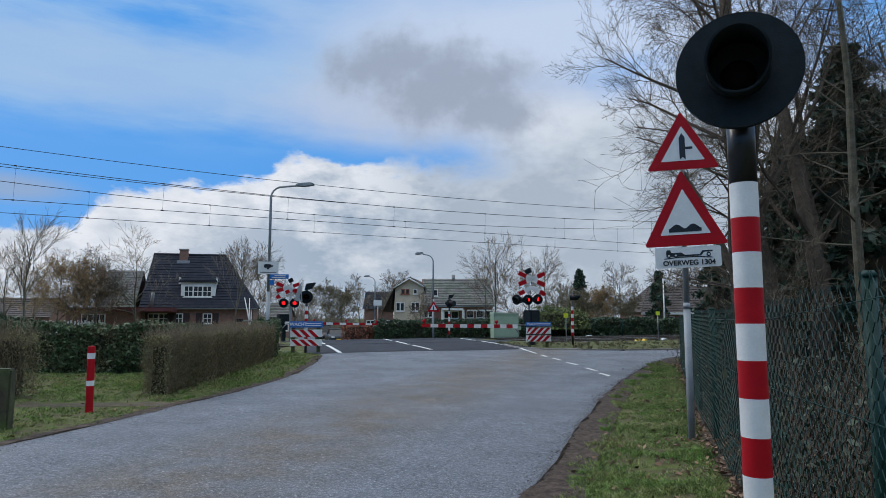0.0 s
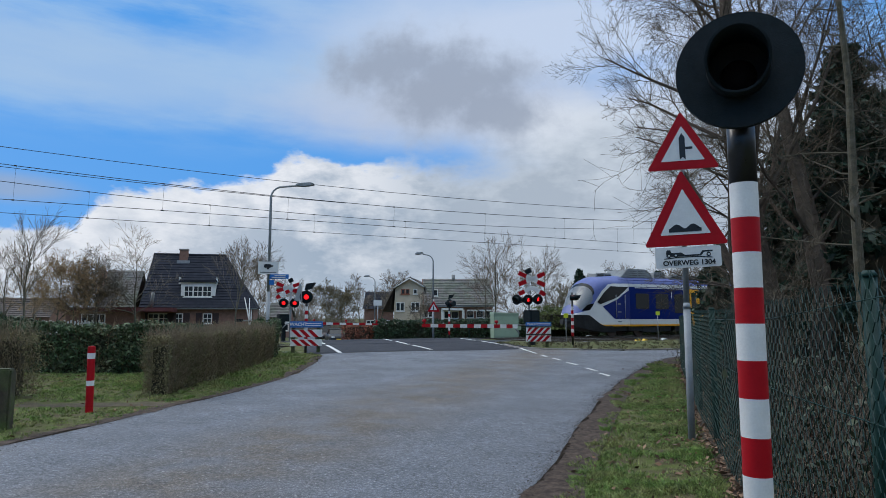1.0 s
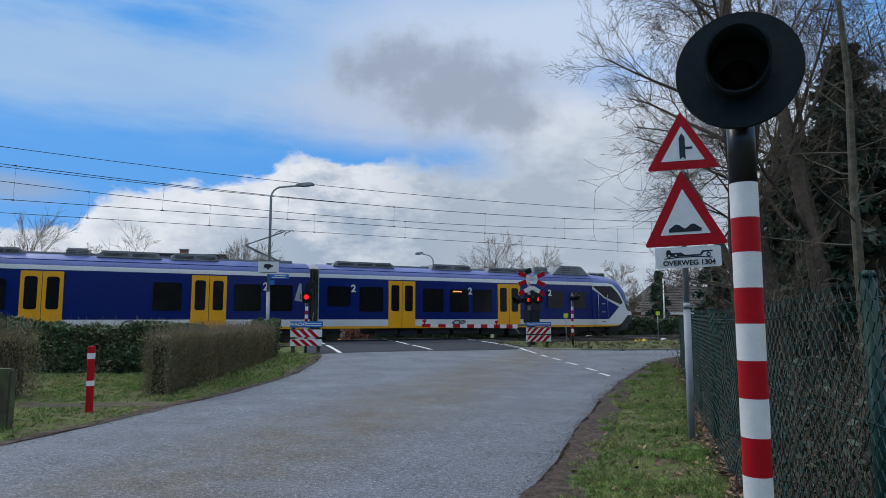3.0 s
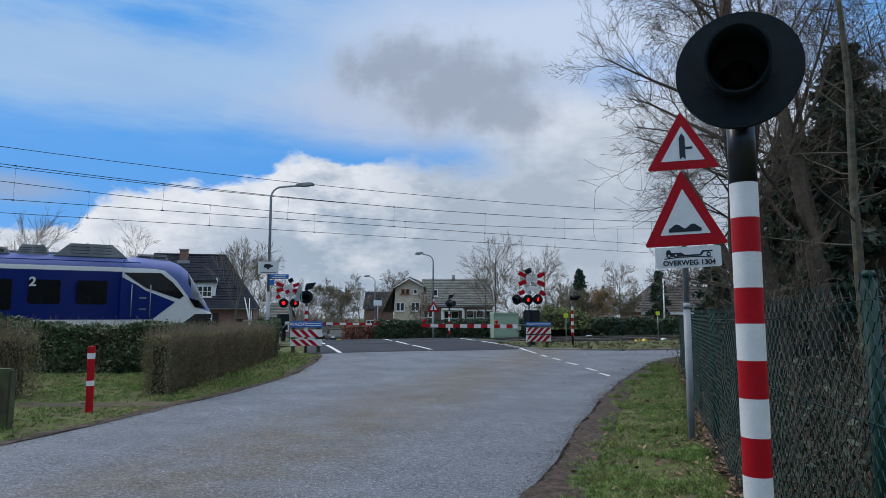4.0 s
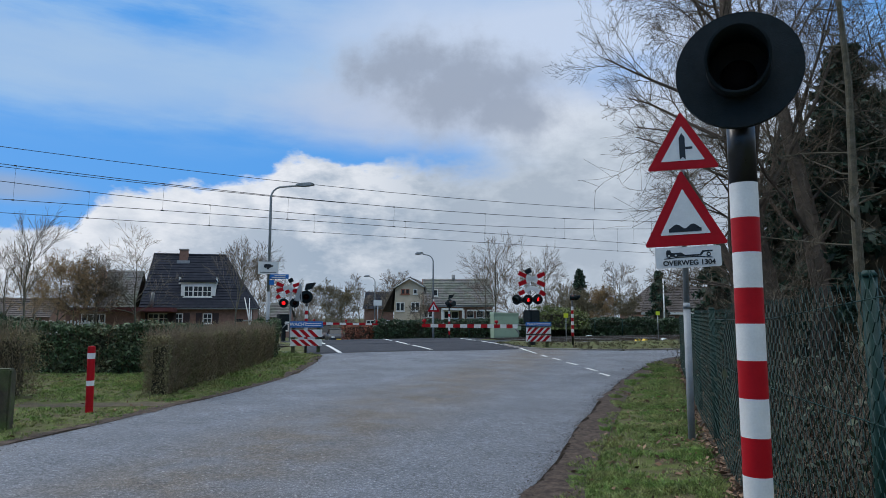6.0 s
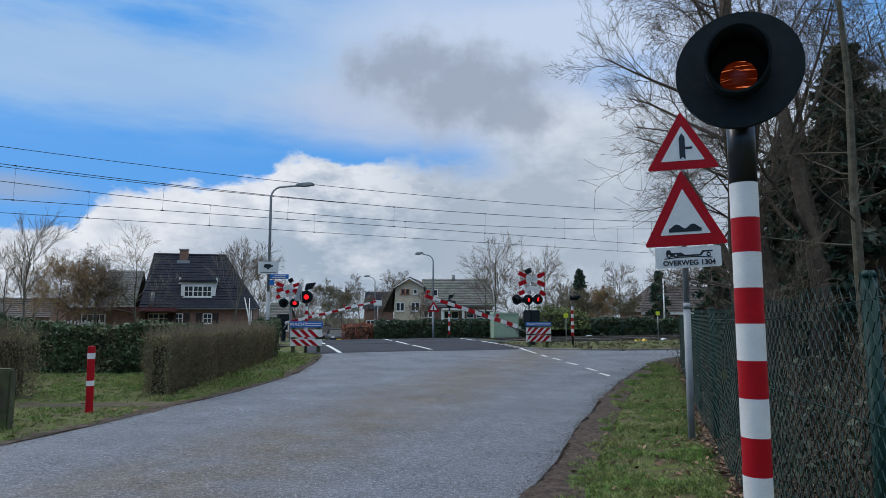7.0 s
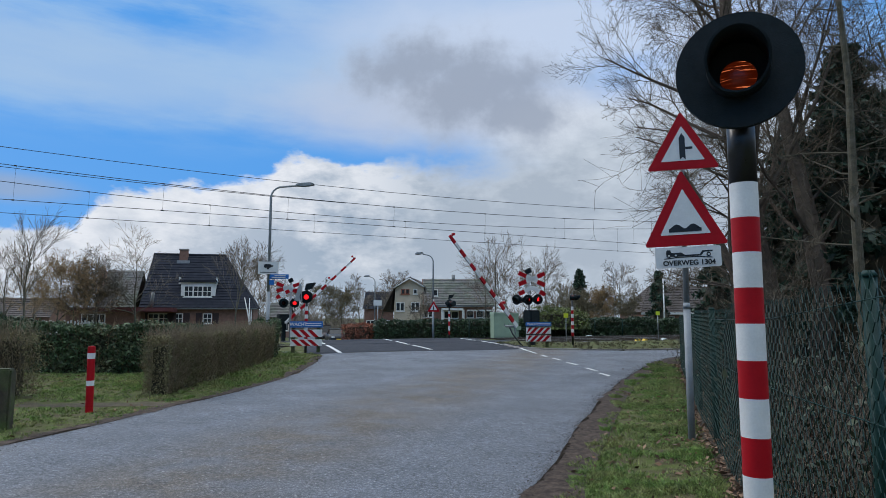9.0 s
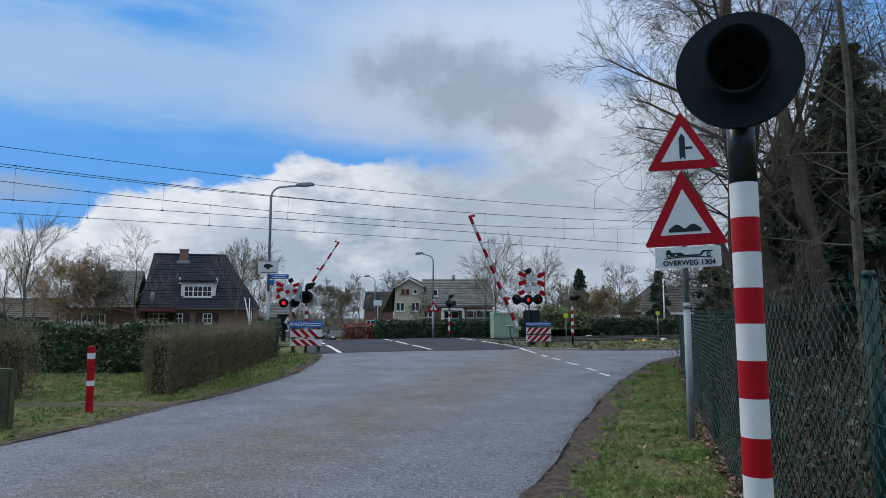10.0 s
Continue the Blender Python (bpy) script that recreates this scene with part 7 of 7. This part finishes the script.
# leaning pale poles beside the house
for dx, h, ln in ((0, 4.4, 0.0), (0.9, 4.6, 0.28)):
    t = thing("garden_pole", "pale upright pole beside the brick house", "pole", pose(-19.0 + dx * 0.6, 64.0, gxy(-19, 64), 0, math.degrees(-ln) * 0.8, 0))
    part("mast", cyl(B(), (0, 0, -0.1), (0, 0, h), 0.07, 0.05, 8), M["trim"], t)
    part("knob", cyl(B(), (0, 0, h), (0, 0, h + 0.1), 0.06, 0.03, 8), M["trim"], t)

# ================= cars =================


def build_car(x, y, yaw, label, paint, high=1.46):
    g = gxy(x, y)
    t = thing("car", label, "car", pose(x, y, g, 0, 0, yaw), "cars on the far road")
    bm = B()
    secs = [(-2.1, 0.35, 0.62, 0.62), (-2.0, 0.28, 0.74, 0.80), (-1.2, 0.25, 0.95, 0.87), (0.0, 0.25, 0.98, 0.88), (1.4, 0.25, 0.99, 0.87), (2.0, 0.3, 0.95, 0.80), (2.12, 0.4, 0.80, 0.66)]
    rows = [[bm.verts.new((sx * w * f, yy, zz0)) for sx, f, zz0 in ((-1, 0.92, z0), (-1, 1.0, (z0 + z1) / 2), (-1, 0.93, z1), (1, 0.93, z1), (1, 1.0, (z0 + z1) / 2), (1, 0.92, z0))] for yy, z0, z1, w in secs]
    for r0, r1 in zip(rows, rows[1:]):
        for j in range(6):
            bm.faces.new((r0[j], r0[(j + 1) % 6], r1[(j + 1) % 6], r1[j]))
    bm.faces.new(rows[0])
    bm.faces.new(rows[-1][::-1])
    bmesh.ops.recalc_face_normals(bm, faces=bm.faces[:])
    bmesh.ops.bevel(bm, geom=bm.edges[:], offset=0.03, segments=2, affect="EDGES")
    body = part("body", bm, paint, t, "glossy car body", smooth=True)
    bm = B()
    rows = [[bm.verts.new((sx * w, yy, zz0)) for sx, zz0 in ((-1, 0.93), (-0.82, z1), (0.82, z1), (1, 0.93))] for yy, z1, w in ((-1.1, 0.96, 0.80), (-0.3, high - 0.05, 0.74), (0.4, high, 0.74), (1.2, high - 0.08, 0.74), (1.9, 0.98, 0.76))]
    for r0, r1 in zip(rows, rows[1:]):
        for j in range(3):
            f = bm.faces.new((r0[j], r0[j + 1], r1[j + 1], r1[j]))
    bmesh.ops.recalc_face_normals(bm, faces=bm.faces[:])
    part("windows", bm, M["t_glass"], t, "dark windscreen and side glass")
    bm = B()
    box(bm, -0.60, 0.60, -0.3, 1.25, high - 0.03, high + 0.02, 0.02)
    part("roof_panel", bm, paint, t)
    for sx in (-1, 1):
        bm = B()
        box(bm, sx * 0.58 - 0.16, sx * 0.58 + 0.16, -2.11, -1.95, 0.60, 0.76, 0.03)
        part("headlight", bm, M["trim"], body, "pale headlight")
        bm = B()
        box(bm, sx * 0.94 - 0.08, sx * 0.94 + 0.08, -0.85, -0.7, 0.93, 1.05, 0.03)
        part("mirror", bm, paint, body)
        for yy in (-1.3, 1.35):
            bm = B()
            cyl(bm, (sx * 0.70, yy, 0.31), (sx * 0.88, yy, 0.31), 0.31, n=20)
            wh = part("wheel", bm, M["tyre"], t, "black tyre")
            bm = B()
            cyl(bm, (sx * 0.86, yy, 0.31), (sx * 0.89, yy, 0.31), 0.2, n=16)
            part("rim", bm, M["steel"], wh, "grey rim")
    bm = B()
    box(bm, -0.5, 0.5, -2.12, -2.0, 0.40, 0.58, 0.02)
    part("grille", bm, M["dark"], body, "dark grille")
    bm = B()
    box(bm, -0.26, 0.26, -2.15, -2.11, 0.42, 0.53)
    part("number_plate", bm, M["plate"], body, "plain yellow plate")


build_car(-10.8, 66.0, 18, "dark grey car waiting beyond the crossing", M["car"])
build_car(-13.1, 72.5, 18, "second dark car waiting behind the first", M["shutter"], 1.75)

# ================= trees =================


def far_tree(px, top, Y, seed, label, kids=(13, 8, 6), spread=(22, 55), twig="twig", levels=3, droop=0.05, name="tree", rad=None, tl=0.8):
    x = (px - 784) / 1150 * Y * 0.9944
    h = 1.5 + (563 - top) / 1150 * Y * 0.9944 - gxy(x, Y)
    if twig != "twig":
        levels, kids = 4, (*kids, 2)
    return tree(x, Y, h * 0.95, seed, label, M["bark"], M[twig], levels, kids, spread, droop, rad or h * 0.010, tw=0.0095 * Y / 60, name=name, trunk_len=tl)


BARE = "bare winter tree with fine grey-brown twigs"
for i, (px, top, Y, kids, spread, twig) in enumerate((
        (40, 388, 48, (16, 9, 4), (12, 30), "twig"), (12, 430, 60, (12, 8, 6), (22, 50), "twig"), (95, 452, 56, (15, 9, 8), (30, 65), "birch"), (130, 462, 58, (15, 9, 7), (30, 65), "birch"),
        (165, 452, 60, (16, 10, 9), (25, 60), "twig_dark"), (174, 468, 62, (16, 10, 8), (25, 60), "twig_dark"), (243, 405, 60, (15, 8, 5), (30, 60), "twig"), (416, 420, 60, (18, 9, 6), (15, 38), "twig"),
        (440, 455, 84, (12, 8, 6), (22, 50), "twig"), (398, 462, 90, (12, 8, 6), (22, 50), "twig"), (576, 502, 84, (15, 9, 8), (20, 55), "olive"), (604, 506, 82, (15, 9, 8), (20, 55), "olive"),
        (640, 488, 100, (13, 8, 6), (25, 55), "twig"), (672, 482, 110, (13, 8, 6), (25, 55), "twig"), (706, 478, 120, (13, 8, 6), (25, 55), "twig"), (740, 520, 70, (13, 8, 7), (30, 65), "twig"),
        (875, 418, 72, (15, 8, 5), (22, 52), "twig"), (860, 470, 84, (12, 8, 6), (25, 55), "twig"), (935, 440, 90, (12, 7, 5), (20, 45), "twig"), (968, 442, 92, (12, 7, 5), (20, 45), "twig"),
        (985, 500, 80, (14, 10, 8), (30, 65), "twig"), (1050, 508, 78, (14, 10, 8), (30, 65), "twig"), (1070, 520, 74, (14, 10, 8), (30, 65), "birch"), (1098, 472, 105, (13, 8, 6), (22, 50), "twig"),
        (1120, 500, 84, (13, 9, 7), (30, 60), "twig"), (1180, 468, 110, (13, 8, 6), (22, 50), "twig"), (1215, 462, 105, (13, 8, 6), (22, 50), "twig"), (1245, 470, 100, (13, 8, 6), (22, 50), "twig"),
        (520, 500, 110, (13, 8, 6), (25, 55), "twig"), (490, 490, 105, (13, 8, 6), (25, 55), "twig"), (550, 512, 115, (13, 8, 6), (25, 55), "twig"), (60, 470, 75, (13, 8, 6), (25, 55), "birch"),
        (460, 480, 95, (13, 8, 6), (25, 55), "twig"), (905, 480, 110, (13, 8, 6), (25, 55), "twig"), (1010, 490, 115, (13, 8, 6), (25, 55), "twig"), (780, 500, 130, (13, 8, 6), (25, 55), "twig"),
        (998, 508, 66, (15, 9, 8), (30, 65), "olive"), (1035, 506, 68, (15, 9, 8), (30, 65), "olive"), (1066, 512, 66, (15, 9, 8), (30, 65), "birch"), (1104, 514, 68, (15, 9, 8), (30, 65), "olive"))):
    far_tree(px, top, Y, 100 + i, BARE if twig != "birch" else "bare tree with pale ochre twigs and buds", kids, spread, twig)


def far_woods():
    """A continuous low belt of bare woodland on the skyline."""
    rng = random.Random(77)
    vs, fs = [], []
    for i in range(620):
        az = rng.uniform(-0.95, 0.95)
        Y = rng.uniform(125, 165)
        x, y = math.tan(az) * Y, Y
        h = rng.uniform(4.5, 8.5) * (0.8 + 0.4 * noise.noise((az * 6, 0, 0)))
        base = Vector((x, y, -1.7))
        for k in range(19):
            a = rng.uniform(0, 6.28)
            p = base + Vector((math.cos(a) * rng.uniform(0, 1.2), math.sin(a), rng.uniform(0, h * 0.5)))
            q = p + Vector((rng.gauss(0, 1.1), rng.gauss(0, 1), rng.uniform(0.25, 0.55) * h))
            q.z = min(q.z, h)
            add_tube(vs, fs, [p, p.lerp(q, 0.5) + Vector((rng.gauss(0, 0.2), 0, 0)), q], [0.06, 0.045, 0.03], 3)
    scatter("far_woods", vs, fs, M["twig"], None, "belt of bare brown woodland along the skyline", "woods", "stuff")


far_woods()
conifer(16.8, 80.0, 8.4, 1.4, 41, "dark conifer behind the bare trees", 0.3, 0.2, 3200, 0.55)
conifer(25.2, 76.0, 7.6, 2.3, 42, "dark conifer beside the low house", 0.1, 0.22, 4200)
conifer(10.6, 25.0, 3.9, 1.5, 43, "dark evergreen bush behind the fence", 0.02, 0.10, 4200, 0.5)

# tall trees behind the chain-link fence
tree(7.35, 14.2, 14.5, 205, "large old bare tree with thick ridged trunk", M["bark2"], M["twig_dark"], 4, (20, 9, 8, 5), (26, 60), 0.10, 0.34, (-0.01, 0), tw=0.0028, trunk_len=0.75, wander=0.24, reach=0.76, limb=0.24)
tree(8.0, 14.0, 13.0, 206, "old bare tree with rough brown bark", M["bark2"], M["twig_dark"], 4, (14, 8, 7, 4), (30, 70), 0.10, 0.28, (0.05, 0), tw=0.0028, trunk_len=0.75, wander=0.26, reach=0.75, limb=0.22)
tree(6.9, 13.6, 7.0, 207, "leaning bare stem beside the old tree", M["bark2"], M["twig_dark"], 4, (12, 8, 6, 4), (30, 80), 0.08, 0.15, (-0.12, 0.1), tw=0.0028, wander=0.3, reach=0.7, limb=0.25)
tree(5.84, 9.0, 10.5, 208, "slender bare tree with mottled grey-green bark", M["bark_olive"], M["twig_dark"], 4, (20, 7, 6, 3), (40, 85), 0.03, 0.085, (0.03, 0.02), tw=0.0022, wander=0.12, reach=0.42, limb=0.24)
tree(9.6, 12.5, 9.0, 209, "bare young tree in the thicket", M["bark"], M["twig_dark"], 4, (16, 8, 6, 4), (35, 75), 0.05, 0.08, (0, 0), tw=0.0025, wander=0.3, limb=0.3)
tree(11.5, 17.5, 12.0, 210, "bare tree at the back of the thicket", M["bark2"], M["twig_dark"], 3, (16, 10, 8), (30, 70), 0.03, 0.16, (-0.05, 0), tw=0.005, wander=0.3)
tree(9.4, 20.5, 12.5, 211, "bare tree behind the fence", M["bark2"], M["twig_dark"], 3, (18, 12, 9), (30, 70), 0.03, 0.15, (0.0, 0), tw=0.0045, wander=0.3, reach=0.42, limb=0.3)
for i, (x, y, h, r) in enumerate(((9.2, 14.5, 7.6, 1.5), (10.6, 16.6, 8.4, 1.8), (12.0, 18.6, 9.0, 2.0), (10.1, 18.6, 6.6, 1.6), (8.5, 14.9, 4.6, 1.2), (13.2, 17.0, 9.0, 2.8), (16.5, 19.0, 10.0, 3.0), (10.9, 15.4, 7.0, 2.0), (12.4, 22.0, 7.5, 2.6), (9.3, 11.4, 6.6, 1.7), (19.5, 22.0, 9.0, 3.0), (15.5, 14.0, 9.5, 2.8), (9.4, 17.6, 4.8, 1.5), (12.2, 11.6, 8.5, 2.2))):
    conifer(x, y, h, r, 60 + i, "dark green conifer in the shade of the thicket", 0.0, 0.11, 12000, 0.55)
# understorey of thin stems behind the fence
for i, (x, y, h) in enumerate(((4.6, 8.6, 2.4), (5.3, 10.2, 2.6), (6.2, 11.6, 2.8), (4.0, 6.6, 1.5), (5.0, 7.0, 2.0), (6.8, 9.6, 2.6), (7.4, 15.4, 3.0), (8.2, 17.6, 3.0), (3.9, 5.0, 1.3), (6.6, 7.6, 2.4))):
    tree(x, y, h, 300 + i, "thin bare shrub of brown stems in leaf litter", M["bark"], M["twig_dark"], 3, (9, 6, 5), (20, 60), 0.05, 0.016, (0, 0), name="shrub", tw=0.0028, group="bare shrubs", wander=0.3)


def thicket():
    """Tangle of dead stems and brambles behind the fence, past counting."""
    rng = random.Random(31)
    vs, fs, pts = [], [], []
    for i in range(3600):
        y = rng.uniform(2.2, 19.5)
        fx = table([(p[1], p[0]) for p in FENCE], y)
        x = fx + 0.25 + rng.expovariate(0.45)
        z = gxy(x, y)
        h = rng.uniform(0.25, 1.5) * (0.7 + 0.6 * noise.noise((x * 0.8, y * 0.8, 2)))
        a = rng.uniform(0, 6.28)
        p = Vector((x, y, z - 0.02))
        q = p + Vector((math.cos(a) * h * 0.4, math.sin(a) * h * 0.4, h))
        add_tube(vs, fs, [p, p.lerp(q, 0.55) + Vector((rng.gauss(0, 0.06), rng.gauss(0, 0.06), 0.05)), q], [0.006, 0.004, 0.002], 3)
        if rng.random() < 0.5:
            for j in range(9):
                pts.append(p.lerp(q, rng.random()) + Vector((rng.gauss(0, 0.12), rng.gauss(0, 0.12), rng.gauss(0, 0.08))))
    scatter("dead_stems", vs, fs, M["bark2"], None, "tangle of dead brown stems behind the fence", "undergrowth", "stuff")
    scatter("brambles", *leaf_faces(rng, pts, 0.035), M["hedge_leaf"], None, "dull dark green brambles behind the fence", "undergrowth", "stuff")


M["hedge_leaf"] = mat("bramble_leaf", (0.035, 0.045, 0.020), 0.6, 0.25, 2.0, island=0.5)
thicket()


def unseen_woods():
    """Unseen tall trees, added to close the place behind and beside the camera and dim reflections."""
    rng = random.Random(78)
    vs, fs, pts = [], [], []
    for i in range(240):
        az = rng.uniform(1.25, 5.0)
        d = rng.uniform(34, 60)
        h = rng.uniform(7, 13)
        base = Vector((math.sin(az) * d, math.cos(az) * d, 0))
        add_tube(vs, fs, [base, base + Vector((rng.gauss(0, 0.4), rng.gauss(0, 0.4), h * 0.9))], [0.22, 0.05], 5)
        for k in range(34):
            pts.append(base + Vector((rng.gauss(0, 1.5), rng.gauss(0, 1.5), rng.uniform(0.2, 1.0) * h)))
    scatter("woods_stems", vs, fs, M["bark2"], None, "stems of unseen dense woodland added behind the road", "woods", "stuff")
    scatter("woods_leaves", *leaf_faces(rng, pts, 0.8), M["needle"], None, "dark foliage of dense woodland behind the road", "woods", "stuff")


unseen_woods()


def litter():
    rng = random.Random(5)
    pts = []
    for i in range(9000):
        y = rng.uniform(2.5, 19)
        fx = table([(p[1], p[0]) for p in FENCE], y)
        x = fx + (rng.expovariate(0.6) if rng.random() < 0.82 else -rng.expovariate(5.0))
        pts.append((x, y, gxy(x, y) + rng.uniform(0.006, 0.03)))
    for i in range(700):
        x, y = rng.uniform(0.8, 4.5), rng.uniform(4.4, 13)
        if right_verge(x, y) > 0:
            pts.append((x, y, gxy(x, y) + rng.uniform(0.01, 0.04)))
    for i in range(160):
        x, y = rng.uniform(-10, -3.9), rng.uniform(7.5, 15.3)
        if left_verge(x, y) > 0:
            pts.append((x, y, gxy(x, y) + rng.uniform(0.01, 0.04)))
    scatter("leaf_litter", *leaf_faces(rng, pts, 0.034, 0.55), M["litter"], None, "brown fallen leaves along the fence foot", "leaves", "stuff")
    # bare soil of the thicket
    rows = []
    for i in range(40):
        y = lerp(1.0, 20.5, i / 39)
        fx = table([(p[1], p[0]) for p in FENCE], y)
        rows.append([(fx - 0.12 + 0.1 * noise.noise((y * 1.3, 0, 0)), y)] + [(fx + d, y) for d in (0.5, 2, 5, 10, 25)])
    grid_mesh("thicket_floor", rows, M["soil"], "structure", "bare dark soil under the thicket", "ground", 0.005)


litter()
# ================= drifting cloud =================


def build_cloud():
    """A ragged grey cloud far off, thin at its rim, that drifts slowly to one side."""
    m = bpy.data.materials.new("grey_cloud")
    m.use_nodes = True
    nt = m.node_tree
    nt.nodes.clear()

    def nd(k):
        return nt.nodes.new("ShaderNode" + k)

    def op(kind, a0, b0):
        t = nd("Math")
        t.operation = kind
        for i, v in enumerate((a0, b0)):
            if isinstance(v, (int, float)):
                t.inputs[i].default_value = v
            else:
                nt.links.new(v, t.inputs[i])
        return t.outputs[0]
    tc = nd("TexCoord").outputs["Object"]
    sp = nd("SeparateXYZ")
    nt.links.new(tc, sp.inputs[0])

    def oval(x, z, rx, rz):
        u = op("DIVIDE", op("SUBTRACT", sp.outputs[0], x), rx)
        w = op("DIVIDE", op("SUBTRACT", sp.outputs[2], z), rz)
        return op("SUBTRACT", 1.0, op("SQRT", op("ADD", op("MULTIPLY", u, u), op("MULTIPLY", w, w)), 0))
    body = op("MAXIMUM", oval(20, 10, 290, 185), oval(-100, 60, 240, 130))
    body = op("MAXIMUM", body, oval(125, -60, 190, 120))
    ns = nd("TexNoise")
    ns.inputs["Scale"].default_value, ns.inputs["Detail"].default_value, ns.inputs["Roughness"].default_value = 0.011, 7, 0.6
    nt.links.new(tc, ns.inputs["Vector"])
    dens = op("ADD", body, op("MULTIPLY", op("SUBTRACT", ns.outputs["Fac"], 0.5), 1.25))
    mr = nd("MapRange")
    mr.interpolation_type = "SMOOTHSTEP"
    mr.inputs[1].default_value, mr.inputs[2].default_value, mr.inputs[4].default_value = -0.02, 0.8, 0.88
    nt.links.new(dens, mr.inputs[0])
    em, tr, mixer, out = nd("Emission"), nd("BsdfTransparent"), nd("MixShader"), nd("OutputMaterial")
    tone = nd("Mix")
    tone.data_type = "RGBA"
    tone.inputs[6].default_value, tone.inputs[7].default_value = (0.46, 0.53, 0.65, 1), (0.30, 0.355, 0.46, 1)
    nt.links.new(mr.outputs[0], tone.inputs[0])
    nt.links.new(tone.outputs[2], em.inputs[0])
    nt.links.new(mr.outputs[0], mixer.inputs[0])
    nt.links.new(tr.outputs[0], mixer.inputs[1])
    nt.links.new(em.outputs[0], mixer.inputs[2])
    nt.links.new(mixer.outputs[0], out.inputs[0])
    bm = B()
    n = 12
    vs = [[bm.verts.new((lerp(-480, 480, i / n), 30 * math.cos(i / n * 3.14) ** 2, lerp(-330, 330, j / n))) for i in range(n + 1)] for j in range(n + 1)]
    for j in range(n):
        for i in range(n):
            bm.faces.new((vs[j][i], vs[j][i + 1], vs[j + 1][i + 1], vs[j + 1][i]))
    c = part("cloud_backdrop", bm, m)
    tagged(c, "soft grey cloud drifting slowly across the bright sky", "cloud", "", "structure")
    MOVERS.append((c, [(t, pose(-14 + 6.4 * t, 1418, 520 - 0.6 * t, -10, 0, 0) ) for t in (0.0, 5.0, 10.0)]))


build_cloud()
# ================= motion of the train, booms and flashing lamps =================


def motions():
    walk(train, TRAIN_ROWS)
    for o, rows in MOVERS:
        walk(o, rows)


motions()
